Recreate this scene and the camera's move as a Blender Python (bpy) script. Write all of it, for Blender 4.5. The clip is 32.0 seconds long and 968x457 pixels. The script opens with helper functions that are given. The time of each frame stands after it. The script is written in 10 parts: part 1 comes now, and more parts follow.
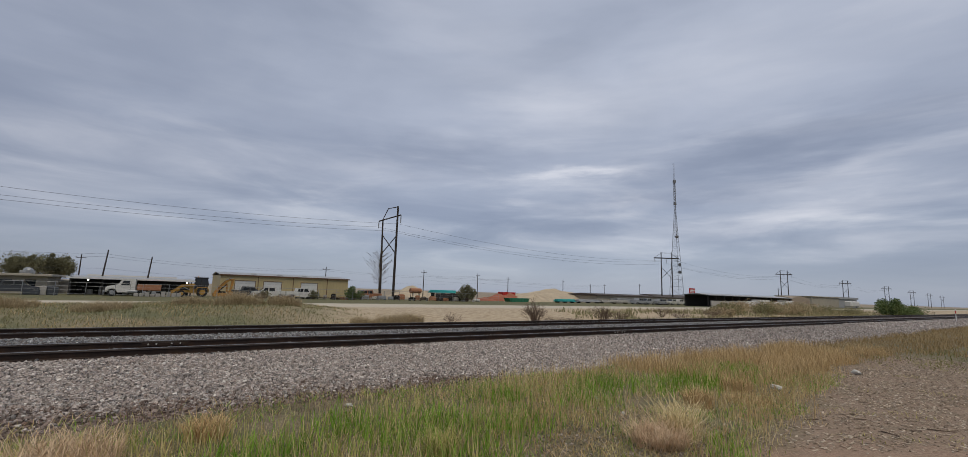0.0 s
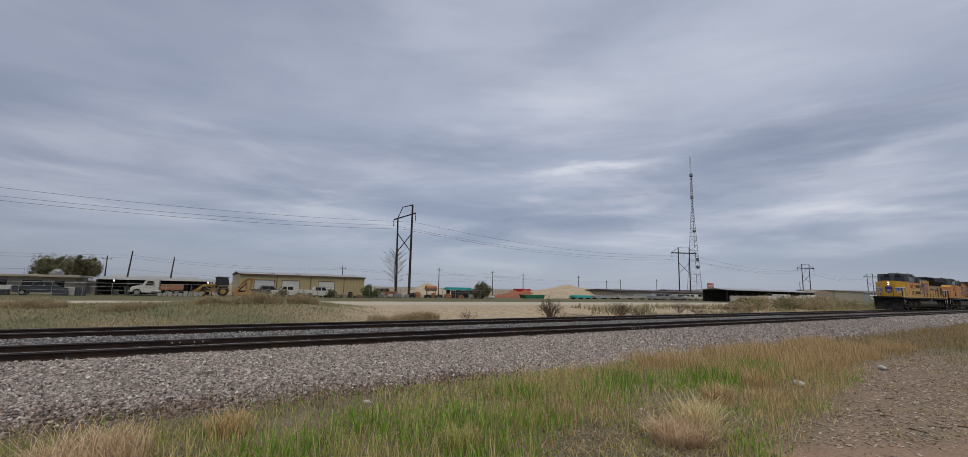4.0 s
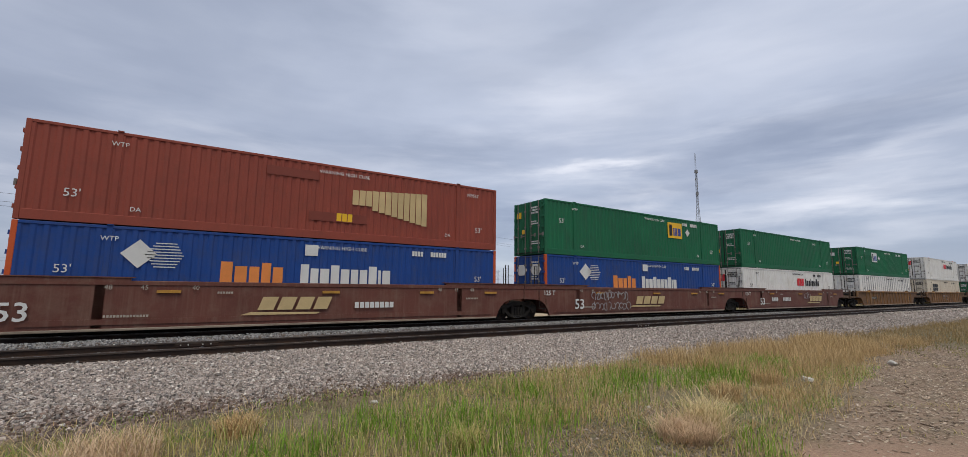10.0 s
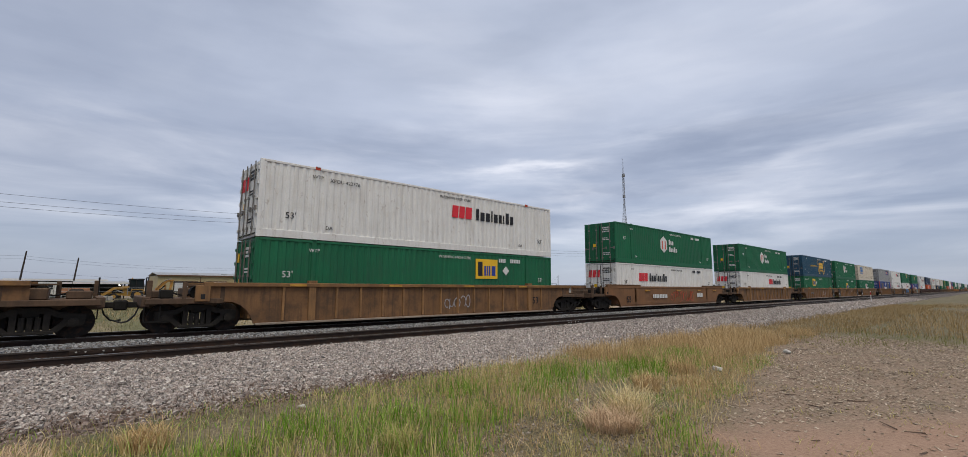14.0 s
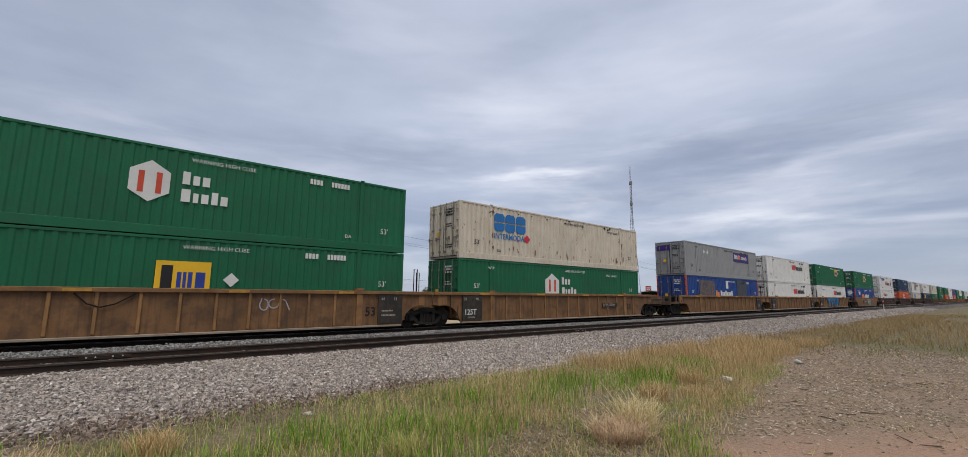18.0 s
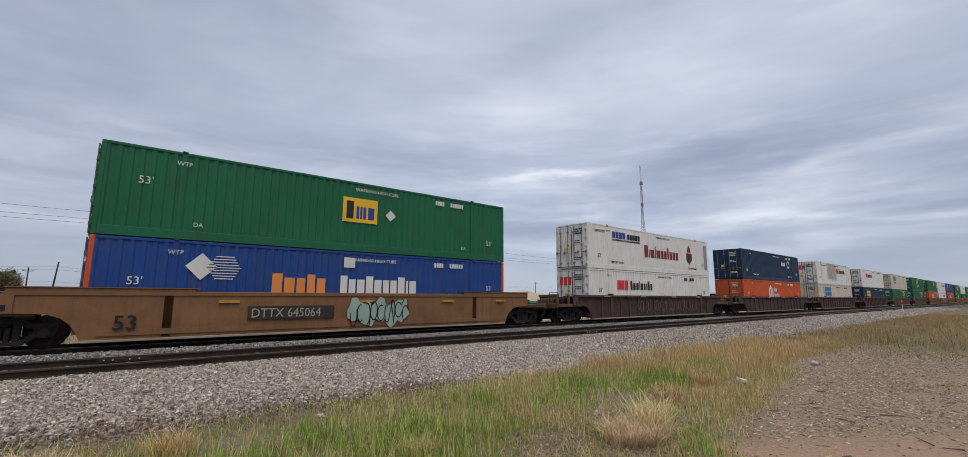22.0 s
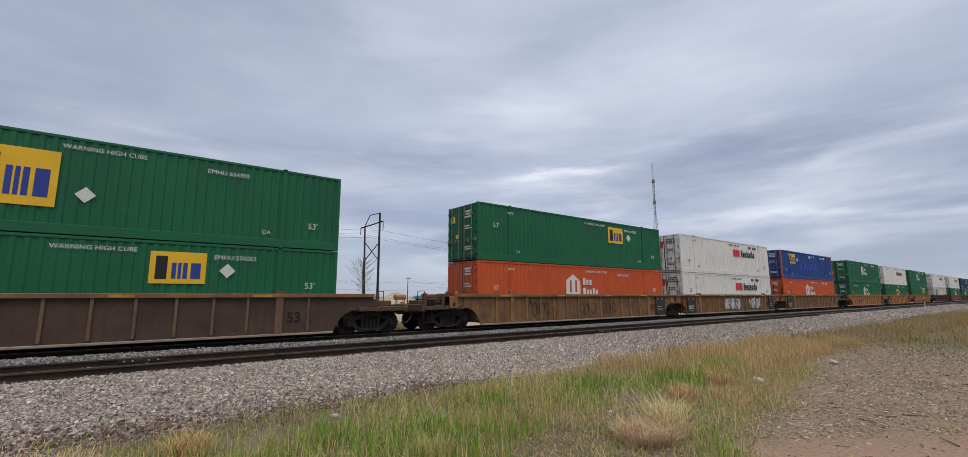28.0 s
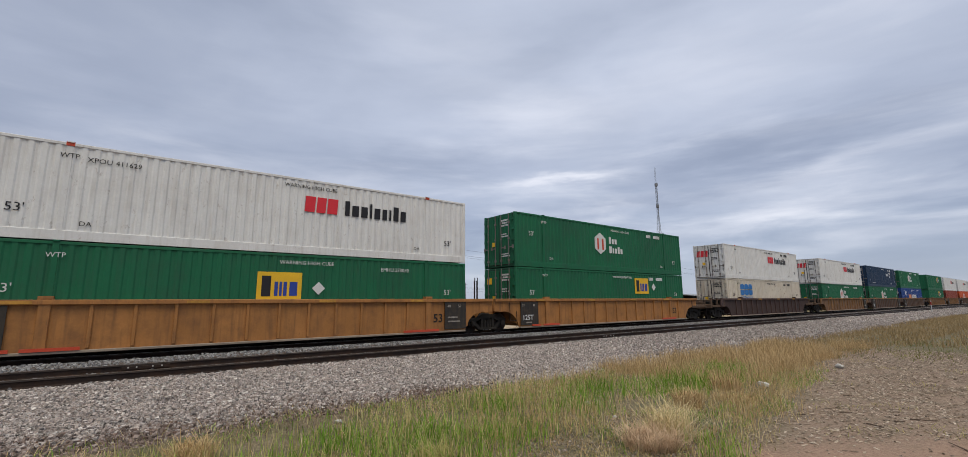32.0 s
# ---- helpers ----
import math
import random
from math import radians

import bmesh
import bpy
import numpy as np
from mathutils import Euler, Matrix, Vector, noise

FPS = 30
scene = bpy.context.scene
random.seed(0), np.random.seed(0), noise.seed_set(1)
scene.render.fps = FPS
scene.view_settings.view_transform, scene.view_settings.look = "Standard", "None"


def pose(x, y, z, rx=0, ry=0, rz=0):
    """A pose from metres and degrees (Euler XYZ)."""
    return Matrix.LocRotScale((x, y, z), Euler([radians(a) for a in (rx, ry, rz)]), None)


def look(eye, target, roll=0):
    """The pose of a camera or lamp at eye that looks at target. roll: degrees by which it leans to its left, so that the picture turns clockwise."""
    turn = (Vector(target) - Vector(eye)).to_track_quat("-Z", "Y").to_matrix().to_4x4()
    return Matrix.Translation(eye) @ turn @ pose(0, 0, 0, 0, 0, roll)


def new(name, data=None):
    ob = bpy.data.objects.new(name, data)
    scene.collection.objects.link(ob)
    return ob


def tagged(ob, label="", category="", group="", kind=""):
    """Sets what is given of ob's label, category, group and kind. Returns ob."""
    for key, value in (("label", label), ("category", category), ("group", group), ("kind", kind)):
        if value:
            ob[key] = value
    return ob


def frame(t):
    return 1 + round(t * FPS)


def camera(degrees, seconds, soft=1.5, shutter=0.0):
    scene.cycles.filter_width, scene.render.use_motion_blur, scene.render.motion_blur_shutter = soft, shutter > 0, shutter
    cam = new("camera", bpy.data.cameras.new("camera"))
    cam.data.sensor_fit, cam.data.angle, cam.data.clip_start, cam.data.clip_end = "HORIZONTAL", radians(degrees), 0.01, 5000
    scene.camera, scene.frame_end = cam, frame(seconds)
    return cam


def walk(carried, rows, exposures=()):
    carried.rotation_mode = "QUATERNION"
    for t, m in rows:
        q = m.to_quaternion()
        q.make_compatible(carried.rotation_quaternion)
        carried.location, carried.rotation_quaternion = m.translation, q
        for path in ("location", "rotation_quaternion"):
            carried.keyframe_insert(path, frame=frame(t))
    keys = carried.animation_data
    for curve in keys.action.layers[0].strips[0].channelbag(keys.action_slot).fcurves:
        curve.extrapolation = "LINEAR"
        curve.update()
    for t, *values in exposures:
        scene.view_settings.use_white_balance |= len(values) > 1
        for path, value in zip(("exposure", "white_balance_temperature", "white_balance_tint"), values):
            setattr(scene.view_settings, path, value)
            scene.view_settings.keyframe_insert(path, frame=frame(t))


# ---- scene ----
EYE = (0.0, 0.0, 1.52)          # metres over the rail heads, which lie at z = 0
cam = camera(94.1, 32.0, soft=0.6)
# seconds, turn towards the right of the track's square, tilt up, lean
VIEW = [(0, 35.91, 8.03, 1.81), (0.5, 35.68, 8.07, 1.55), (1, 35.46, 8.08, 1.41), (1.5, 35.22, 7.99, 1.19), (2, 34.85, 8.00, 1.15), (2.5, 34.64, 7.87, 1.20), (3, 34.41, 7.70, 1.35), (3.5, 34.18, 7.60, 1.41), (5.5, 33.65, 7.73, 0.85), (6, 33.62, 7.73, 0.54), (6.5, 33.61, 7.84, 0.20), (7, 33.41, 7.80, 0.04), (7.5, 33.35, 7.86, -0.01), (8, 33.38, 7.82, -0.11), (8.5, 33.28, 7.87, -0.02), (9, 33.30, 7.87, 0.18), (9.5, 33.28, 7.73, 0.51), (10, 33.47, 7.51, 0.62), (10.5, 33.90, 7.47, 0.60), (11, 34.53, 7.54, 0.78), (11.5, 36.41, 7.59, 0.61), (12, 38.40, 7.56, 0.24), (12.5, 39.30, 7.47, 0.26), (13, 40.42, 7.53, 0.24), (13.5, 41.09, 7.49, 0.19), (14, 41.65, 7.38, 0.30), (14.5, 42.45, 7.31, 0.59), (16.5, 42.15, 7.78, 0.89), (17, 41.49, 7.95, 0.82), (17.5, 40.99, 8.14, 0.76), (18, 40.77, 8.33, 0.57), (18.5, 40.66, 8.50, 0.50), (19, 40.65, 8.56, 0.32), (19.5, 40.57, 8.51, 0.22), (20, 40.50, 8.44, 0.11), (20.5, 40.43, 8.28, -0.05), (21, 40.28, 8.33, -0.07), (21.5, 39.90, 8.39, 0.09), (22, 39.51, 8.55, 0.27), (22.5, 39.23, 8.66, 0.33), (23, 39.00, 8.67, 0.28), (23.5, 38.78, 8.64, 0.30), (24, 38.63, 8.63, 0.40), (24.5, 38.64, 8.64, 0.42), (25, 38.67, 8.75, 0.40), (25.5, 38.63, 8.82, 0.36), (27.5, 38.12, 8.46, -0.17), (28, 38.07, 8.54, -0.11), (28.5, 38.07, 8.54, -0.11), (29, 38.08, 8.65, -0.12), (29.5, 38.00, 8.77, -0.15), (30, 37.90, 8.90, -0.03), (30.5, 37.85, 9.08, 0.03), (31, 37.83, 9.11, -0.03), (31.5, 37.84, 9.16, -0.25), (32, 37.71, 9.13, -0.33)]


def gaze(turn, tilt, lean):
    a, e = radians(turn), radians(tilt)
    way = Vector((math.sin(a) * math.cos(e), math.cos(a) * math.cos(e), math.sin(e)))
    return look(EYE, Vector(EYE) + way, lean)


walk(cam, [(t, gaze(a, e, r)) for t, a, e, r in VIEW], exposures=[(0.0, 0.0), (7.1, 0.0), (7.9, 0.33), (32.0, 0.33)])


# ---------------------------------------------------------------- sky and light
def node(tree, kind, **values):
    n = tree.nodes.new("ShaderNode" + kind)
    for key, value in values.items():
        if key in ("operation", "blend_type", "data_type", "noise_dimensions", "feature", "distance", "sky_type",
                   "sun_disc", "sun_elevation", "sun_rotation", "interpolation_type", "vector_type", "clamp"):
            setattr(n, key, value)
        else:
            n.inputs[key.replace("_", " ") if key.replace("_", " ") in n.inputs else key].default_value = value
    return n


def ramp(tree, source, stops):
    n = tree.nodes.new("ShaderNodeValToRGB")
    while len(n.color_ramp.elements) < len(stops):
        n.color_ramp.elements.new(0.5)
    for e, (at, c) in zip(n.color_ramp.elements, stops):
        e.position, e.color = at, (*c, 1) if len(c) == 3 else c
    tree.links.new(source, n.inputs[0])
    return n.outputs[0]


def calc(tree, op, a, b=0.0, c=None):
    n = tree.nodes.new("ShaderNodeMath")
    n.operation = op
    for i, v in enumerate((a, b) if c is None else (a, b, c)):
        if hasattr(v, "is_linked"):
            tree.links.new(v, n.inputs[i])
        else:
            n.inputs[i].default_value = v
    return n.outputs[0]


def blend(tree, fac, a, b, how="MIX"):
    n = tree.nodes.new("ShaderNodeMix")
    n.data_type, n.blend_type = "RGBA", how
    for i, v in ((0, fac), (6, a), (7, b)):
        if hasattr(v, "is_linked"):
            tree.links.new(v, n.inputs[i])
        elif i == 0:
            n.inputs[i].default_value = v
        else:
            n.inputs[i].default_value = (*v, 1)
    return n.outputs[2]


def noise_of(tree, vec, scale, detail=4.0, rough=0.55, warp=0.0):
    n = tree.nodes.new("ShaderNodeTexNoise")
    n.inputs["Scale"].default_value, n.inputs["Detail"].default_value = scale, detail
    n.inputs["Roughness"].default_value, n.inputs["Distortion"].default_value = rough, warp
    if vec is not None:
        tree.links.new(vec, n.inputs["Vector"])
    return n.outputs[0]


def mapped(tree, vec, scale=(1, 1, 1), turn=(0, 0, 0), shift=(0, 0, 0)):
    n = tree.nodes.new("ShaderNodeMapping")
    n.inputs["Scale"].default_value, n.inputs["Rotation"].default_value, n.inputs["Location"].default_value = scale, turn, shift
    tree.links.new(vec, n.inputs["Vector"])
    return n.outputs[0]


def overcast_sky():
    """A broken overcast: a flat deck of grey cloud, thin bright rifts low down, blue-grey haze at the horizon."""
    world = bpy.data.worlds.new("overcast_sky")
    scene.world = world
    world.use_nodes = True
    t = world.node_tree
    t.nodes.clear()
    out, back = t.nodes.new("ShaderNodeOutputWorld"), t.nodes.new("ShaderNodeBackground")
    sky = node(t, "TexSky", sky_type="NISHITA", sun_disc=False, sun_elevation=radians(64), sun_rotation=radians(200))
    co = t.nodes.new("ShaderNodeTexCoord").outputs["Generated"]
    sep = t.nodes.new("ShaderNodeSeparateXYZ")
    t.links.new(co, sep.inputs[0])
    x, y, z = sep.outputs
    up = calc(t, "MAXIMUM", z, 0.0)
    lift = calc(t, "ADD", up, 0.30)
    deck = t.nodes.new("ShaderNodeCombineXYZ")
    t.links.new(calc(t, "DIVIDE", x, lift), deck.inputs[0])
    t.links.new(calc(t, "DIVIDE", y, lift), deck.inputs[1])
    big = noise_of(t, mapped(t, co, (1.0, 1.0, 2.4), (0, 0, radians(25)), SKY_A), 1.7, 5, 0.48, 0.35)
    mid = noise_of(t, mapped(t, deck.outputs[0], (0.9, 1.15, 1), (0, 0, radians(15)), SKY_B), 1.5, 4, 0.45, 0.5)
    mix = calc(t, "ADD", calc(t, "MULTIPLY", big, 0.78), calc(t, "MULTIPLY", mid, 0.22))
    high = ramp(t, mix, [(0.33, (0.295, 0.335, 0.425)), (0.45, (0.350, 0.392, 0.490)), (0.55, (0.405, 0.448, 0.550)), (0.68, (0.50, 0.54, 0.63))])
    # low in the sky: long level bars of cloud
    az = calc(t, "ARCTAN2", x, y)
    bar = t.nodes.new("ShaderNodeCombineXYZ")
    t.links.new(calc(t, "MULTIPLY", az, 3.2), bar.inputs[0])
    t.links.new(calc(t, "MULTIPLY", up, 17.0), bar.inputs[1])
    b1 = noise_of(t, mapped(t, bar.outputs[0], (1, 1, 1), (0, 0, radians(-6)), SKY_C), 1.0, 7, 0.55, 0.5)
    bars_col = ramp(t, b1, [(0.34, (0.235, 0.268, 0.355)), (0.48, (0.285, 0.32, 0.405)), (0.56, (0.34, 0.37, 0.45)), (0.68, (0.47, 0.49, 0.55))])
    low = blend(t, 0.015, bars_col, sky.outputs[0])
    col = blend(t, ramp(t, up, [(0.14, (0, 0, 0)), (0.40, (1, 1, 1))]), low, high)
    # the larger masses of cloud: darker undersides and bright rifts between them, with ragged edges
    rag = t.nodes.new("ShaderNodeTexNoise")
    rag.inputs["Scale"].default_value, rag.inputs["Detail"].default_value, rag.inputs["Roughness"].default_value = 1.6, 6, 0.55
    t.links.new(bar.outputs[0], rag.inputs["Vector"])
    sway = t.nodes.new("ShaderNodeSeparateColor")
    t.links.new(rag.outputs["Color"], sway.inputs[0])
    dega = calc(t, "ADD", calc(t, "MULTIPLY", az, 57.3), calc(t, "MULTIPLY", calc(t, "SUBTRACT", sway.outputs[0], 0.5), 22.0))
    dege = calc(t, "ADD", calc(t, "MULTIPLY", calc(t, "ARCSINE", up), 57.3), calc(t, "MULTIPLY", calc(t, "SUBTRACT", sway.outputs[1], 0.5), 6.0))

    def mass(lobes):
        total = 0.0
        for a0, e0, wa, we, tilt, gain in lobes:
            c, sn = math.cos(radians(tilt)), math.sin(radians(tilt))
            u = calc(t, "MULTIPLY_ADD", dega, c / wa, calc(t, "MULTIPLY_ADD", dege, sn / wa, -(a0 * c + e0 * sn) / wa))
            v = calc(t, "MULTIPLY_ADD", dega, -sn / we, calc(t, "MULTIPLY_ADD", dege, c / we, (a0 * sn - e0 * c) / we))
            q = calc(t, "MULTIPLY_ADD", u, u, calc(t, "MULTIPLY", v, v))
            total = calc(t, "MULTIPLY_ADD", calc(t, "EXPONENT", calc(t, "MULTIPLY", q, -1.0)), gain, total)
        return total

    ragged = ramp(t, b1, [(0.30, (0.45, 0.45, 0.45)), (0.62, (1.0, 1.0, 1.0))])
    col = blend(t, calc(t, "MINIMUM", mass(DARK_CLOUD), 0.8), col, (0.165, 0.204, 0.298))
    col = blend(t, calc(t, "MINIMUM", calc(t, "MULTIPLY", mass(PALE_CLOUD), ragged), 0.9), col, (0.70, 0.71, 0.765))
    haze = blend(t, 0.02, (0.29, 0.325, 0.41), sky.outputs[0])
    col = blend(t, ramp(t, up, [(0.0, (0.95, 0.95, 0.95)), (0.05, (0.55, 0.55, 0.55)), (0.13, (0, 0, 0))]), col, haze)
    # the deck is thinner, and so brighter, over the far right
    thin = t.nodes.new("ShaderNodeVectorMath")
    thin.operation = "DOT_PRODUCT"
    t.links.new(co, thin.inputs[0])
    thin.inputs[1].default_value = (0.62, 0.55, 0.56)
    col = blend(t, 1.0, col, ramp(t, thin.outputs["Value"], [(0.40, (0.75, 0.755, 0.775)), (0.75, (0.945, 0.945, 0.945)), (1.0, (1.11, 1.10, 1.08))]), "MULTIPLY")
    col = blend(t, 1.0, col, ramp(t, up, [(0.1, (1.045, 1.055, 1.075)), (0.38, (0.985, 0.998, 1.025)), (0.75, (0.87, 0.88, 0.905))]), "MULTIPLY")
    t.links.new(col, back.inputs["Color"])
    back.inputs["Strength"].default_value = 1.0
    t.links.new(back.outputs[0], out.inputs["Surface"])


# azimuth from the track's square, elevation, half widths, slope (all in degrees) and strength
PALE_CLOUD = [(-15, 8, 24, 5.0, 0, 0.26), (47.5, 14.6, 7.0, 0.9, 3, 0.75), (45, 22.5, 9, 3.0, 4, 0.34), (64, 25, 11, 5, 8, 0.26), (78, 13.5, 11, 1.3, 8, 0.45), (69, 8.6, 17, 1.5, 8, 0.58), (80, 6.0, 10, 1.1, 6, 0.40),
              (0, 13.5, 16, 2.2, 0, 0.30), (20, 15.0, 8, 1.2, 0, 0.16), (40, 11.5, 5, 0.7, 0, 0.36), (52, 10.8, 8, 0.8, 2, 0.30), (84, 29, 6, 3.0, 25, 0.30), (32, 31, 14, 4.5, -20, 0.16), (-4, 9.0, 12, 1.6, 0, 0.14)]
DARK_CLOUD = [(-6, 34, 24, 9, -8, 0.42), (36, 6.6, 17, 2.4, 0, 0.30), (68, 16.0, 17, 2.4, 9, 0.52), (27, 17.0, 14, 2.4, 3, 0.42), (2, 22, 14, 4.5, -10, 0.20), (60, 11.6, 13, 1.1, 5, 0.36), (48, 8.6, 10, 1.2, 0, 0.28), (74, 3.5, 20, 2.4, 2, 0.34), (14, 11.2, 14, 1.4, 0, 0.18), (56, 33, 12, 3.5, 15, 0.16)]
SKY_A, SKY_B, SKY_C = (3.1, 1.7, 0), (0.4, 5.2, 0), (0.3, 0.8, 0)
overcast_sky()
sun = new("sun", bpy.data.lights.new("sun", "SUN"))
sun.data.energy, sun.data.angle, sun.data.color = 1.75, radians(40), (1.0, 0.92, 0.76)
sun.matrix_world = look((0, 0, 60), (12, 26, 0))


# ---------------------------------------------------------------- materials
def material(name):
    m = bpy.data.materials.new(name)
    m.use_nodes = True
    t = m.node_tree
    b = t.nodes["Principled BSDF"]
    return m, t, b


def tint(c, k):
    return tuple(min(1.0, max(0.0, v * k)) for v in c)


def surf(name, col, rough=0.6, metal=0.0, var=0.16, scale=1.2, fine=28.0, bump=0.06, dirt=None, dirt_amt=0.0, streak=0.0, coat=0.0, rust=0.0):
    """A surface with two scales of variation, optional dirt in patches and in runs down the face."""
    m, t, b = material(name)
    co = t.nodes.new("ShaderNodeTexCoord").outputs["Object"]
    rnd = t.nodes.new("ShaderNodeObjectInfo").outputs["Random"]
    mv = t.nodes.new("ShaderNodeVectorMath")
    mv.operation = "ADD"
    t.links.new(co, mv.inputs[0])
    t.links.new(calc(t, "MULTIPLY", rnd, 37.0), mv.inputs[1])
    co = mv.outputs[0]
    a = noise_of(t, co, scale, 4)
    f = noise_of(t, co, fine, 3)
    c = blend(t, ramp(t, a, [(0.32, (0, 0, 0)), (0.68, (1, 1, 1))]), tint(col, 1 - var), tint(col, 1 + var))
    c = blend(t, 0.5 * var + 0.1, c, ramp(t, f, [(0.3, tint(col, 0.7)), (0.7, tint(col, 1.25))]))
    if dirt:
        d = noise_of(t, co, scale * 2.3, 6, 0.65)
        c = blend(t, calc(t, "MULTIPLY", ramp(t, d, [(0.46, (0, 0, 0)), (0.70, (1, 1, 1))]), dirt_amt), c, dirt)
        if streak:
            s = noise_of(t, mapped(t, co, (3.5, 3.5, 0.22)), 2.0, 5, 0.6)
            c = blend(t, calc(t, "MULTIPLY", ramp(t, s, [(0.50, (0, 0, 0)), (0.72, (1, 1, 1))]), streak), c, dirt)
    if rust:
        spot = ramp(t, noise_of(t, mapped(t, co, (1, 1, 0.55)), 5.5, 8, 0.75), [(0.595, (0, 0, 0)), (0.66, (1, 1, 1))])
        c = blend(t, calc(t, "MULTIPLY", spot, rust), c, (0.17, 0.085, 0.045))
    t.links.new(c, b.inputs["Base Color"])
    b.inputs["Metallic"].default_value = metal
    b.inputs["Specular IOR Level"].default_value = 0.28 if rough >= 0.5 else 0.45
    r = ramp(t, a, [(0.3, (rough * 0.85,) * 3), (0.7, (min(1, rough * 1.15),) * 3)])
    t.links.new(r, b.inputs["Roughness"])
    if coat:
        b.inputs["Coat Weight"].default_value = coat
    if bump:
        n = t.nodes.new("ShaderNodeBump")
        n.inputs["Strength"].default_value, n.inputs["Distance"].default_value = min(1.0, bump * 4), 0.02
        t.links.new(f, n.inputs["Height"])
        t.links.new(n.outputs[0], b.inputs["Normal"])
    return m


def glow(name, col, strength):
    m, t, b = material(name)
    b.inputs["Base Color"].default_value = (*col, 1)
    b.inputs["Emission Color"].default_value, b.inputs["Emission Strength"].default_value = (*col, 1), strength
    return m


def glass(name, col=(0.02, 0.025, 0.03)):
    m, t, b = material(name)
    b.inputs["Base Color"].default_value, b.inputs["Roughness"].default_value = (*col, 1), 0.06
    b.inputs["Specular IOR Level"].default_value = 0.6
    return m


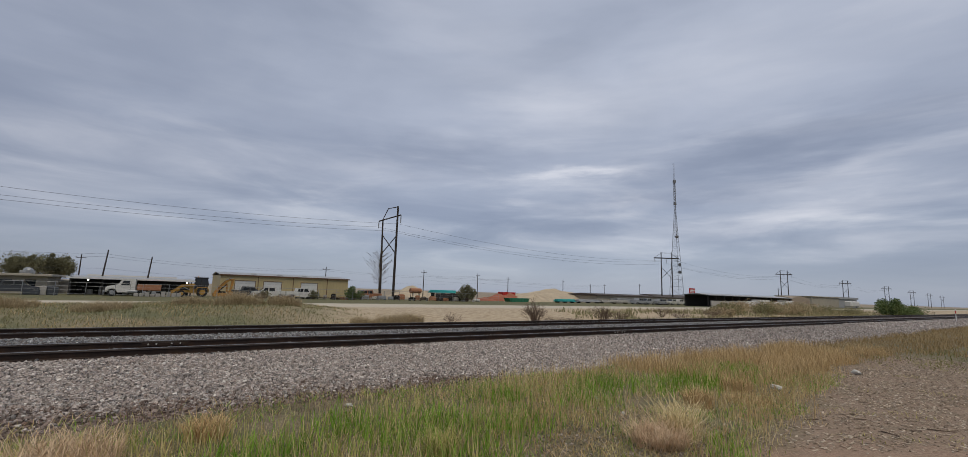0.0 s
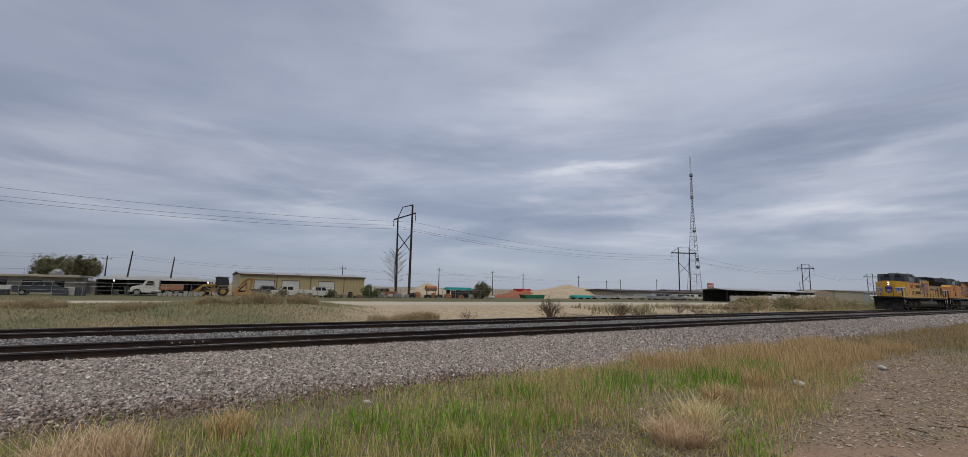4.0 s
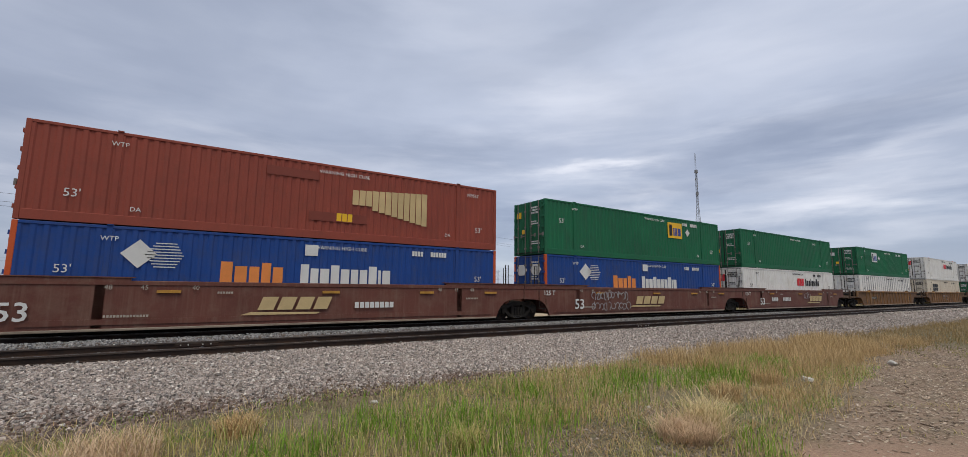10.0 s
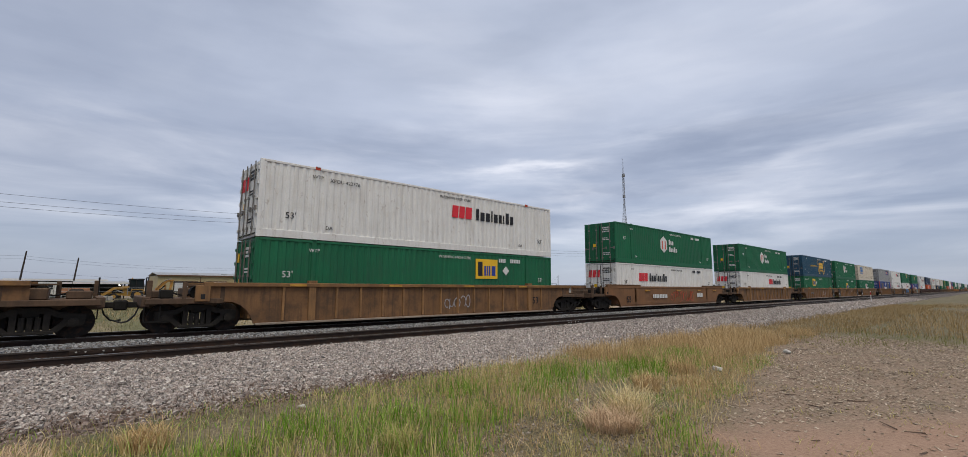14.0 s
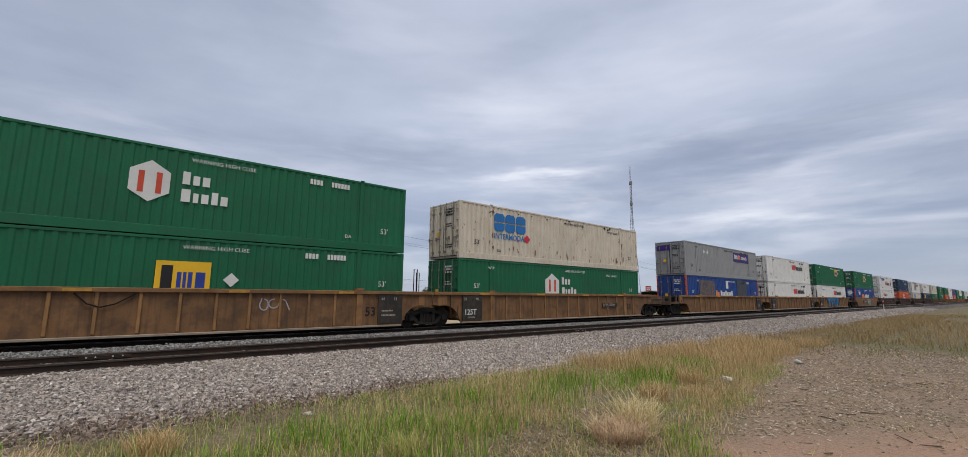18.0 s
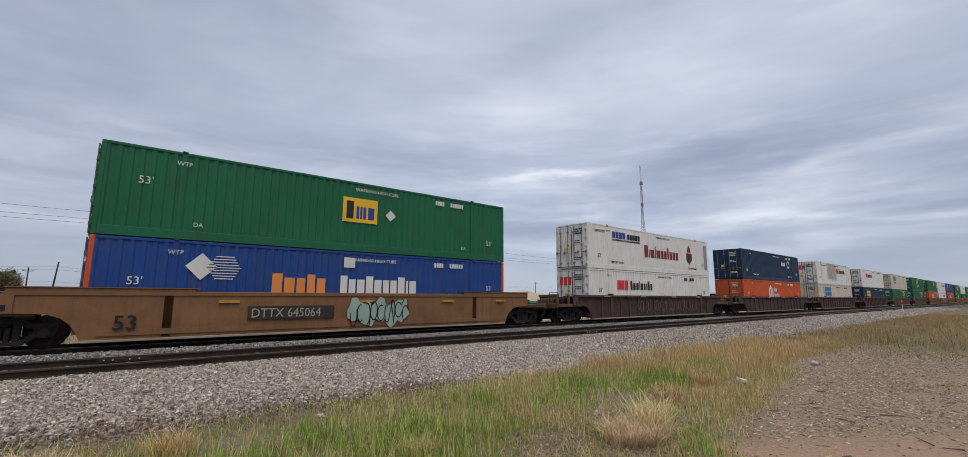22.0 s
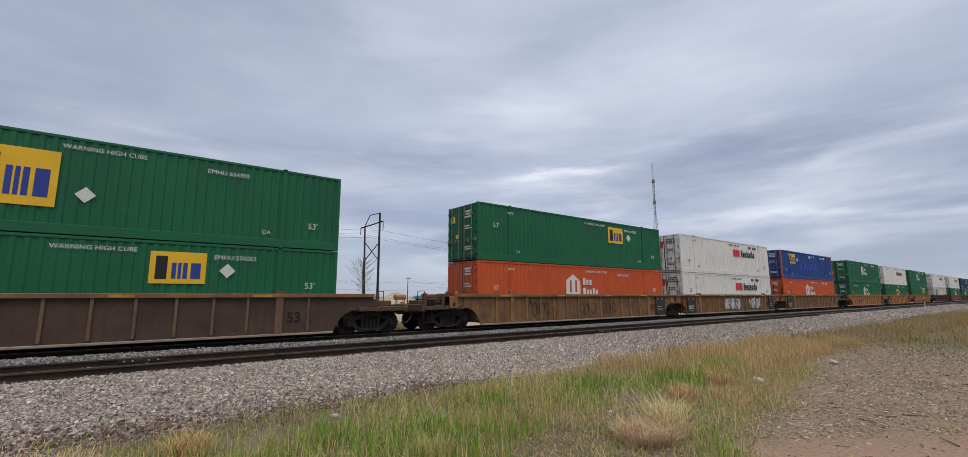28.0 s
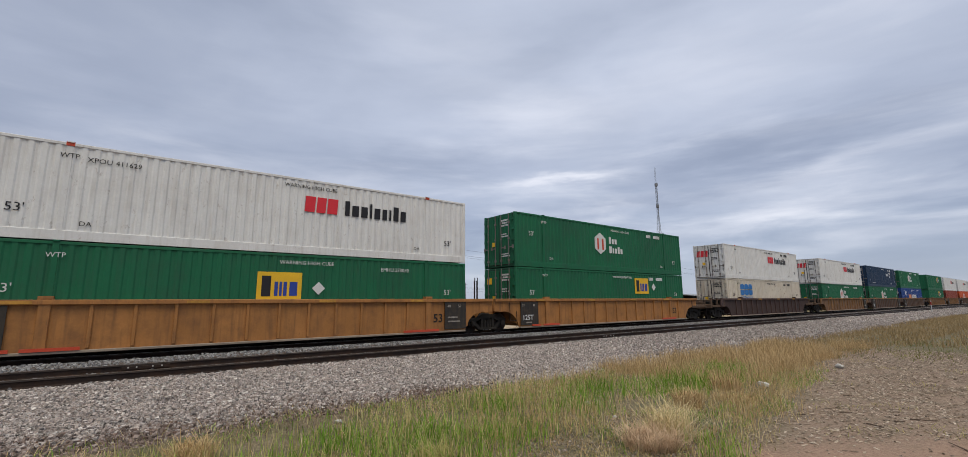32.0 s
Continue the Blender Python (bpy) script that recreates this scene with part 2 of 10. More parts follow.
GRIME = (0.10, 0.075, 0.055)
RUST = (0.16, 0.075, 0.035)
M = {
    # near-black base: dark steel with the shade under the train painted in
    "steel_dark": surf("dark_steel_with_underside_shade", (0.012, 0.011, 0.010), 0.8, 0, 0.3, 2.0, 30, 0.1, (0.035, 0.029, 0.023), 0.5),
    "frame_dust": surf("dust_coated_cast_steel", (0.060, 0.051, 0.040), 0.85, 0, 0.25, 2.0, 24, 0.1, (0.020, 0.018, 0.016), 0.6, 0.4),
    "truck": surf("dusty_bogie_steel", (0.026, 0.023, 0.020), 0.85, 0, 0.3, 2.0, 24, 0.1, (0.06, 0.05, 0.037), 0.45),
    "wheel": surf("wheel_steel", (0.015, 0.013, 0.012), 0.7, 0.1, 0.25, 3.0, 30, 0.05, RUST, 0.3),
    "rail": surf("rusty_rail_side", (0.036, 0.025, 0.021), 0.7, 0.3, 0.3, 1.0, 30, 0.1, RUST, 0.25),
    "rail_head": surf("brown_grey_rail_head", (0.085, 0.068, 0.058), 0.5, 0.4, 0.15, 2.0, 20, 0.02),
    "railtop": surf("worn_rail_head", (0.33, 0.32, 0.32), 0.32, 0.9, 0.15, 2.0, 20, 0.02),
    "tie": surf("creosoted_tie", (0.065, 0.050, 0.042), 0.9, 0, 0.35, 2.0, 22, 0.2, (0.2, 0.18, 0.16), 0.3),
    "loco_new": surf("yellow_enamel", (0.62, 0.335, 0.018), 0.4, 0, 0.07, 0.8, 20, 0.01, (0.30, 0.17, 0.03), 0.28, 0.26, 0.2, rust=0.2),
    "loco_old": surf("weathered_yellow_enamel", (0.63, 0.295, 0.098), 0.55, 0, 0.12, 0.5, 20, 0.02, (0.33, 0.15, 0.05), 0.45, 0.34, 0.0, rust=0.25),
    "loco_grey": surf("grey_enamel", (0.072, 0.078, 0.090), 0.6, 0, 0.18, 1.0, 20, 0.02, (0.15, 0.125, 0.10), 0.4, 0.35),
    "loco_silver": surf("light_grey_enamel", (0.28, 0.295, 0.31), 0.5, 0, 0.1, 1.0, 20, 0.02, GRIME, 0.2, 0.2),
    "red_line": surf("red_stripe_paint", (0.56, 0.07, 0.03), 0.45, 0, 0.1),
    "black": surf("black_paint", (0.018, 0.018, 0.019), 0.6, 0, 0.2, 2.0, 24, 0.03),
    "grille": surf("dark_grille", (0.028, 0.026, 0.024), 0.7, 0.2, 0.3, 3.0, 30, 0.05, GRIME, 0.4),
    "brown_grille": surf("dusty_grille", (0.13, 0.085, 0.04), 0.7, 0.1, 0.3, 3.0, 30, 0.05, GRIME, 0.4),
    "tank": surf("dusty_fuel_tank", (0.070, 0.063, 0.048), 0.7, 0.05, 0.2, 1.2, 20, 0.03, (0.095, 0.072, 0.05), 0.5, 0.4),
    "white": surf("white_paint", (0.74, 0.74, 0.73), 0.5, 0, 0.05, 2.0),
    "navy": surf("blue_decal", (0.03, 0.06, 0.30), 0.5, 0, 0.08),
    "flag_blue": surf("faded_blue_decal", (0.040, 0.070, 0.085), 0.5, 0, 0.25, 1.5, 20, 0.01, GRIME, 0.35),
    "flag_red": surf("faded_red_decal", (0.34, 0.085, 0.065), 0.5, 0, 0.2, 1.5, 20, 0.01, GRIME, 0.3),
    "flag_white": surf("faded_white_decal", (0.42, 0.33, 0.265), 0.5, 0, 0.2, 1.5, 20, 0.01, GRIME, 0.35),
    "red": surf("red_decal", (0.66, 0.035, 0.05), 0.5, 0, 0.06),
    "ink": surf("black_decal", (0.022, 0.022, 0.026), 0.5, 0, 0.1),
    "gold": surf("yellow_decal", (0.80, 0.48, 0.03), 0.5, 0, 0.08),
    "cyan": surf("light_blue_decal", (0.025, 0.17, 0.46), 0.5, 0, 0.1),
    "letter_white": surf("white_decal", (0.66, 0.67, 0.66), 0.5, 0, 0.08),
    "glass": glass("dark_window_glass"),
    "lamp": glow("headlight_glass", (1.0, 0.86, 0.62), 3.5),
    "c_red": surf("red_oxide_container_paint", (0.27, 0.062, 0.042), 0.6, 0, 0.08, 0.6, 16, 0.01, (0.16, 0.05, 0.035), 0.3, 0.25),
    "c_blue": surf("blue_container_paint", (0.012, 0.058, 0.255), 0.55, 0, 0.1, 0.6, 16, 0.01, (0.06, 0.07, 0.12), 0.35, 0.3),
    "c_green": surf("green_container_paint", (0.012, 0.130, 0.060), 0.6, 0, 0.14, 0.35, 16, 0.01, (0.030, 0.080, 0.052), 0.40, 0.35),
    "c_white": surf("white_container_paint", (0.74, 0.74, 0.725), 0.5, 0, 0.04, 0.6, 16, 0.01, (0.34, 0.29, 0.24), 0.18, 0.30, rust=0.35),
    "c_cream": surf("cream_container_paint", (0.63, 0.575, 0.48), 0.55, 0, 0.07, 0.6, 16, 0.01, (0.36, 0.24, 0.15), 0.22, 0.42, rust=0.9),
    "c_navy": surf("dark_blue_container_paint", (0.011, 0.036, 0.085), 0.55, 0, 0.12, 0.6, 16, 0.01, (0.06, 0.06, 0.07), 0.3, 0.25),
    "c_teal": surf("slate_blue_container_paint", (0.016, 0.070, 0.125), 0.55, 0, 0.12, 0.6, 16, 0.01, (0.05, 0.06, 0.07), 0.3, 0.25),
    "c_grey": surf("silver_grey_container_paint", (0.30, 0.31, 0.32), 0.5, 0.1, 0.06, 0.6, 16, 0.01, (0.20, 0.18, 0.16), 0.25, 0.25),
    "c_orange": surf("orange_container_paint", (0.56, 0.095, 0.027), 0.55, 0, 0.08, 0.6, 16, 0.01, (0.35, 0.07, 0.03), 0.3, 0.25),
    "bnsf": surf("red_brown_car_paint", (0.135, 0.050, 0.038), 0.6, 0, 0.15, 0.7, 18, 0.02, (0.22, 0.15, 0.11), 0.35, 0.35),
    "tan": surf("weathered_yellow_car_paint", (0.29, 0.155, 0.065), 0.65, 0, 0.22, 0.7, 18, 0.03, (0.10, 0.060, 0.038), 0.65, 0.6, rust=0.5),
    "tan_panel": surf("darker_yellow_brown_panel_with_grime", (0.205, 0.108, 0.05), 0.7, 0, 0.28, 0.8, 18, 0.03, (0.062, 0.042, 0.031), 0.75, 0.7, rust=0.6),
    "sill_pale": surf("pale_sill_and_lit_ground", (0.30, 0.25, 0.20), 0.7, 0, 0.2, 0.8, 18, 0.03, (0.15, 0.09, 0.06), 0.5, 0.3),
    "fresh_tan": surf("yellow_brown_car_paint", (0.39, 0.175, 0.055), 0.6, 0, 0.16, 0.7, 18, 0.02, (0.15, 0.078, 0.04), 0.55, 0.55, rust=0.4),
    "brown_panel": surf("darker_brown_panel_with_grime", (0.085, 0.054, 0.042), 0.75, 0, 0.25, 0.8, 18, 0.03, (0.05, 0.035, 0.03), 0.6, 0.5),
    "maroon_panel": surf("darkest_brown_panel_with_grime", (0.052, 0.031, 0.028), 0.75, 0, 0.25, 0.8, 18, 0.03, (0.09, 0.065, 0.052), 0.5, 0.5),
    "platform": surf("grimy_rusted_platform_steel", (0.085, 0.055, 0.037), 0.8, 0, 0.3, 1.2, 18, 0.04, (0.17, 0.10, 0.06), 0.5, 0.4, rust=0.5),
    "chord_tan": surf("worn_brown_chord_paint", (0.20, 0.108, 0.052), 0.7, 0, 0.25, 0.9, 18, 0.03, (0.38, 0.20, 0.05), 0.5, 0.0, rust=0.5),
    "brown": surf("rusty_brown_car_paint", (0.17, 0.105, 0.068), 0.7, 0, 0.22, 0.7, 18, 0.03, (0.09, 0.055, 0.04), 0.5, 0.45),
    "rust_brown": surf("reddish_brown_car_paint", (0.225, 0.112, 0.052), 0.7, 0, 0.18, 0.6, 18, 0.02, (0.10, 0.058, 0.038), 0.4, 0.4),
    "maroon": surf("dark_brown_car_paint", (0.075, 0.043, 0.038), 0.7, 0, 0.2, 0.7, 18, 0.03, (0.12, 0.08, 0.06), 0.45, 0.4),
    "yellow_edge": surf("faded_yellow_edge_paint", (0.50, 0.26, 0.05), 0.6, 0, 0.2, 1.5, 20, 0.02, RUST, 0.45, 0.3),
    "graffiti": surf("pale_spray_paint", (0.42, 0.42, 0.44), 0.6, 0, 0.15),
    "graffiti_blue": surf("blue_spray_paint", (0.02, 0.20, 0.45), 0.6, 0, 0.15),
}


def pieces(name, cols, rough=0.9, fine=60.0, thin=0.0):
    """Many small pieces in one mesh: each takes a colour of its own from cols. thin: how much light passes through, as through a blade of grass."""
    m, t, b = material(name)
    rnd = t.nodes.new("ShaderNodeNewGeometry").outputs["Random Per Island"]
    co = t.nodes.new("ShaderNodeTexCoord").outputs["Object"]
    n = len(cols)
    c = ramp(t, rnd, [(i / max(1, n - 1), col) for i, col in enumerate(cols)])
    f = noise_of(t, co, fine, 2)
    c = blend(t, 0.35, c, ramp(t, f, [(0.3, tint(cols[0], 0.6)), (0.7, tint(cols[-1], 1.2))]))
    t.links.new(c, b.inputs["Base Color"])
    b.inputs["Roughness"].default_value = rough
    if thin:
        c = blend(t, 1.0, c, (1.20, 1.18, 1.13), "MULTIPLY")
        t.links.new(c, b.inputs["Base Color"])
        tr, both = t.nodes.new("ShaderNodeBsdfTranslucent"), t.nodes.new("ShaderNodeMixShader")
        t.links.new(c, tr.inputs["Color"])
        both.inputs[0].default_value = thin
        t.links.new(b.outputs[0], both.inputs[1])
        t.links.new(tr.outputs[0], both.inputs[2])
        t.links.new(both.outputs[0], t.nodes["Material Output"].inputs["Surface"])
    return m


# ---------------------------------------------------------------- building blocks
class Geo:
    """Collects plain solids into one mesh."""

    def __init__(self):
        self.v, self.f = [], []

    def add(self, vs, fs):
        o = len(self.v)
        self.v += [tuple(p) for p in vs]
        self.f += [tuple(o + i for i in f) for f in fs]
        return self

    def box(self, x0, x1, y0, y1, z0, z1):
        vs = [(x, y, z) for x in (x0, x1) for y in (y0, y1) for z in (z0, z1)]
        return self.add(vs, [(0, 1, 3, 2), (4, 6, 7, 5), (0, 4, 5, 1), (2, 3, 7, 6), (0, 2, 6, 4), (1, 5, 7, 3)])

    def cbox(self, x0, x1, y0, y1, z0, z1, c=0.02):
        """A box with chamfered edges."""
        lo, hi, vs, idx = (x0, y0, z0), (x1, y1, z1), [], {}
        for i in (0, 1):
            for j in (0, 1):
                for k in (0, 1):
                    for ax in range(3):
                        p = []
                        for d, s in enumerate((i, j, k)):
                            e = hi[d] if s else lo[d]
                            p.append(e if d == ax else e + (-c if s else c))
                        idx[i, j, k, ax] = len(vs)
                        vs.append(p)
        fs = []
        for ax in range(3):
            a, b = [d for d in range(3) if d != ax]
            for s in (0, 1):
                q = []
                for u, w in ((0, 0), (1, 0), (1, 1), (0, 1)):
                    key = [0, 0, 0]
                    key[ax], key[a], key[b] = s, u, w
                    q.append(idx[(*key, ax)])
                fs.append(q)
            for u in (0, 1):
                for w in (0, 1):
                    k0, k1 = [0, 0, 0], [0, 0, 0]
                    k0[a], k0[b], k1[a], k1[b], k1[ax] = u, w, u, w, 1
                    fs.append((idx[(*k0, a)], idx[(*k1, a)], idx[(*k1, b)], idx[(*k0, b)]))
        fs += [tuple(idx[i, j, k, ax] for ax in range(3)) for i in (0, 1) for j in (0, 1) for k in (0, 1)]
        return self.add(vs, fs)

    def prism(self, pts, axis, lo, hi):
        """pts: an outline in the two other axes, in their order, carried from lo to hi along the axis."""
        n, vs = len(pts), []
        for s in (lo, hi):
            for a, b in pts:
                vs.append((s, a, b) if axis == "x" else (a, s, b) if axis == "y" else (a, b, s))
        fs = [tuple(range(n)), tuple(range(2 * n - 1, n - 1, -1))] + [(i, (i + 1) % n, n + (i + 1) % n, n + i) for i in range(n)]
        return self.add(vs, fs)

    def cyl(self, p, q, r, n=10, r2=None):
        p, q = Vector(p), Vector(q)
        r2 = r if r2 is None else r2
        w = (q - p).normalized()
        a = w.orthogonal().normalized()
        b = w.cross(a)
        vs = [p + r * (math.cos(k * math.tau / n) * a + math.sin(k * math.tau / n) * b) for k in range(n)]
        vs += [q + r2 * (math.cos(k * math.tau / n) * a + math.sin(k * math.tau / n) * b) for k in range(n)]
        return self.add(vs, [tuple(range(n)), tuple(range(2 * n - 1, n - 1, -1))] + [(k, (k + 1) % n, n + (k + 1) % n, n + k) for k in range(n)])

    def pipe(self, pts, r, n=6):
        """A bent tube through pts, in one piece."""
        pts, vs = [Vector(p) for p in pts], []
        for i, p in enumerate(pts):
            w = (pts[min(i + 1, len(pts) - 1)] - pts[max(i - 1, 0)]).normalized()
            a = (Vector((0, 0, 1)) if abs(w.z) < 0.9 else Vector((0, 1, 0))).cross(w).normalized()
            b = w.cross(a)
            vs += [p + r * (math.cos(k * math.tau / n) * a + math.sin(k * math.tau / n) * b) for k in range(n)]
        m = len(pts)
        fs = [(i * n + k, i * n + (k + 1) % n, (i + 1) * n + (k + 1) % n, (i + 1) * n + k) for i in range(m - 1) for k in range(n)]
        return self.add(vs, fs + [tuple(range(n)), tuple(range((m - 1) * n, m * n))])

    def mesh(self, name, mat):
        me = bpy.data.meshes.new(name)
        me.from_pydata(self.v, [], self.f)
        if len(self.f) < 4000:
            bm = bmesh.new()
            bm.from_mesh(me)
            bmesh.ops.recalc_face_normals(bm, faces=bm.faces)
            bm.to_mesh(me)
            bm.free()
        me.materials.append(mat)
        return me


def part(name, geo, mat, parent, label="", at=None):
    """One mesh object under a thing or a part. geo: a Geo, or a mesh already made."""
    me = geo if isinstance(geo, bpy.types.Mesh) else geo.mesh(name, M[mat] if isinstance(mat, str) else mat)
    ob = new(name, me)
    ob.parent = parent
    if at is not None:
        ob.matrix_basis = at
    if label:
        tagged(ob, label)
    return ob


def thing(name, label, category, at=None, group="", kind=""):
    ob = new(name)
    ob.empty_display_size = 0.2
    if at is not None:
        ob.matrix_basis = at
    return tagged(ob, label, category, group, kind)


def solo(name, geo, mat, label, category="", at=None, group="", kind=""):
    """A thing that is one mesh."""
    ob = new(name, geo if isinstance(geo, bpy.types.Mesh) else geo.mesh(name, M[mat] if isinstance(mat, str) else mat))
    if at is not None:
        ob.matrix_basis = at
    return tagged(ob, label, category, group, kind)


TEXTS = {}


def words(text, size, mat, parent, x, y, z, label="", name="lettering", stretch=1.0, thick=0.0):
    """Writing on a side that faces -y, standing at x, y, z (its lower left corner)."""
    key = (text, mat, thick)
    if key not in TEXTS:
        cu = bpy.data.curves.new("writing", "FONT")
        cu.body, cu.size, cu.extrude, cu.offset, cu.resolution_u = text, 1.0, 0.003, thick, 2
        ob = bpy.data.objects.new("writing", cu)
        TEXTS[key] = bpy.data.meshes.new_from_object(ob)
        TEXTS[key].materials.clear()
        TEXTS[key].materials.append(M[mat])
        bpy.data.objects.remove(ob)
    ob = new(name, TEXTS[key])
    ob.parent = parent
    ob.matrix_basis = Matrix.Translation((x, y, z)) @ Euler((radians(90), 0, 0)).to_matrix().to_4x4() @ Matrix.Diagonal((size * stretch, size, 1, 1))
    return tagged(ob, label, kind="stuff")


def bars(mat, parent, x, y, z, h, widths, gap=0.22, low=0.72, name="lettering", lean=0.0):
    """A row of plain upright bars on a side that faces -y, in place of lettering."""
    g = Geo()
    for i, w in enumerate(widths):
        top = h if (i == 0 or i % 4 == 3) else h * low
        w = w * h
        g.prism([(x, z), (x + w, z), (x + w + lean * top, z + top), (x + lean * top, z + top)], "y", y - 0.004, y)
        x += w + gap * h
    return tagged(part(name, g, mat, parent), kind="stuff")


# ---------------------------------------------------------------- ground and tracks
NEAR_TRACK, FAR_TRACK = 13.95, 18.57
def lie(x, y):
    """Height of the ground: the verge, the ballast bank, the ditch beyond it and the flat yard."""
    n = noise.noise(Vector((x * 0.35, y * 0.35, 0.3)))
    m = noise.noise(Vector((x * 0.09, y * 0.12, 4.0)))
    if y < 8.2:
        z = -0.42 + 0.05 * n + 0.04 * m
    elif y < 12.3:
        z = -0.42 + (y - 8.2) / 4.1 * 0.17 + 0.02 * n
    elif y < 20.6:
        z = -0.27
    elif y < 23.5:
        z = -0.27 - (y - 20.6) / 2.9 * 0.5
    elif y < 46:
        f = (y - 23.5) / 22.5
        west = min(1.0, max(0.0, (13.0 - x + (y - 30) * 0.35) / 6.0))
        k = noise.noise(Vector((x * 0.55, y * 0.4, 7.0)))
        z = -0.77 + 0.17 * f + math.sin(math.pi * f) * (0.14 + 0.62 * west + 0.34 * m + 0.12 * n + 0.16 * k)
    else:
        z = -0.60 + 0.03 * n
    return z


def zones(t, co, bounds, wobble=0.6, scale=0.6):
    """The y place, made uneven by noise, as a number to set zones by."""
    sep = t.nodes.new("ShaderNodeSeparateXYZ")
    t.links.new(co, sep.inputs[0])
    n = noise_of(t, co, scale, 4)
    return sep.outputs[0], calc(t, "ADD", sep.outputs[1], calc(t, "MULTIPLY", calc(t, "SUBTRACT", n, 0.5), wobble * 2))


def step(t, v, at, soft):
    n = t.nodes.new("ShaderNodeMapRange")
    n.interpolation_type = "SMOOTHSTEP"
    n.inputs["From Min"].default_value, n.inputs["From Max"].default_value = at - soft, at + soft
    t.links.new(v, n.inputs[0])
    return n.outputs[0]


def ground_material():
    m, t, b = material("verge_and_yard_soil")
    co = t.nodes.new("ShaderNodeNewGeometry").outputs["Position"]
    x, y = zones(t, co, 0, 1.2, 0.5)
    fine, mid, big = noise_of(t, co, 22, 5, 0.7), noise_of(t, co, 2.2, 5, 0.6), noise_of(t, co, 0.22, 4)
    # dry litter, its colours darkened for the shade beneath the grass
    shaded_thatch = ramp(t, fine, [(0.30, (0.06, 0.048, 0.027)), (0.5, (0.17, 0.133, 0.078)), (0.72, (0.37, 0.30, 0.19))])
    green = ramp(t, fine, [(0.3, (0.025, 0.034, 0.010)), (0.55, (0.08, 0.095, 0.025)), (0.75, (0.20, 0.185, 0.07))])
    dirt = ramp(t, fine, [(0.28, (0.15, 0.10, 0.068)), (0.5, (0.26, 0.185, 0.13)), (0.74, (0.38, 0.29, 0.21))])
    clay = ramp(t, fine, [(0.25, (0.22, 0.135, 0.092)), (0.5, (0.335, 0.212, 0.147)), (0.75, (0.43, 0.29, 0.21))])
    sand = ramp(t, mid, [(0.3, (0.27, 0.20, 0.13)), (0.5, (0.42, 0.33, 0.22)), (0.7, (0.50, 0.41, 0.29))])
    lawn = ramp(t, mid, [(0.3, (0.085, 0.085, 0.035)), (0.7, (0.15, 0.135, 0.06))])
    road = ramp(t, mid, [(0.3, (0.42, 0.37, 0.29)), (0.7, (0.54, 0.48, 0.39))])
    yard = ramp(t, mid, [(0.3, (0.20, 0.16, 0.11)), (0.7, (0.34, 0.28, 0.20))])
    verge = blend(t, ramp(t, noise_of(t, co, 1.3, 7, 0.7), [(0.42, (0, 0, 0)), (0.72, (0.85, 0.85, 0.85))]), shaded_thatch, green)
    # bare trodden soil to the right of the camera
    bare = calc(t, "MULTIPLY", step(t, calc(t, "SUBTRACT", x, calc(t, "MULTIPLY", y, 0.7)), 4.4, 0.8), calc(t, "SUBTRACT", 1.0, step(t, calc(t, "SUBTRACT", y, calc(t, "MULTIPLY", x, 0.2)), 1.6, 0.4)))
    bare = calc(t, "MULTIPLY", bare, calc(t, "SUBTRACT", 1.0, step(t, x, 23.0, 2.0)))
    dirt = blend(t, calc(t, "MULTIPLY", ramp(t, noise_of(t, co, 1.7, 6, 0.7), [(0.50, (0, 0, 0)), (0.66, (1, 1, 1))]), 0.65), dirt, (0.16, 0.135, 0.085))
    near = blend(t, bare, verge, dirt)
    trod = calc(t, "MULTIPLY", step(t, x, 5.9, 0.5), calc(t, "SUBTRACT", 1.0, step(t, calc(t, "ADD", y, calc(t, "MULTIPLY", x, 0.62)), 7.0, 0.9)))
    near = blend(t, trod, near, clay)
    dry = ramp(t, fine, [(0.30, (0.11, 0.09, 0.052)), (0.5, (0.23, 0.19, 0.115)), (0.72, (0.38, 0.31, 0.20))])
    scrub = blend(t, ramp(t, big, [(0.42, (0, 0, 0)), (0.55, (1, 1, 1))]), dry, ramp(t, mid, [(0.3, (0.085, 0.092, 0.044)), (0.7, (0.20, 0.19, 0.10))]))
    bank = blend(t, step(t, calc(t, "SUBTRACT", x, calc(t, "MULTIPLY", calc(t, "SUBTRACT", y, 30.0), 0.35)), 9.0, 4.0), scrub, sand)
    c = blend(t, step(t, y, 21.5, 1.0), near, bank)
    c = blend(t, step(t, y, 50.0, 3.0), c, road)
    c = blend(t, step(t, y, 61.0, 1.2), c, lawn)
    c = blend(t, step(t, y, 93.0, 3.0), c, yard)
    t.links.new(c, b.inputs["Base Color"])
    b.inputs["Roughness"].default_value = 0.95
    n = t.nodes.new("ShaderNodeBump")
    n.inputs["Strength"].default_value, n.inputs["Distance"].default_value = 0.6, 0.03
    t.links.new(fine, n.inputs["Height"])
    t.links.new(n.outputs[0], b.inputs["Normal"])
    return m


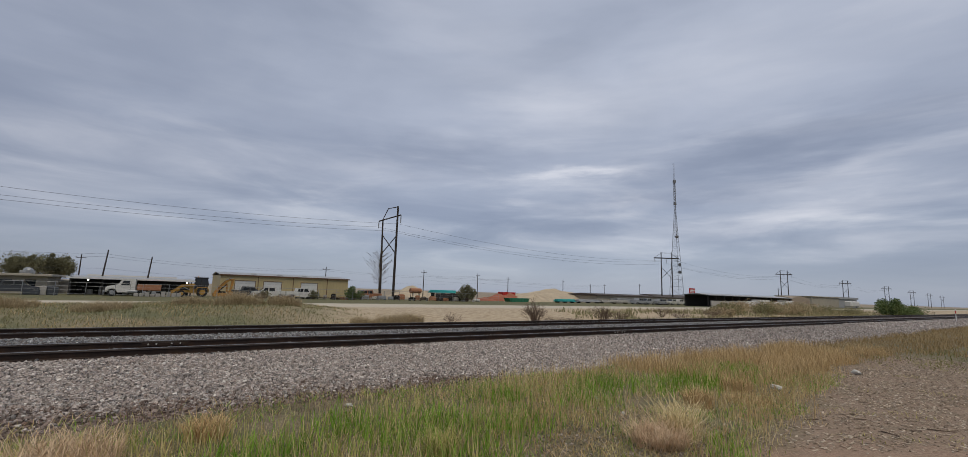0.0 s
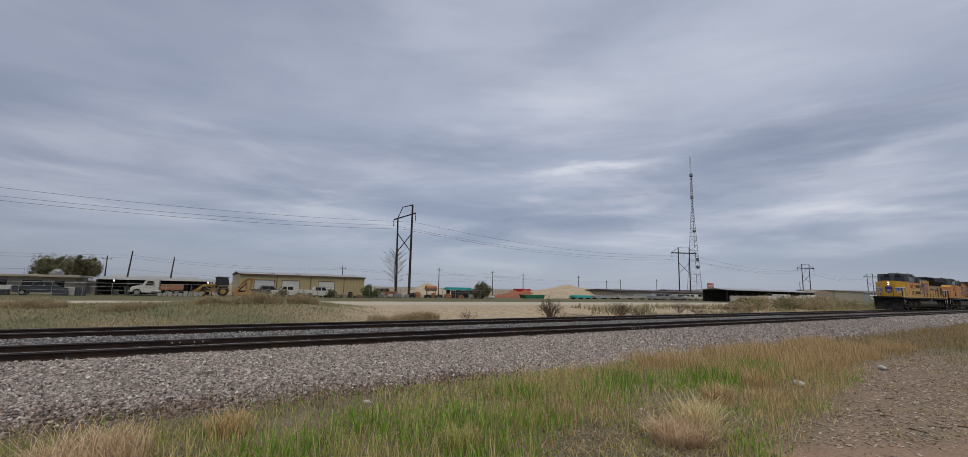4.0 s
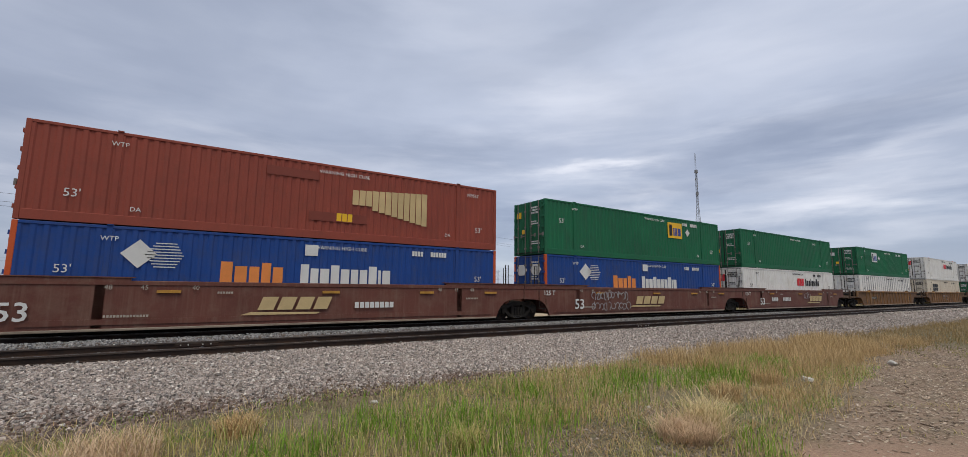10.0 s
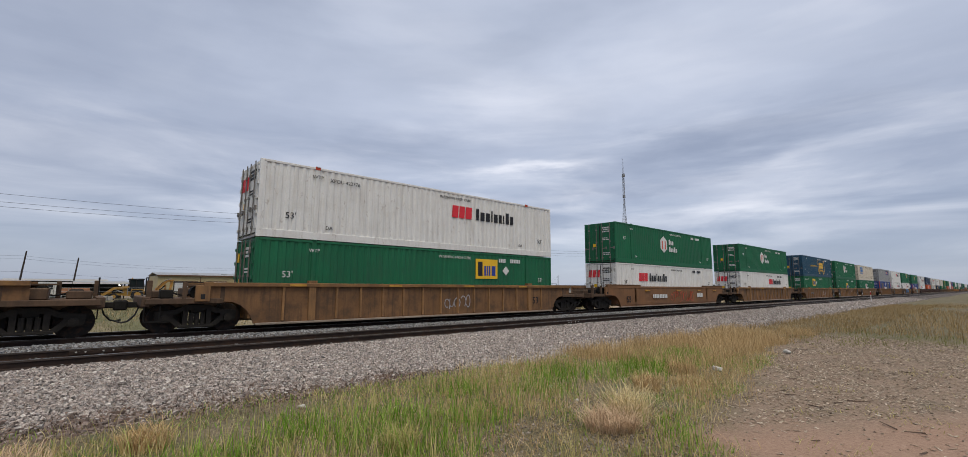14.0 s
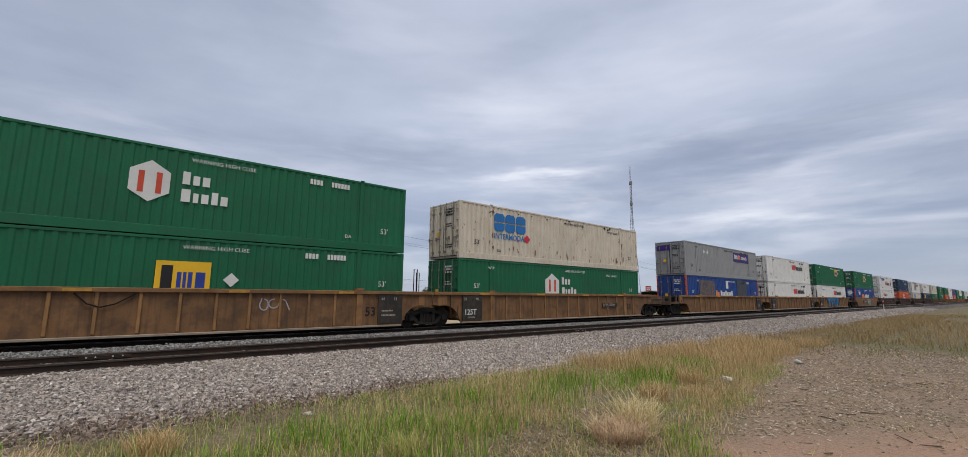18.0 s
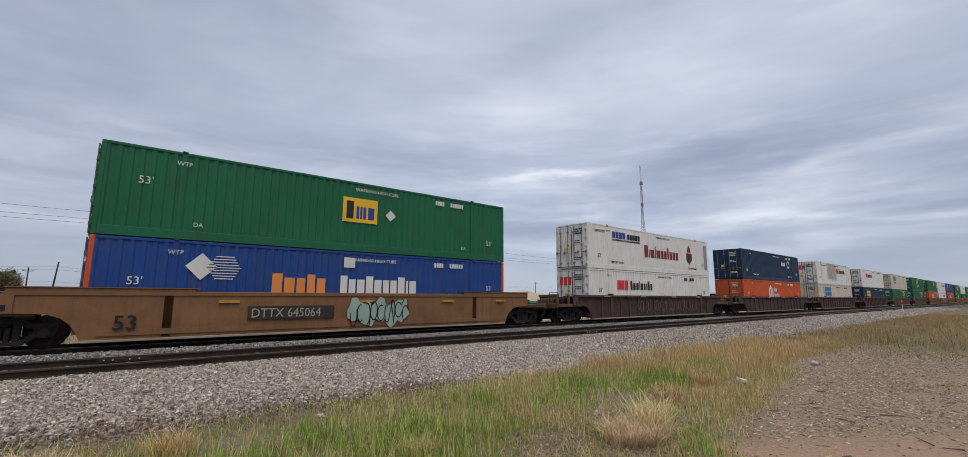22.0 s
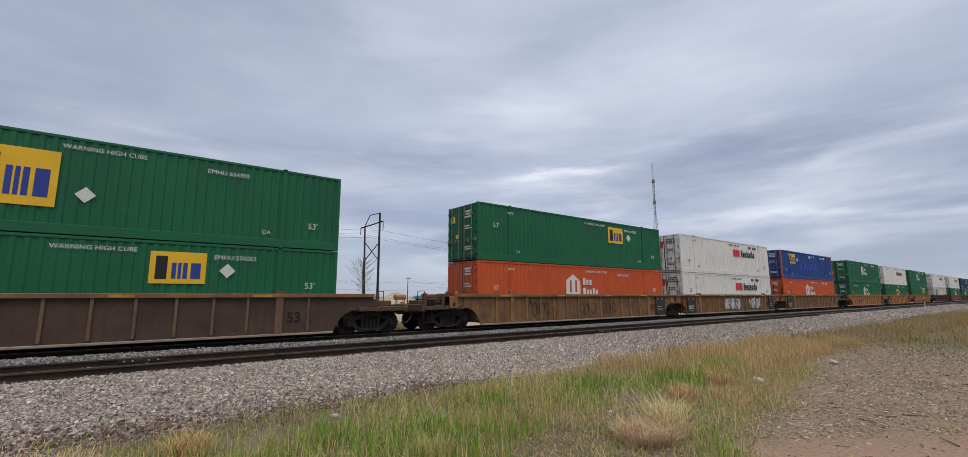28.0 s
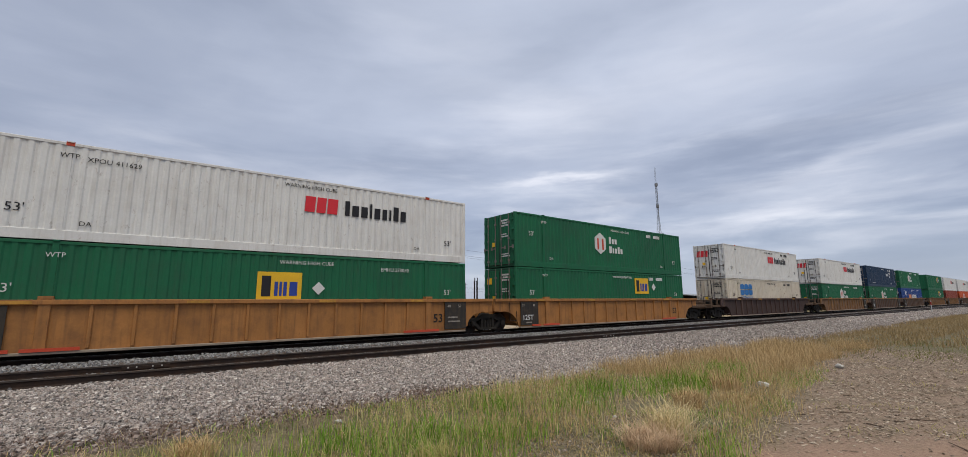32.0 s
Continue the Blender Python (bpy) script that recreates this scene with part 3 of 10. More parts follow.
def grid(name, xs, ys, height, mat):
    vs = [(x, y, height(x, y)) for y in ys for x in xs]
    k = len(xs)
    me = bpy.data.meshes.new(name)
    me.from_pydata(vs, [], [(j * k + i, j * k + i + 1, j * k + k + i + 1, j * k + k + i) for j in range(len(ys) - 1) for i in range(k - 1)])
    me.materials.append(mat)
    me.polygons.foreach_set("use_smooth", [True] * len(me.polygons))
    return me


def spread(*runs):
    out = []
    for a, b, s in runs:
        n = max(1, round((b - a) / s))
        out += [a + (b - a) * i / n for i in range(n)]
    return out + [runs[-1][1]]


XS = spread((-3000, -300, 300), (-300, -40, 20), (-40, -12, 2), (-12, 45, 0.6), (45, 160, 4), (160, 600, 30), (600, 4000, 400))
YS = spread((-3000, -100, 400), (-100, -12, 8), (-12, 0, 1), (0, 8, 0.35), (8, 24, 0.6), (24, 48, 0.9), (48, 120, 4), (120, 600, 30), (600, 4000, 400))
tagged(new("ground", grid("ground", XS, YS, lie, ground_material())), "dry grassy verge, bare soil, sandy bank and yard", "ground", kind="structure")


def ballast_material():
    m, t, b = material("grey_pink_ballast_gap_shade")
    co = t.nodes.new("ShaderNodeNewGeometry").outputs["Position"]
    v = t.nodes.new("ShaderNodeTexVoronoi")
    v.inputs["Scale"].default_value = 30.0
    t.links.new(co, v.inputs["Vector"])
    sep = t.nodes.new("ShaderNodeSeparateColor")
    t.links.new(v.outputs["Color"], sep.inputs[0])
    # stone colours, kept low so that the bed reads as shaded between loose stones
    c = ramp(t, sep.outputs[0], [(0.0, (0.05, 0.040, 0.034)), (0.3, (0.15, 0.118, 0.103)), (0.6, (0.26, 0.21, 0.185)), (0.85, (0.37, 0.315, 0.285)), (1.0, (0.52, 0.47, 0.43))])
    # shade in the gaps between stones, painted by distance from each cell's middle
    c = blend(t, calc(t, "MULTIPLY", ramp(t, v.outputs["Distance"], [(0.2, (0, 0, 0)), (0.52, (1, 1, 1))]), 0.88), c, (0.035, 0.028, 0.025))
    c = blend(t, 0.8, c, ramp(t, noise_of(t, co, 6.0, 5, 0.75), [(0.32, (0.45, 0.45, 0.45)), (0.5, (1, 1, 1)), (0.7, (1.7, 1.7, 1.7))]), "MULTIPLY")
    c = blend(t, calc(t, "MULTIPLY", ramp(t, noise_of(t, co, 0.55, 4), [(0.5, (0, 0, 0)), (0.7, (1, 1, 1))]), 0.35), c, (0.20, 0.13, 0.10))
    t.links.new(c, b.inputs["Base Color"])
    b.inputs["Roughness"].default_value = 0.9
    n = t.nodes.new("ShaderNodeBump")
    n.inputs["Strength"].default_value, n.inputs["Distance"].default_value, n.invert = 0.8, 0.03, True
    t.links.new(v.outputs["Distance"], n.inputs["Height"])
    t.links.new(n.outputs[0], b.inputs["Normal"])
    return m


def bed(x, y):
    """Top of the ballast: level with the ties, falling away to both sides."""
    n = 0.02 * noise.noise(Vector((x * 1.3, y * 1.3, 9.0))) + 0.015 * noise.noise(Vector((x * 4, y * 4, 2.0)))
    if y < 12.35:
        f = max(0.0, (y - 8.1) / 4.25)
        return lie(x, 8.1) - 0.03 + f ** 0.8 * (-0.155 - lie(x, 8.1) + 0.03) + n
    if y < 20.3:
        mid = math.exp(-((y - 16.3) / 0.85) ** 4)
        return -0.18 + 0.025 * math.exp(-((y - 12.5) / 0.4) ** 2) + 0.105 * mid + n
    return -0.18 - (y - 20.3) * 0.24 + n


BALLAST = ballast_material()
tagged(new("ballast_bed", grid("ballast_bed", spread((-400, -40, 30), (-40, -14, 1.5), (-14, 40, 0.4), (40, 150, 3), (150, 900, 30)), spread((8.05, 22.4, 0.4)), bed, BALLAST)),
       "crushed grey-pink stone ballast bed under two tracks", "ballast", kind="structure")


M["pale_bolt"] = surf("bright_bolt_steel", (0.50, 0.48, 0.45), 0.5, 0.2, 0.1)


def track(y, name, label):
    t = thing(name, label, "railway track", kind="structure")
    x0, x1 = -300, 900
    prof = [(-0.075, -0.178), (0.075, -0.178), (0.075, -0.165), (0.012, -0.14), (0.012, -0.045), (0.037, -0.035), (0.037, -0.006), (0.028, 0), (-0.028, 0), (-0.037, -0.006), (-0.037, -0.035), (-0.012, -0.045), (-0.012, -0.14), (-0.075, -0.165)]
    for s in (-1, 1):
        r = part("rail", Geo().prism(prof, "x", x0, x1), "rail", t, at=pose(0, y + s * 0.755, 0))
        part("rail_head", Geo().box(x0, x1, -0.039, 0.039, -0.033, -0.001), "rail_head", r, "dull brown rail head")
        part("running_surface", Geo().box(x0, x1, -0.026, 0.026, 0.0, 0.003), "railtop", r, "bright worn running surface")
    if y < 15:
        for rail_y, x in ((0.755, 0.45), (-0.755, 17.3)):
            j = part("joint_bar", Geo().cbox(x - 0.5, x + 0.5, -0.05, -0.012, -0.135, -0.045, 0.008), "rail", t, at=pose(0, y + rail_y, 0))
            for k in (-0.37, -0.2, 0.13, 0.32):
                part("bolt", Geo().cyl((x + k, -0.075, -0.075), (x + k, -0.045, -0.075), 0.02, 6), "pale_bolt", j)
    tie = Geo().cbox(-0.115, 0.115, -1.3, 1.3, -0.37, -0.19, 0.015).mesh("tie", M["tie"])
    plate = Geo().box(-0.1, 0.1, -0.18, 0.18, -0.19, -0.172).cyl((-0.07, 0.12, -0.172), (-0.07, 0.12, -0.15), 0.02, 6).cyl((0.07, -0.12, -0.172), (0.07, -0.12, -0.15), 0.02, 6).mesh("tie_plate", M["rail"])
    r = random.Random(int(y))
    g = Geo()
    for k in range(-30, 420):
        x = k * 0.53
        if -16 < x < 60 and k < 115:
            p = part("tie", tie, None, t, at=pose(x + r.uniform(-0.03, 0.03), y + r.uniform(-0.03, 0.03), 0, 0, 0, r.uniform(-1, 1)))
            for s in (-1, 1) if y < 15 and x < 12 else ():
                part("tie_plate", plate, None, p, at=pose(0, s * 0.755, 0))
        elif k < 300 or k % 1 == 0:
            g.box(x - 0.115, x + 0.115, y - 1.3, y + 1.3, -0.37, -0.19)
    tagged(part("tie_row", g, "tie", t), "more ties farther along", kind="stuff")
    return t


track(NEAR_TRACK, "track_near", "railway track with rusty rails on dark wooden ties")
track(FAR_TRACK, "track_far", "railway track with rails worn bright on top")


# ---------------------------------------------------------------- the train

BOX_L, BOX_W, BOX_H = 16.154, 2.591, 2.87
LOW_Z, HIGH_Z = 0.38, 3.27
MOVING = []        # things that ride on the train, with their place along it


def gone(t):
    """How far the train has come at t seconds, from where it is at 18 s (towards -x)."""
    d = t - 18.0
    return 24.843 * d - 0.121 * (d / 10) ** 2 - 1.109 * (d / 10) ** 3


def ride(ob, along, z=0.0):
    MOVING.append((ob, along, z))
    return ob


SHARED = {}


def shared(key, make, mat):
    if (key, mat) not in SHARED:
        SHARED[key, mat] = make().mesh(key, M[mat])
    return SHARED[key, mat]


def wave(g, side, x0, x1, z0, z1, depth=0.028, pitch=0.285):
    """A sheet of upright corrugations on one long side."""
    y, x, line = side * (BOX_W / 2 - 0.012), x0, []
    n = max(1, round((x1 - x0) / pitch))
    p = (x1 - x0) / n
    for i in range(n):
        a = x0 + i * p
        line += [(a, y), (a + 0.34 * p, y), (a + 0.5 * p, y - side * depth), (a + 0.84 * p, y - side * depth)]
    line.append((x1, y))
    vs = [(a, b, z) for z in (z0, z1) for a, b in line]
    k = len(line)
    g.add(vs, [(i, i + 1, k + i + 1, k + i) for i in range(k - 1)])


def side_wall_geo(smooth):
    def make():
        g = Geo()
        if smooth:
            g.box(0.1, BOX_L - 0.1, -BOX_W / 2 + 0.012, -BOX_W / 2 + 0.05, 0.14, BOX_H - 0.08)
        else:
            wave(g, -1, 0.1, BOX_L - 0.1, 0.14, BOX_H - 0.08)
        return g
    return make


def ribbed_end():
    """An end wall with broad upright ribs, in one folded sheet."""
    line, n = [], 8
    for i in range(n):
        a = -1.15 + i * 2.3 / n
        line += [(0.06, a), (0.06, a + 0.10), (0.012, a + 0.14), (0.012, a + 0.25)]
    line += [(0.06, 1.15)]
    k = len(line)
    return Geo().add([(p, q, z) for z in (0.2, BOX_H - 0.12) for p, q in line], [(i, i + 1, k + i + 1, k + i) for i in range(k - 1)])


def ribs_geo():
    g = Geo()
    for i in range(26):
        a = 0.75 + i * 0.6
        g.box(a, a + 0.045, -BOX_W / 2 - 0.004, -BOX_W / 2 + 0.03, 0.18, BOX_H - 0.1)
    return g


def door_leaf():
    """One door of a container: a folded panel with hinges along its outer edge and a dark gap all round."""
    line = [(0.035, 0.03)]
    for k in range(5):
        a = 0.06 + k * 0.212
        line += [(-0.02, a), (-0.02, a + 0.10), (0.012, a + 0.13), (0.012, a + 0.19)]
    line += [(-0.02, 1.12), (0.035, 1.14)]
    n = len(line)
    g = Geo().add([(p, q, z) for z in (0.17, BOX_H - 0.13) for p, q in line], [(i, i + 1, n + i + 1, n + i) for i in range(n - 1)])
    g.box(-0.022, 0.03, 0.03, 1.14, 0.15, 0.24).box(-0.022, 0.03, 0.03, 1.14, BOX_H - 0.2, BOX_H - 0.12)
    for k in range(5):
        g.box(-0.05, 0.02, 1.06, 1.24, 0.3 + k * 0.54, 0.42 + k * 0.54)
    return g


def container(colour, along, z, label, posts=None, smooth=False, doors=True, low_band=False, group="containers on the train", rods=True):
    c = thing("shipping_container", label, "container", group=group)
    ride(c, along, z)
    posts = posts or colour
    part("body", shared("body", lambda: Geo().box(0.06, BOX_L - 0.06, -BOX_W / 2 + 0.05, BOX_W / 2 - 0.05, 0.03, BOX_H - 0.01), colour), None, c)
    wall = shared("smooth_wall" if smooth else "side_wall", side_wall_geo(smooth), colour)
    part("side_wall", wall, None, c)
    part("side_wall", wall, None, c, at=pose(BOX_L, 0, 0, 0, 0, 180))
    part("end_wall", shared("far_end_wall", ribbed_end, colour), None, c, at=pose(BOX_L, 0, 0, 0, 0, 180))
    w = BOX_W / 2
    cp = shared("corner_post", lambda: Geo().cbox(0, 0.13, -0.07, 0.07, 0.0, BOX_H, 0.012), posts)
    lp = shared("lift_post", lambda: Geo().cbox(0, 0.15, -0.02, 0.02, 0.12, BOX_H, 0.008).box(0.0, 0.15, -0.06, 0.02, BOX_H, BOX_H + 0.03), colour)
    tr = shared("top_rail", lambda: Geo().cbox(0.13, BOX_L - 0.13, -0.035, 0.035, BOX_H - 0.09, BOX_H, 0.01), colour)
    br = shared("deep_bottom_rail" if low_band else "bottom_rail", lambda: Geo().cbox(0.13, BOX_L - 0.13, -0.035, 0.035, 0.012, 0.30 if low_band else 0.16, 0.01), colour)
    for side in (-1, 1):
        for x in (0, BOX_L - 0.13):
            part("corner_post", cp, None, c, at=pose(x, side * (w - 0.07), 0))
        for x in (2.02, BOX_L - 2.17):
            part("lift_post", lp, None, c, at=pose(x, side * (w - 0.018), 0))
        part("top_rail", tr, None, c, at=pose(0, side * (w - 0.034), 0))
        part("bottom_rail", br, None, c, at=pose(0, side * (w - 0.03), 0))
    if doors:
        leaf = shared("door", door_leaf, colour)
        rod = shared("lock_rod", lambda: Geo().cyl((-0.06, 0, 0.06), (-0.06, 0, BOX_H - 0.04), 0.022, 6).box(-0.09, -0.03, -0.06, 0.06, 0.30, 0.40).box(-0.09, -0.03, -0.05, 0.05, 1.45, 1.53)
                     .box(-0.09, -0.03, -0.06, 0.06, 2.3, 2.40).box(-0.09, -0.05, 0, 0.34, 1.0, 1.05).box(-0.09, -0.03, 0.28, 0.36, 0.94, 1.12), "rod_steel")
        part("door_gasket", shared("door_gasket", lambda: Geo().box(0.018, 0.03, -1.17, 1.17, 0.12, BOX_H - 0.09), "black"), None, c)
        for s in (-1, 1):
            d = part("door", leaf, None, c, at=pose(0, 0, 0) if s > 0 else pose(0, 0, 0) @ Matrix.Diagonal((1, -1, 1, 1)))
            for y in (0.24, 0.86) if rods else ():
                part("lock_rod", rod, None, d, at=pose(0, y, 0))
    else:
        part("end_wall", shared("far_end_wall", ribbed_end, colour), None, c)
    return c


FACE = -BOX_W / 2 - 0.006


def mark_red_black(c, x=8.75, z=1.60, s=0.60):
    """A bold red block mark followed by a run of black bars."""
    g = Geo()
    for k in range(3):
        y = 1.02 - 0.34 * k
        g.prism([(y, 1.86), (y - 0.06, 2.38), (y - 0.32, 2.38), (y - 0.26, 1.86)], "x", -0.035, -0.022)
    tagged(part("door_mark", g, "red", c), kind="stuff")
    bars("red", c, x, FACE, z + 0.02, s, [0.62, 0.58, 0.66], 0.10, 1.0, "logo", 0.05)
    bars("ink", c, x + 1.55, FACE, z + 0.02, s, [0.32, 0.46, 0.46, 0.15, 0.44, 0.34, 0.15, 0.40, 0.40], 0.17, 0.74, "lettering")


def mark_panel(c, x=10.3, z=1.55, w=1.5, h=1.0, back="gold"):
    """A panel with one tall dark bar mark and two blue ones."""
    p = part("logo_panel", Geo().box(x, x + w, FACE - 0.002, FACE + 0.02, z, z + h), back, c)
    g = Geo()
    g.box(x + 0.10 * w, x + 0.30 * w, FACE - 0.008, FACE - 0.002, z + 0.14 * h, z + 0.86 * h)
    part("logo", g, "ink", p)
    g = Geo()
    for a, b in ((0.38, 0.46), (0.49, 0.55), (0.58, 0.66), (0.72, 0.90)):
        g.box(x + a * w, x + b * w, FACE - 0.008, FACE - 0.002, z + 0.16 * h, z + 0.66 * h)
    part("logo", g, "navy", p)
    q = x + w + 0.62
    part("placard", Geo().prism([(q, z + 0.20), (q + 0.24, z + 0.44), (q, z + 0.68), (q - 0.24, z + 0.44)], "y", FACE - 0.002, FACE + 0.01), "letter_white", c)
    part("door_mark", Geo().box(-0.035, -0.022, 0.62, 1.0, 2.02, 2.36), back, c)


def mark_hexagon(c, x=6.3, z=1.0, house=False):
    """A white six-sided sign with a mark in it, and two rows of bars."""
    cx, r = x + 0.65, 0.66
    if house:
        pts = [(cx - 0.6, z + 0.1), (cx + 0.6, z + 0.1), (cx + 0.6, z + 0.95), (cx, z + 1.32), (cx - 0.6, z + 0.95)]
    else:
        pts = [(cx + r * math.sin(k * math.tau / 6) * 0.92, z + 0.68 + r * math.cos(k * math.tau / 6)) for k in range(6)]
    h = part("logo_sign", Geo().prism(pts, "y", FACE - 0.002, FACE + 0.02), "letter_white", c)
    g = Geo()
    for a in (-0.30, 0.16):
        g.box(cx + a, cx + a + 0.15, FACE - 0.008, FACE - 0.002, z + 0.30, z + 0.98)
    part("logo", g, "red_line", h)
    bars("letter_white", c, x + 1.5, FACE, z + 0.72, 0.42, [0.5, 0.45, 0.5], 0.2, 0.75)
    bars("letter_white", c, x + 1.5, FACE, z + 0.14, 0.42, [0.6, 0.35, 0.5, 0.45, 0.5], 0.2, 0.75)


def mark_blocks(c, mat, x=2.45, z=1.0, word="INTERMODAL", s=0.95):
    """Three heavy block marks over one word."""
    g = Geo()
    for k in range(3):
        a, w, n, o = x + k * 0.84 * s, 0.78 * s, 0.14 * s, z + 0.5
        g.prism([(a + n, o), (a + w - n, o), (a + w, o + n), (a + w, o + 0.46 * s), (a, o + 0.46 * s), (a, o + n)], "y", FACE - 0.004, FACE)
        g.prism([(a, o + 0.54 * s), (a + w, o + 0.54 * s), (a + w, o + s - n), (a + w - n, o + s), (a + n, o + s), (a, o + s - n)], "y", FACE - 0.004, FACE)
    tagged(part("logo", g, mat, c), kind="stuff")
    if word:
        words(word, 0.42, mat, c, x - 0.02, FACE, z + 0.10, stretch=0.93, thick=0.01)


def mark_stripes(c):
    """A white diamond with speed lines, and a long run of orange and white bars."""
    for y in (-0.58, 0.57):
        part("door_mark", Geo().prism([(y - 0.42, 2.1), (y - 0.2, 1.82), (y + 0.2, 1.82), (y + 0.42, 2.1), (y + 0.2, 2.38), (y - 0.2, 2.38)], "x", -0.05, -0.02), "letter_white", c)
    part("logo", Geo().prism([(2.4, 2.06), (2.85, 1.62), (3.3, 2.06), (2.85, 2.5)], "y", FACE - 0.004, FACE), "letter_white", c)
    g = Geo()
    for k in range(9):
        g.box(3.0 + abs(k - 4) * 0.06, 4.0 - abs(k - 4) * 0.05, FACE - 0.004, FACE, 1.66 + k * 0.092, 1.69 + k * 0.092)
    part("logo_lines", g, "letter_white", c)
    bars("orange_ink", c, 5.04, FACE, 1.22, 0.70, [0.5, 0.52, 0.44, 0.42, 0.46], 0.10, 0.8)
    bars("letter_white", c, 7.55, FACE, 1.22, 0.70, [0.4, 0.4, 0.46, 0.44, 0.46, 0.4, 0.42, 0.46, 0.16, 0.46], 0.09, 0.8)
    part("label_plate", Geo().box(7.66, 8.12, FACE - 0.004, FACE, 2.24, 2.64), "letter_white", c)


M["rod_steel"] = surf("dull_galvanised_rod", (0.20, 0.195, 0.185), 0.6, 0.2, 0.15, 2.0, 20, 0.02, RUST, 0.4, 0.3)
M["sign_grey"] = surf("dark_grey_sign_paint", (0.034, 0.031, 0.029), 0.7, 0, 0.2, 1.5, 20, 0.02, (0.10, 0.07, 0.045), 0.4, 0.4)
M["dim_white"] = surf("dusty_white_decal", (0.40, 0.36, 0.31), 0.6, 0, 0.15, 3.0, 20, 0.0, GRIME, 0.4, 0.2)
M["orange_ink"] = surf("orange_decal", (0.75, 0.26, 0.07), 0.5, 0, 0.1)
M["purple"] = surf("purple_decal", (0.045, 0.02, 0.16), 0.5, 0, 0.1)
M["ghost_blue"] = surf("older_bright_blue_paint", (0.025, 0.06, 0.40), 0.5, 0, 0.08)


def small_marks(c, mat, ident=None, left=True, high=False, lift="DA", low=False):
    """Length figures, warnings and the number plate bars that every container carries."""
    words("53'", 0.34, mat, c, 0.95, FACE, 1.68 if high else 1.45 if low else 0.75)
    words("53'", 0.32, mat, c, BOX_L - 1.2, FACE, 1.42 if low else 0.75)
    words("WARNING HIGH CUBE", 0.19, mat, c, 8.0, FACE, 2.5)
    words("WTP", 0.20, mat, c, 1.9 if left else 14.3, FACE, 2.42)
    if ident:
        words(ident[0], 0.215, mat, c, ident[1], FACE, ident[2] if len(ident) > 2 else 2.36)
    else:
        bars(mat, c, 11.9, FACE, 2.42, 0.2, [0.5, 0.5, 0.5, 0.5], 0.15, 1.0)
        bars(mat, c, 12.75, FACE, 2.42, 0.2, [0.5, 0.5, 0.5, 0.5, 0.5, 0.5], 0.15, 1.0)
    words(lift, 0.2, mat, c, 2.5, FACE, 0.45)
    words(lift, 0.2, mat, c, 13.4 if lift == "DA" else 12.2, FACE, 0.45)
    g, r = Geo(), random.Random(len(mat) + int(left))
    for row, z in enumerate((2.45, 2.31, 2.17, 1.72, 1.60, 0.66, 0.55)):
        y, end = -0.22, -0.95 + 0.35 * r.random()
        while y > end:
            w = r.uniform(0.06, 0.13)
            g.box(-0.034, -0.022, y - w, y, z, z + (0.09 if row < 3 else 0.06))
            y -= w + 0.035
    tagged(part("door_lettering", g, mat, c), kind="stuff")
    part("door_label", Geo().box(-0.034, -0.022, 0.3, 0.55, 1.15, 1.38), "gold", c)


# -- well cars
def wheelset(parent, x, name="wheelset"):
    ws = part(name, shared("axle", lambda: Geo().cyl((0, -0.75, 0), (0, 0.75, 0), 0.09, 8), "wheel"), None, parent, at=pose(x, 0, 0.45))
    wm = shared("wheel", lambda: Geo().cyl((0, -0.065, 0), (0, 0.065, 0), 0.455, 22).cyl((0, 0.05, 0), (0, 0.085, 0), 0.48, 22)
                .cyl((0, -0.10, 0), (0, -0.06, 0), 0.14, 12), "wheel")
    part("wheel", wm, None, ws, at=pose(0, -0.755, 0))
    part("wheel", wm, None, ws, at=pose(0, 0.755, 0, 0, 0, 180))
    return ws


def bogie_side():
    """A cast side frame: a bowed top member, slanted struts, a spring seat between two columns, and bearing caps."""
    g = Geo().prism([(-1.15, 0.56), (-1.15, 0.68), (-0.60, 0.74), (-0.34, 0.88), (0.34, 0.88), (0.60, 0.74), (1.15, 0.68), (1.15, 0.56), (0.55, 0.60), (0.30, 0.72), (-0.30, 0.72), (-0.55, 0.60)], "y", -0.09, 0.09)
    for s in (-1, 1):
        g.prism([(s * 0.98, 0.60), (s * 0.76, 0.60), (s * 0.34, 0.20), (s * 0.56, 0.20)], "y", -0.085, 0.085)
        g.box(min(s * 0.26, s * 0.40), max(s * 0.26, s * 0.40), -0.10, 0.1, 0.22, 0.76)
        g.prism([(s * 1.15, 0.60), (s * 1.12, 0.40), (s * 1.02, 0.34), (s * 0.76, 0.34), (s * 0.66, 0.42), (s * 0.66, 0.62)], "y", -0.08, 0.08)
        g.cyl((s * 0.89, -0.17, 0.46), (s * 0.89, 0.1, 0.46), 0.125, 14).cyl((s * 0.89, -0.19, 0.46), (s * 0.89, -0.16, 0.46), 0.07, 8)
    g.cbox(-0.5, 0.5, -0.12, 0.12, 0.15, 0.25, 0.02)
    for a in (-0.16, 0.0, 0.16):
        g.cyl((a, -0.06, 0.25), (a, -0.06, 0.62), 0.07, 8)
    return g


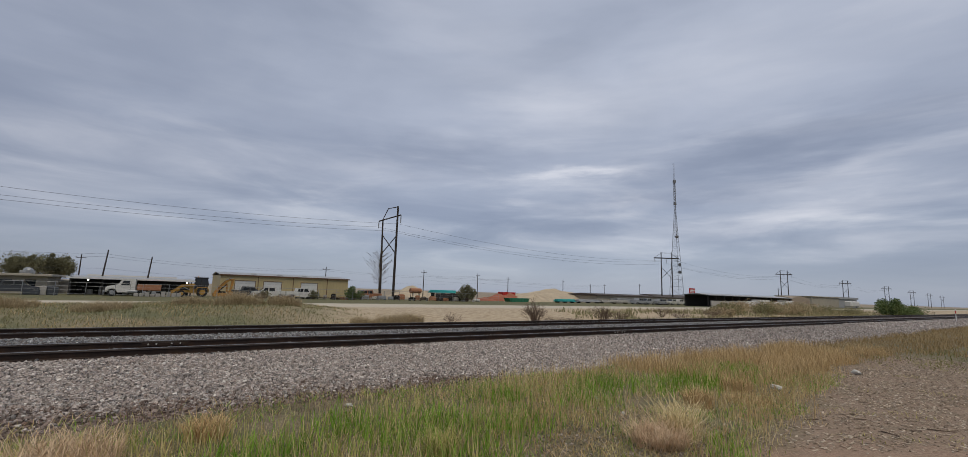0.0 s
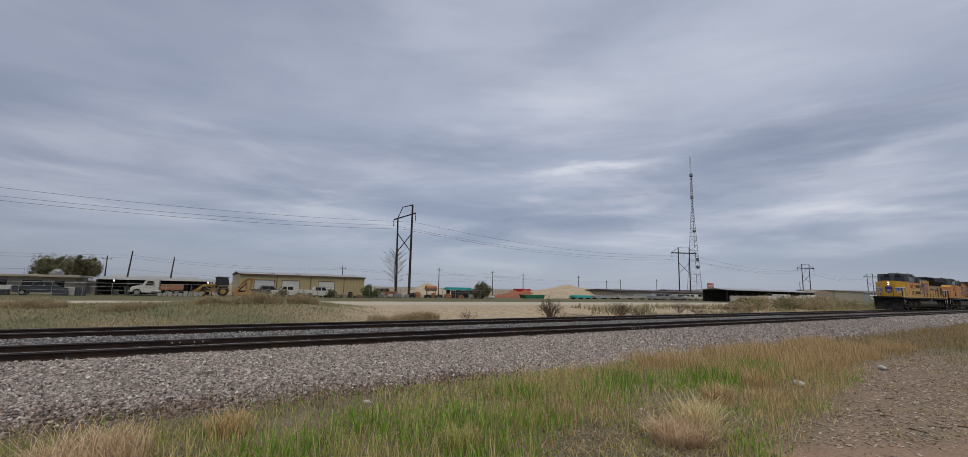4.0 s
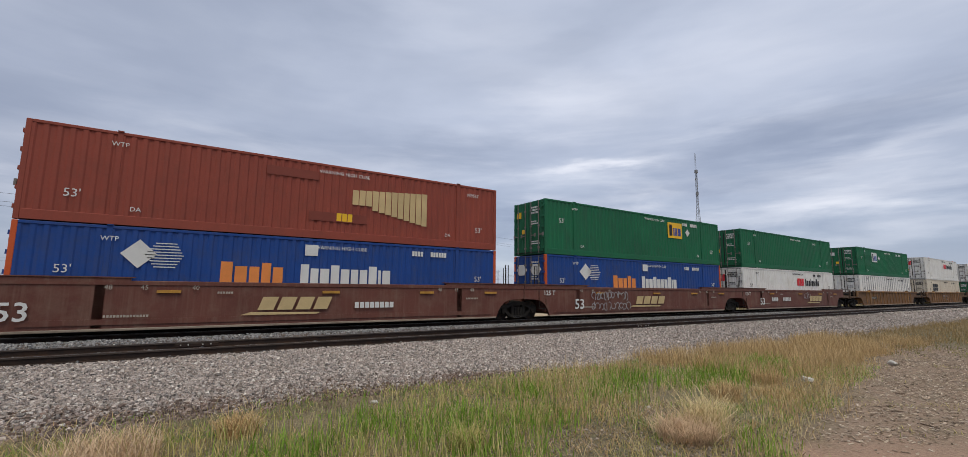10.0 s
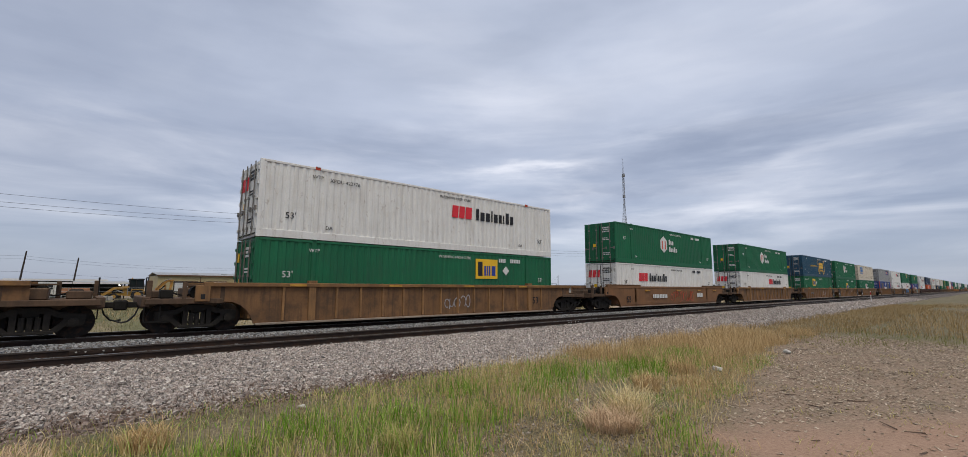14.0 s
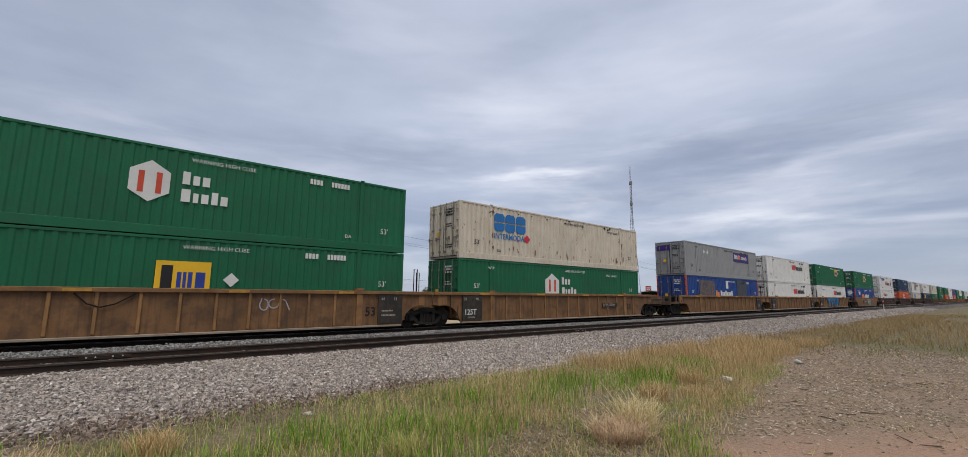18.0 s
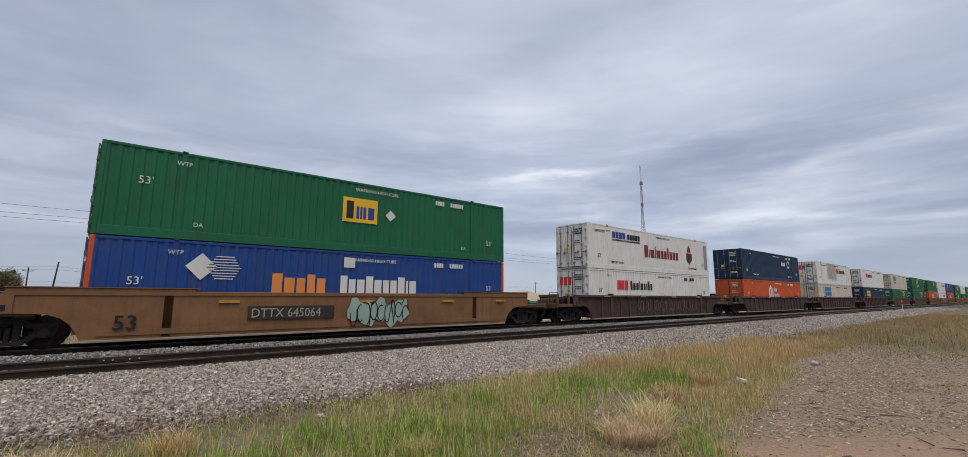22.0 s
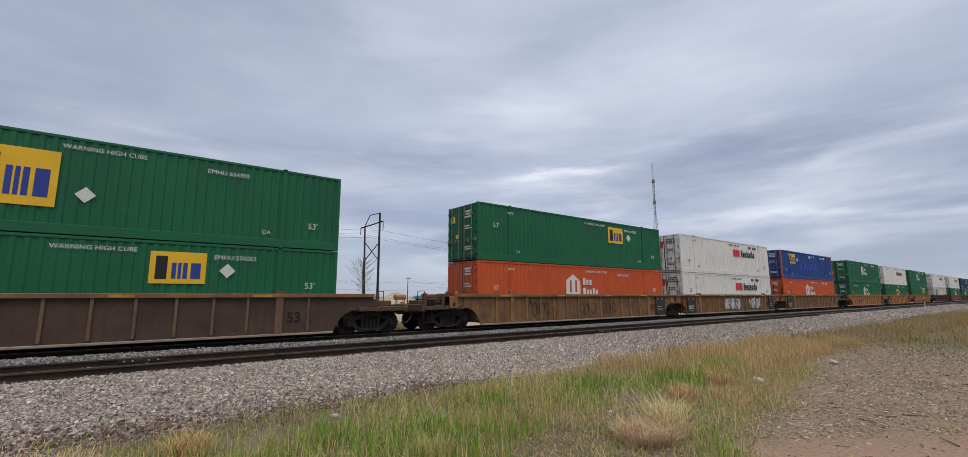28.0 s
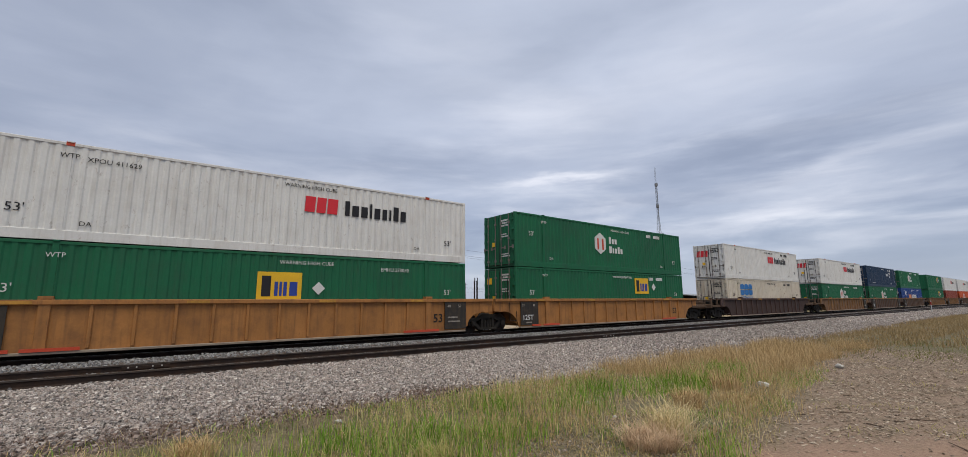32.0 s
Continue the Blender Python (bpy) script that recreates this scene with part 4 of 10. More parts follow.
def bogie(parent, x):
    """A two-axle freight bogie under a car's end."""
    side = shared("bogie_side_frame", bogie_side, "truck")
    b = part("bogie", shared("bolster", lambda: Geo().cbox(-0.2, 0.2, -1.0, 1.0, 0.62, 0.92, 0.03), "truck"), None, parent, at=pose(x, 0, 0))
    for s in (-1, 1):
        part("side_frame", side, None, b, at=pose(0, s * 0.98, 0, 0, 0, 0 if s < 0 else 180))
    wheelset(parent, x - 0.89)
    wheelset(parent, x + 0.89)
    return b


def side_geo(ribbed):
    def make():
        g = Geo()
        y0, y1 = -1.47, -1.36
        # outline of the side plate: low between the bogies, arched over them at both ends
        arch = [(-1.5, 1.02), (-0.95, 1.0), (-0.62, 0.97), (-0.36, 0.86), (-0.16, 0.68), (-0.02, 0.46), (0.08, 0.22)]
        pts = arch + [(16.15 - a, b) for a, b in reversed(arch)] + [(17.65, 1.55), (-1.5, 1.55)]
        if ribbed:
            g.prism(pts, "y", y0 + 0.06, y1)
        else:
            g.prism(pts, "y", y0 - 0.02, y1)
            g.prism([(0.4, 0.34), (15.75, 0.34), (15.6, 0.5), (0.55, 0.5)], "y", y0 - 0.05, y1)
        return g
    return make


def well_car(style, along, end_l, end_r, label, group="well cars"):
    """One unit of a double-stack well car. end_l, end_r: 'own' for a bogie and coupler of its own, 'share' for a joint that the next unit rides on."""
    ribbed, paint, edge = style
    c = thing("well_car", label, "railway car", group=group)
    ride(c, along)
    # plates of ribbed cars take a darker base colour than ribs and posts
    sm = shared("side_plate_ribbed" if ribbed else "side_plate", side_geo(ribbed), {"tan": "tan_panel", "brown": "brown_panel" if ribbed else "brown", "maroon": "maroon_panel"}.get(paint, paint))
    chord = shared("top_chord", lambda: Geo().cbox(-1.5, 17.65, -0.10, 0.10, 1.48, 1.62, 0.015), edge)
    # pale lower edge; its colour also stands in for sunlit ground behind the car
    sill = shared("bottom_sill", lambda: Geo().cbox(0.12, 16.03, -0.09, 0.09, 0.16, 0.235, 0.012), "sill_pale")
    rib = shared("rib", lambda: Geo().cbox(-0.045, 0.045, -0.05, 0.05, 0.28, 1.5, 0.012), paint)
    post = shared("wide_post", lambda: Geo().cbox(-0.13, 0.13, -0.06, 0.06, 0.24, 1.66, 0.012).box(-0.16, 0.16, -0.06, 0.2, 1.6, 1.72), paint)
    for s in (-1, 1):
        turn = 0 if s < 0 else 180
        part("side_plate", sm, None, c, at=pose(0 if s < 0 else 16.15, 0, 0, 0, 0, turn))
        part("top_chord", chord, None, c, at=pose(0, s * 1.42, 0))
        part("bottom_sill", sill, None, c, at=pose(0, s * 1.42, 0))
        if ribbed:
            for k in range(15):
                x = 1.03 + k * 1.005
                if abs(x - 2.04) > 0.3 and abs(x - 14.1) > 0.3:
                    part("rib", rib, None, c, at=pose(x, s * 1.425, 0))
        for x in (2.06, 14.1):
            part("wide_post", post, None, c, at=pose(x, s * 1.43, 0, 0, 0, turn))
    if not ribbed:
        cap = shared("raised_end", lambda: Geo().cbox(-1.5, 2.75, -1.52, -1.36, 1.55, 1.70, 0.015).box(-1.52, 2.85, -1.55, -1.33, 1.70, 1.73), paint)
        for m in (pose(0, 0, 0), pose(16.154, 0, 0) @ Matrix.Diagonal((-1, 1, 1, 1))):
            part("raised_end", cap, None, c, at=m)
    part("well_floor", shared("well_floor", lambda: Geo().box(0.3, 15.85, -1.36, 1.36, 0.26, 0.36).box(-0.35, 0.3, -1.3, 1.3, 0.95, 1.1).box(15.85, 16.5, -1.3, 1.3, 0.95, 1.1)
                              .box(-0.1, 0.0, -1.36, 1.36, 0.4, 1.5).box(16.16, 16.26, -1.36, 1.36, 0.4, 1.5), paint), None, c)
    for kind, x, turn in ((end_l, 0.0, 0), (end_r, 16.154, 180)):
        m = pose(x, 0, 0, 0, 0, turn)
        if kind == "own":
            e = part("end_platform", shared("end_platform", lambda: Geo().cbox(-3.05, -0.9, -0.55, 0.55, 0.78, 1.10, 0.02).cbox(-3.08, -2.88, -1.38, 1.38, 0.86, 1.16, 0.02)
                                            .cbox(-1.0, -0.85, -1.42, 1.42, 1.0, 1.5, 0.02).box(-2.9, -1.0, -1.36, -0.62, 1.04, 1.09).box(-2.9, -1.0, 0.62, 1.36, 1.04, 1.09)
                                            .cbox(-3.0, -0.9, -1.43, -1.33, 0.93, 1.10, 0.015).cbox(-3.0, -0.9, 1.33, 1.43, 0.93, 1.10, 0.015)
                                            .cbox(-2.98, -2.84, -1.36, -1.22, 1.1, 1.66, 0.01).cbox(-2.05, -1.93, -1.38, -1.26, 1.1, 1.62, 0.01).box(-2.0, -1.0, -1.36, -0.9, 1.50, 1.55)
                                            .cbox(-2.8, -2.2, -0.5, 0.4, 1.1, 1.34, 0.03).cbox(-1.85, -1.2, 0.2, 1.1, 1.1, 1.42, 0.03), "platform"), None, c, at=m)
            part("jack_pad", shared("jack_pad", lambda: Geo().cbox(-1.72, -1.30, -1.52, -1.40, 1.0, 1.52, 0.015), paint), None, e)
            part("pad_socket", shared("pad_socket", lambda: Geo().cbox(-1.57, -1.44, -1.527, -1.50, 1.08, 1.24, 0.008), "black"), None, e)
            part("coupler", shared("coupler", lambda: Geo().cbox(-3.5, -3.0, -0.10, 0.10, 0.80, 0.98, 0.02).cbox(-3.55, -3.32, -0.17, 0.17, 0.72, 1.04, 0.04), "steel_dark"), None, e)
            part("brake_hose", shared("brake_hose", lambda: Geo().pipe([(-3.05, -0.45, 0.84), (-3.14, -0.46, 0.58), (-3.3, -0.46, 0.40), (-3.45, -0.45, 0.36), (-3.58, -0.44, 0.40)], 0.032, 6), "black"), None, e)
            part("hand_rail", shared("hand_rail", lambda: Geo().pipe([(-2.95, -1.33, 1.2), (-2.95, -1.33, 1.75), (-2.95, -0.75, 1.75), (-2.95, -0.75, 1.2)], 0.02, 5)
                                     .pipe([(-3.0, -1.36, 0.4), (-3.0, -1.36, 1.0)], 0.02, 5).pipe([(-2.6, -1.36, 0.4), (-2.6, -1.36, 1.0)], 0.02, 5)
                                     .box(-3.0, -2.6, -1.38, -1.34, 0.38, 0.42).pipe([(-2.3, -1.33, 1.1), (-2.3, -1.33, 1.62), (-1.2, -1.33, 1.62)], 0.02, 5), "steel_dark"), None, e)
            part("brake_gear", shared("brake_gear", lambda: Geo().cyl((-1.62, -1.22, 1.30), (-1.62, -0.8, 1.30), 0.2, 14).cbox(-2.6, -2.25, -1.1, -0.7, 1.1, 1.38, 0.03).pipe([(-2.4, -0.9, 1.3), (-1.9, -0.95, 1.18), (-1.3, -0.9, 1.35)], 0.03, 6), "steel_dark"), None, e)
            bogie(c, x - 1.55 if turn == 0 else x + 1.55)
        else:
            e = part("joint_arm", shared("joint_arm", lambda: Geo().cbox(-1.45, -0.8, -0.6, 0.6, 0.72, 1.15, 0.02).cbox(-1.0, -0.75, -1.44, 1.44, 1.0, 1.5, 0.02)
                                         .cbox(-1.25, -0.95, -1.42, -1.18, 0.98, 1.48, 0.02).cbox(-1.25, -0.95, 1.18, 1.42, 0.98, 1.48, 0.02), paint), None, c, at=m)
            part("step_iron", shared("step_iron", lambda: Geo().pipe([(-0.6, -1.5, 1.45), (-0.6, -1.5, 0.55), (-0.15, -1.5, 0.55), (-0.15, -1.5, 1.0)], 0.02, 5), "steel_dark"), None, e)
            part("guide_post", shared("guide_post", lambda: Geo().pipe([(-0.55, -1.3, 1.6), (-0.55, -1.3, 2.6), (-0.72, -1.3, 2.6), (-0.72, -1.3, 1.6)], 0.022, 5), "steel_dark"), None, e)
            part("guide_post", SHARED["guide_post", "steel_dark"], None, e, at=pose(0, 2.6, 0))
            if turn == 180:
                bogie(c, x + 1.48)
    return c


TAN, FRESH, BROWN, MAROON, BNSF = (True, "tan", "chord_tan"), (True, "fresh_tan", "fresh_tan"), (True, "brown", "chord_tan"), (True, "maroon", "maroon"), (False, "bnsf", "bnsf")
SMOOTH = (False, "rust_brown", "rust_brown")
CAR_WORDS = {"tan": "weathered yellow-brown ribbed well car", "fresh_tan": "yellow-brown ribbed well car with red edge marks", "brown": "rusty brown ribbed well car", "rust_brown": "reddish-brown smooth-sided well car with spray paint",
             "maroon": "dark brown ribbed well car", "bnsf": "red-brown smooth-sided well car"}
BOX_WORDS = {"c_red": "red oxide corrugated shipping container", "c_blue": "blue corrugated shipping container with white marks", "c_green": "dark green corrugated shipping container",
             "c_white": "white corrugated shipping container", "c_cream": "cream corrugated shipping container with rust runs", "c_navy": "dark navy corrugated shipping container",
             "c_teal": "slate blue corrugated shipping container", "c_grey": "silver-grey corrugated shipping container", "c_orange": "orange corrugated shipping container"}


def plain(c):
    pass


def stack(along, up, up_mark, low, low_mark, style, end_l="own", end_r="own", car_note="", **more):
    """A well car with the two containers that ride in it."""
    car = well_car(style, along, end_l, end_r, CAR_WORDS[style[1]] + car_note)
    dark = ("c_white", "c_cream", "c_grey")
    a = container(low, along, LOW_Z, BOX_WORDS[low] + " in a well car", posts=more.get("low_posts"), rods=not more.get("far"))
    b = container(up, along, HIGH_Z, BOX_WORDS[up] + " on another", posts=more.get("up_posts"), smooth=more.get("smooth", False), low_band=True, rods=not more.get("far"))
    for c, colour, mark in ((a, low, low_mark), (b, up, up_mark)):
        if not more.get("far"):
            small_marks(c, "ink" if colour in dark else "letter_white", more.get("low_id" if c is a else "up_id"), high=c is b and colour == "c_green", low=c is a, lift="TOP LIFT ONLY" if colour == "c_navy" else "DA")
        for m in mark if isinstance(mark, (list, tuple)) else [mark]:
            m(c)
    if end_l == "share":
        if style[0]:
            s = part("sign_panel", Geo().box(0.14, 1.36, -1.492, -1.46, 0.3, 1.47), "sign_grey", car, "dark grey sign panel")
            words("125T", 0.36, "letter_white", s, 0.24, -1.496, 0.56, thick=0.012)
            words("53", 0.17, "dim_white", s, 0.22, -1.496, 1.24)
            words("48", 0.17, "dim_white", s, 0.95, -1.496, 1.24)
            bars("dim_white", s, 0.5, -1.496, 0.40, 0.06, [0.8] * 6, 0.3, 1.0)
        else:
            words("125 T", 0.32, "letter_white", car, -0.35, -1.556, 1.2, thick=0.012)
    if end_r == "share" and style[0]:
        s = part("sign_panel", Geo().box(14.92, 16.05, -1.492, -1.46, 0.3, 1.47), "sign_grey", car, "dark grey sign panel")
        words("48", 0.17, "dim_white", s, 15.05, -1.496, 1.24)
        words("53", 0.17, "dim_white", s, 15.62, -1.496, 1.24)
        bars("dim_white", s, 15.08, -1.496, 0.6, 0.06, [0.8] * 10, 0.3, 1.0)
        bars("dim_white", s, 15.08, -1.496, 0.78, 0.06, [0.8] * 8, 0.3, 1.0)
    if not more.get("far"):
        for x in (1.2, 5.3, 9.4, 13.2) if style[0] else (3.4, 8.3, 12.2, 15.4):
            part("reflector", Geo().box(x, x + 0.62, -1.53 if style[0] else -1.555, -1.5, 1.50 if style[0] else 1.26, 1.585 if style[0] else 1.35), "yellow_edge", car)
    if not style[0] and style[1] != "rust_brown":
        for x, w in ((2.15, "48"), (3.0, "45"), (4.3, "40"), (13.0, "40"), (13.8, "45"), (14.6, "48")):
            words(w, 0.2, "dim_white", car, x, -1.56, 1.36)
        bars("dim_white", car, 5.0, -1.556, 1.24, 0.07, [0.8] * 6, 0.3, 1.0)
        bars("dim_white", car, 2.2, -1.556, 0.55, 0.07, [0.8] * 14, 0.3, 1.0)
        bars("dim_white", car, 14.4, -1.556, 1.02, 0.07, [0.8] * 8, 0.3, 1.0)
    if style[1] == "fresh_tan":
        for x0, x1 in ((0.9, 1.5), (1.7, 2.9), (12.9, 14.6)):
            part("red_mark", Geo().box(x0, x1, -1.535, -1.5, 0.24, 0.33), "red_line", car)
    if up == "c_white" and not more.get("far"):
        for x in (2.02, BOX_L - 2.17):
            part("lift_cap", Geo().cbox(x - 0.02, x + 0.17, FACE - 0.015, FACE + 0.03, BOX_H - 0.1, BOX_H + 0.035, 0.008), "red_line", b)
    if more.get("road"):
        x, y = (more.get("road_x", 2.2), -1.482) if style[0] else (4.3, -1.552)
        k = 0.75 if style[0] else 1.35
        p = part("number_patch", Geo().box(x, x + 2.2 * k, y, y + 0.05, 0.93 - 0.165 * k, 0.93 + 0.165 * k), "sign_grey", car, "dark painted number patch")
        words(more["road"], 0.33 * k, "dim_white", p, x + 0.06 * k, y - 0.004, 0.93 - 0.12 * k, stretch=0.9)
    if style[0]:
        words("53", 0.5, "black", car, 14.36, -1.425, 0.62, thick=0.012)
    elif style[1] == "rust_brown":
        words("53", 0.6, "black", car, 0.75, -1.56, 0.5, thick=0.012)
    else:
        words("53", 0.72, "letter_white", car, -0.05 if end_l == "own" else 1.75, -1.56, 0.5, thick=0.012)
    return car, a, b


XPO, XPO_L = mark_red_black, lambda c: mark_red_black(c, 2.95)
EMP = mark_panel


def panel_at(x, z=1.55, back="gold", w=1.5, h=1.0):
    return lambda c: mark_panel(c, x, z, w, h, back)


HEX = mark_hexagon
HOUSE = lambda c: mark_hexagon(c, 6.2, 1.05, True)


def blocks(mat, x=2.45, z=0.9, s=0.95):
    return lambda c: mark_blocks(c, mat, x, z, "INTERMODAL", s)


def tan_sign(c):
    g = Geo()
    for k in range(12):
        a, b = 9.3 + k * 0.27, 9.3 + (k + 1) * 0.27
        lo = 1.42 - 0.055 * k if k > 2 else 1.42
        g.prism([(a, lo), (b - 0.03, lo), (b - 0.03, 2.0 + k * 0.018), (a, 2.0 + k * 0.018)], "y", FACE - 0.004, FACE)
    part("logo", g, "sign_tan", c)
    bars("gold", c, 8.72, FACE, 0.72, 0.3, [0.6, 0.6, 0.6], 0.1, 1.0)
    part("paint_patch", Geo().box(6.2, 8.0, FACE - 0.003, FACE, 2.2, 2.52), "patch_red", c)
    part("paint_patch", Geo().box(7.7, 9.9, FACE - 0.003, FACE, 0.68, 1.02), "patch_red", c)


M["sign_tan"] = surf("tan_decal", (0.55, 0.42, 0.22), 0.5, 0, 0.15)
M["patch_red"] = surf("darker_red_patch_paint", (0.20, 0.05, 0.035), 0.5, 0, 0.15)


def bracket_sign(c):
    words("How tomorrow moves", 0.42, "gold", c, 4.1, FACE, 1.45, stretch=0.92)
    mark_blocks(c, "gold", 8.75, 0.72, "INTERMODAL", 0.92)
    g = Geo()
    for x, s in ((8.2, 1), (11.75, -1)):
        g.box(x, x + 0.13, FACE - 0.004, FACE, 0.75, 2.45)
        g.box(min(x, x + s * 0.4), max(x, x + s * 0.4), FACE - 0.004, FACE, 0.75, 0.88).box(min(x, x + s * 0.4), max(x, x + s * 0.4), FACE - 0.004, FACE, 2.32, 2.45)
    for x in (8.55, 8.95, 10.95, 11.35):
        g.cyl((x, FACE - 0.004, 0.55), (x, FACE, 0.55), 0.15, 14)
    part("logo_frame", g, "gold", c)


def courier_sign(c):
    p = part("logo_panel", Geo().box(10.1, 13.95, FACE - 0.002, FACE + 0.02, 1.65, 2.55), "purple", c)
    part("door_mark", Geo().box(-0.04, -0.022, -0.05, 1.1, 2.12, 2.58), "purple", c)
    for x, mat, ws in ((10.35, "letter_white", [0.5, 0.5, 0.5]), (11.3, "orange_ink", [0.5, 0.5]), (12.0, "letter_white", [0.3] * 9)):
        bars(mat, p, x, FACE - 0.004, 1.92, 0.44 if x < 12 else 0.32, ws, 0.12 if x < 12 else 0.22, 0.85)
    for x in (3.6, 4.3):
        part("placard", Geo().prism([(x, 1.95), (x + 0.2, 2.15), (x, 2.35), (x - 0.2, 2.15)], "y", FACE - 0.004, FACE), "letter_white", c)


def patched_stripes(c):
    bars("orange_ink", c, 5.6, FACE, 1.05, 0.66, [0.5, 0.5], 0.1, 0.8)
    bars("letter_white", c, 6.6, FACE, 1.05, 0.66, [0.46, 0.4, 0.46, 0.44, 0.46, 0.4, 0.42, 0.46], 0.09, 0.8)
    part("paint_patch", Geo().box(10.48, 12.94, FACE - 0.004, FACE + 0.01, 0.4, 2.74), "patch_dark", c)
    part("rust_patch", Geo().box(2.35, 5.4, FACE - 0.002, FACE + 0.01, 0.5, 2.55), "rust_panel", c, "rusted and scraped panel")
    part("label_plate", Geo().box(7.9, 8.4, FACE - 0.004, FACE, 1.9, 2.6), "letter_white", c)


M["patch_dark"] = surf("dark_patch_paint", (0.05, 0.055, 0.07), 0.5, 0, 0.2)
M["rust_panel"] = surf("rusted_panel", (0.075, 0.085, 0.11), 0.7, 0, 0.3, 1.5, 14, 0.05, (0.26, 0.15, 0.09), 0.9, 0.9)


def crest_sign(c):
    bars("navy", c, 2.6, FACE, 2.1, 0.42, [0.75, 0.75, 0.85, 0.75], 0.14, 1.0)
    bars("ink", c, 4.3, FACE, 2.1, 0.36, [0.75, 0.75, 0.75, 0.75, 0.75], 0.14, 1.0)
    bars("ink", c, 2.6, FACE, 1.92, 0.11, [0.8] * 26, 0.35, 1.0)
    bars("dark_red", c, 6.4, FACE, 1.05, 0.85, [0.55, 0.12, 0.62, 0.12, 0.6, 0.42, 0.42, 0.26, 0.42, 0.42, 0.42], 0.12, 0.68)
    g = Geo().prism([(12.45, 1.7), (12.45, 1.15), (12.9, 0.82), (13.35, 1.15), (13.35, 1.7)], "y", FACE - 0.004, FACE)
    g.prism([(12.6, 1.78), (13.2, 1.78), (13.1, 2.1), (12.9, 2.35), (12.7, 2.1)], "y", FACE - 0.004, FACE)
    part("logo", g, "dark_red", c)
    part("logo_shield", Geo().prism([(12.62, 1.6), (12.62, 1.2), (12.9, 1.0), (13.18, 1.2), (13.18, 1.6)], "y", FACE - 0.009, FACE - 0.004), "ink", c)
    words("TOP LIFT ONLY", 0.22, "ink", c, 2.3, FACE, 0.42)
    words("TOP LIFT ONLY", 0.22, "ink", c, 12.6, FACE, 0.42)
    part("corner_recess", Geo().box(15.45, 15.95, FACE - 0.006, FACE + 0.02, 0.5, 2.5), "loco_silver", c, "grey end frame")


M["dark_red"] = surf("dark_red_decal", (0.22, 0.025, 0.02), 0.5, 0, 0.1)


def ring_sign(c):
    bars("letter_white", c, 10.5, FACE, 1.65, 0.42, [0.55, 0.6, 0.55, 0.55], 0.15, 0.8)
    g = Geo()
    for k in range(8):
        a, b = k * math.tau / 8, (k + 1) * math.tau / 8
        g.prism([(12.6 + r * math.cos(q), 1.85 + r * math.sin(q)) for q, r in ((a, 0.42), (b, 0.42), (b, 0.27), (a, 0.27))], "y", FACE - 0.004, FACE)
    part("logo", g, "letter_white", c)


def ghost_sign(c):
    mark_panel(c, 2.35, 1.58)
    bars("ghost_blue", c, 4.9, FACE + 0.003, 0.95, 1.0, [0.32, 0.3, 0.3, 0.28, 0.3, 0.3, 0.32, 0.28, 0.3, 0.3, 0.3, 0.28, 0.3], 0.16, 0.8, "painted_out_lettering")
    part("label_plate", Geo().box(8.1, 8.5, FACE - 0.004, FACE, 2.3, 2.6), "letter_white", c)


def swoosh(car, x, z, w, h=0.5):
    """A slanted block mark in tan over a long tapering underline."""
    g = Geo()
    for k in range(4):
        a, b = x + k * w * 0.25, w * 0.205
        g.prism([(a, z), (a + b, z), (a + b + 0.16, z + h), (a + 0.16, z + h)], "y", -1.564, -1.56)
        g.prism([(a + b * 0.35, z + h * 0.36), (a + b * 0.95, z + h * 0.36), (a + b + 0.02, z + h * 0.62), (a + b * 0.35 + 0.08, z + h * 0.62)], "y", -1.566, -1.56)
    g.prism([(x - 0.5, z - 0.16), (x + 0.8 * w, z - 0.16), (x + 0.86 * w, z - 0.10), (x - 0.2, z - 0.06)], "y", -1.564, -1.56)
    return tagged(part("logo", g, "sign_tan", car), kind="stuff")


def scrawl(car, x0, x1, mat, y=-1.545, seed=1, z0=0.45, z1=1.25):
    """Spray-painted strokes on a car's side."""
    r = random.Random(seed)
    g, x = Geo(), x0
    while x < x1:
        w, h = r.uniform(0.22, 0.38), z1 - z0
        a0, turn = r.uniform(0, math.tau), r.choice((-1, 1)) * r.uniform(3.2, 5.6)
        cx, cz, rx, rz = x + w / 2, z0 + h * r.uniform(0.4, 0.6), w * 0.5, h * r.uniform(0.32, 0.5)
        pts = [(cx + rx * math.cos(a0 + turn * i / 9), cz + rz * math.sin(a0 + turn * i / 9)) for i in range(10)]
        if r.random() < 0.5:
            pts += [(pts[-1][0] + r.uniform(-0.05, 0.2), z0 if r.random() < 0.6 else z1)]
        for (a, b), (p, q) in zip(pts, pts[1:]):
            d = Vector((p - a, 0, q - b))
            if d.length > 0.01:
                n = Vector((-d.z, 0, d.x)).normalized() * 0.02
                e = d.normalized() * 0.012
                g.prism([(a + n.x - e.x, b + n.z - e.z), (p + n.x + e.x, q + n.z + e.z), (p - n.x + e.x, q - n.z + e.z), (a - n.x - e.x, b - n.z - e.z)], "y", y - 0.004, y)
        x += w * 1.05
    return part("graffiti", g, mat, car)


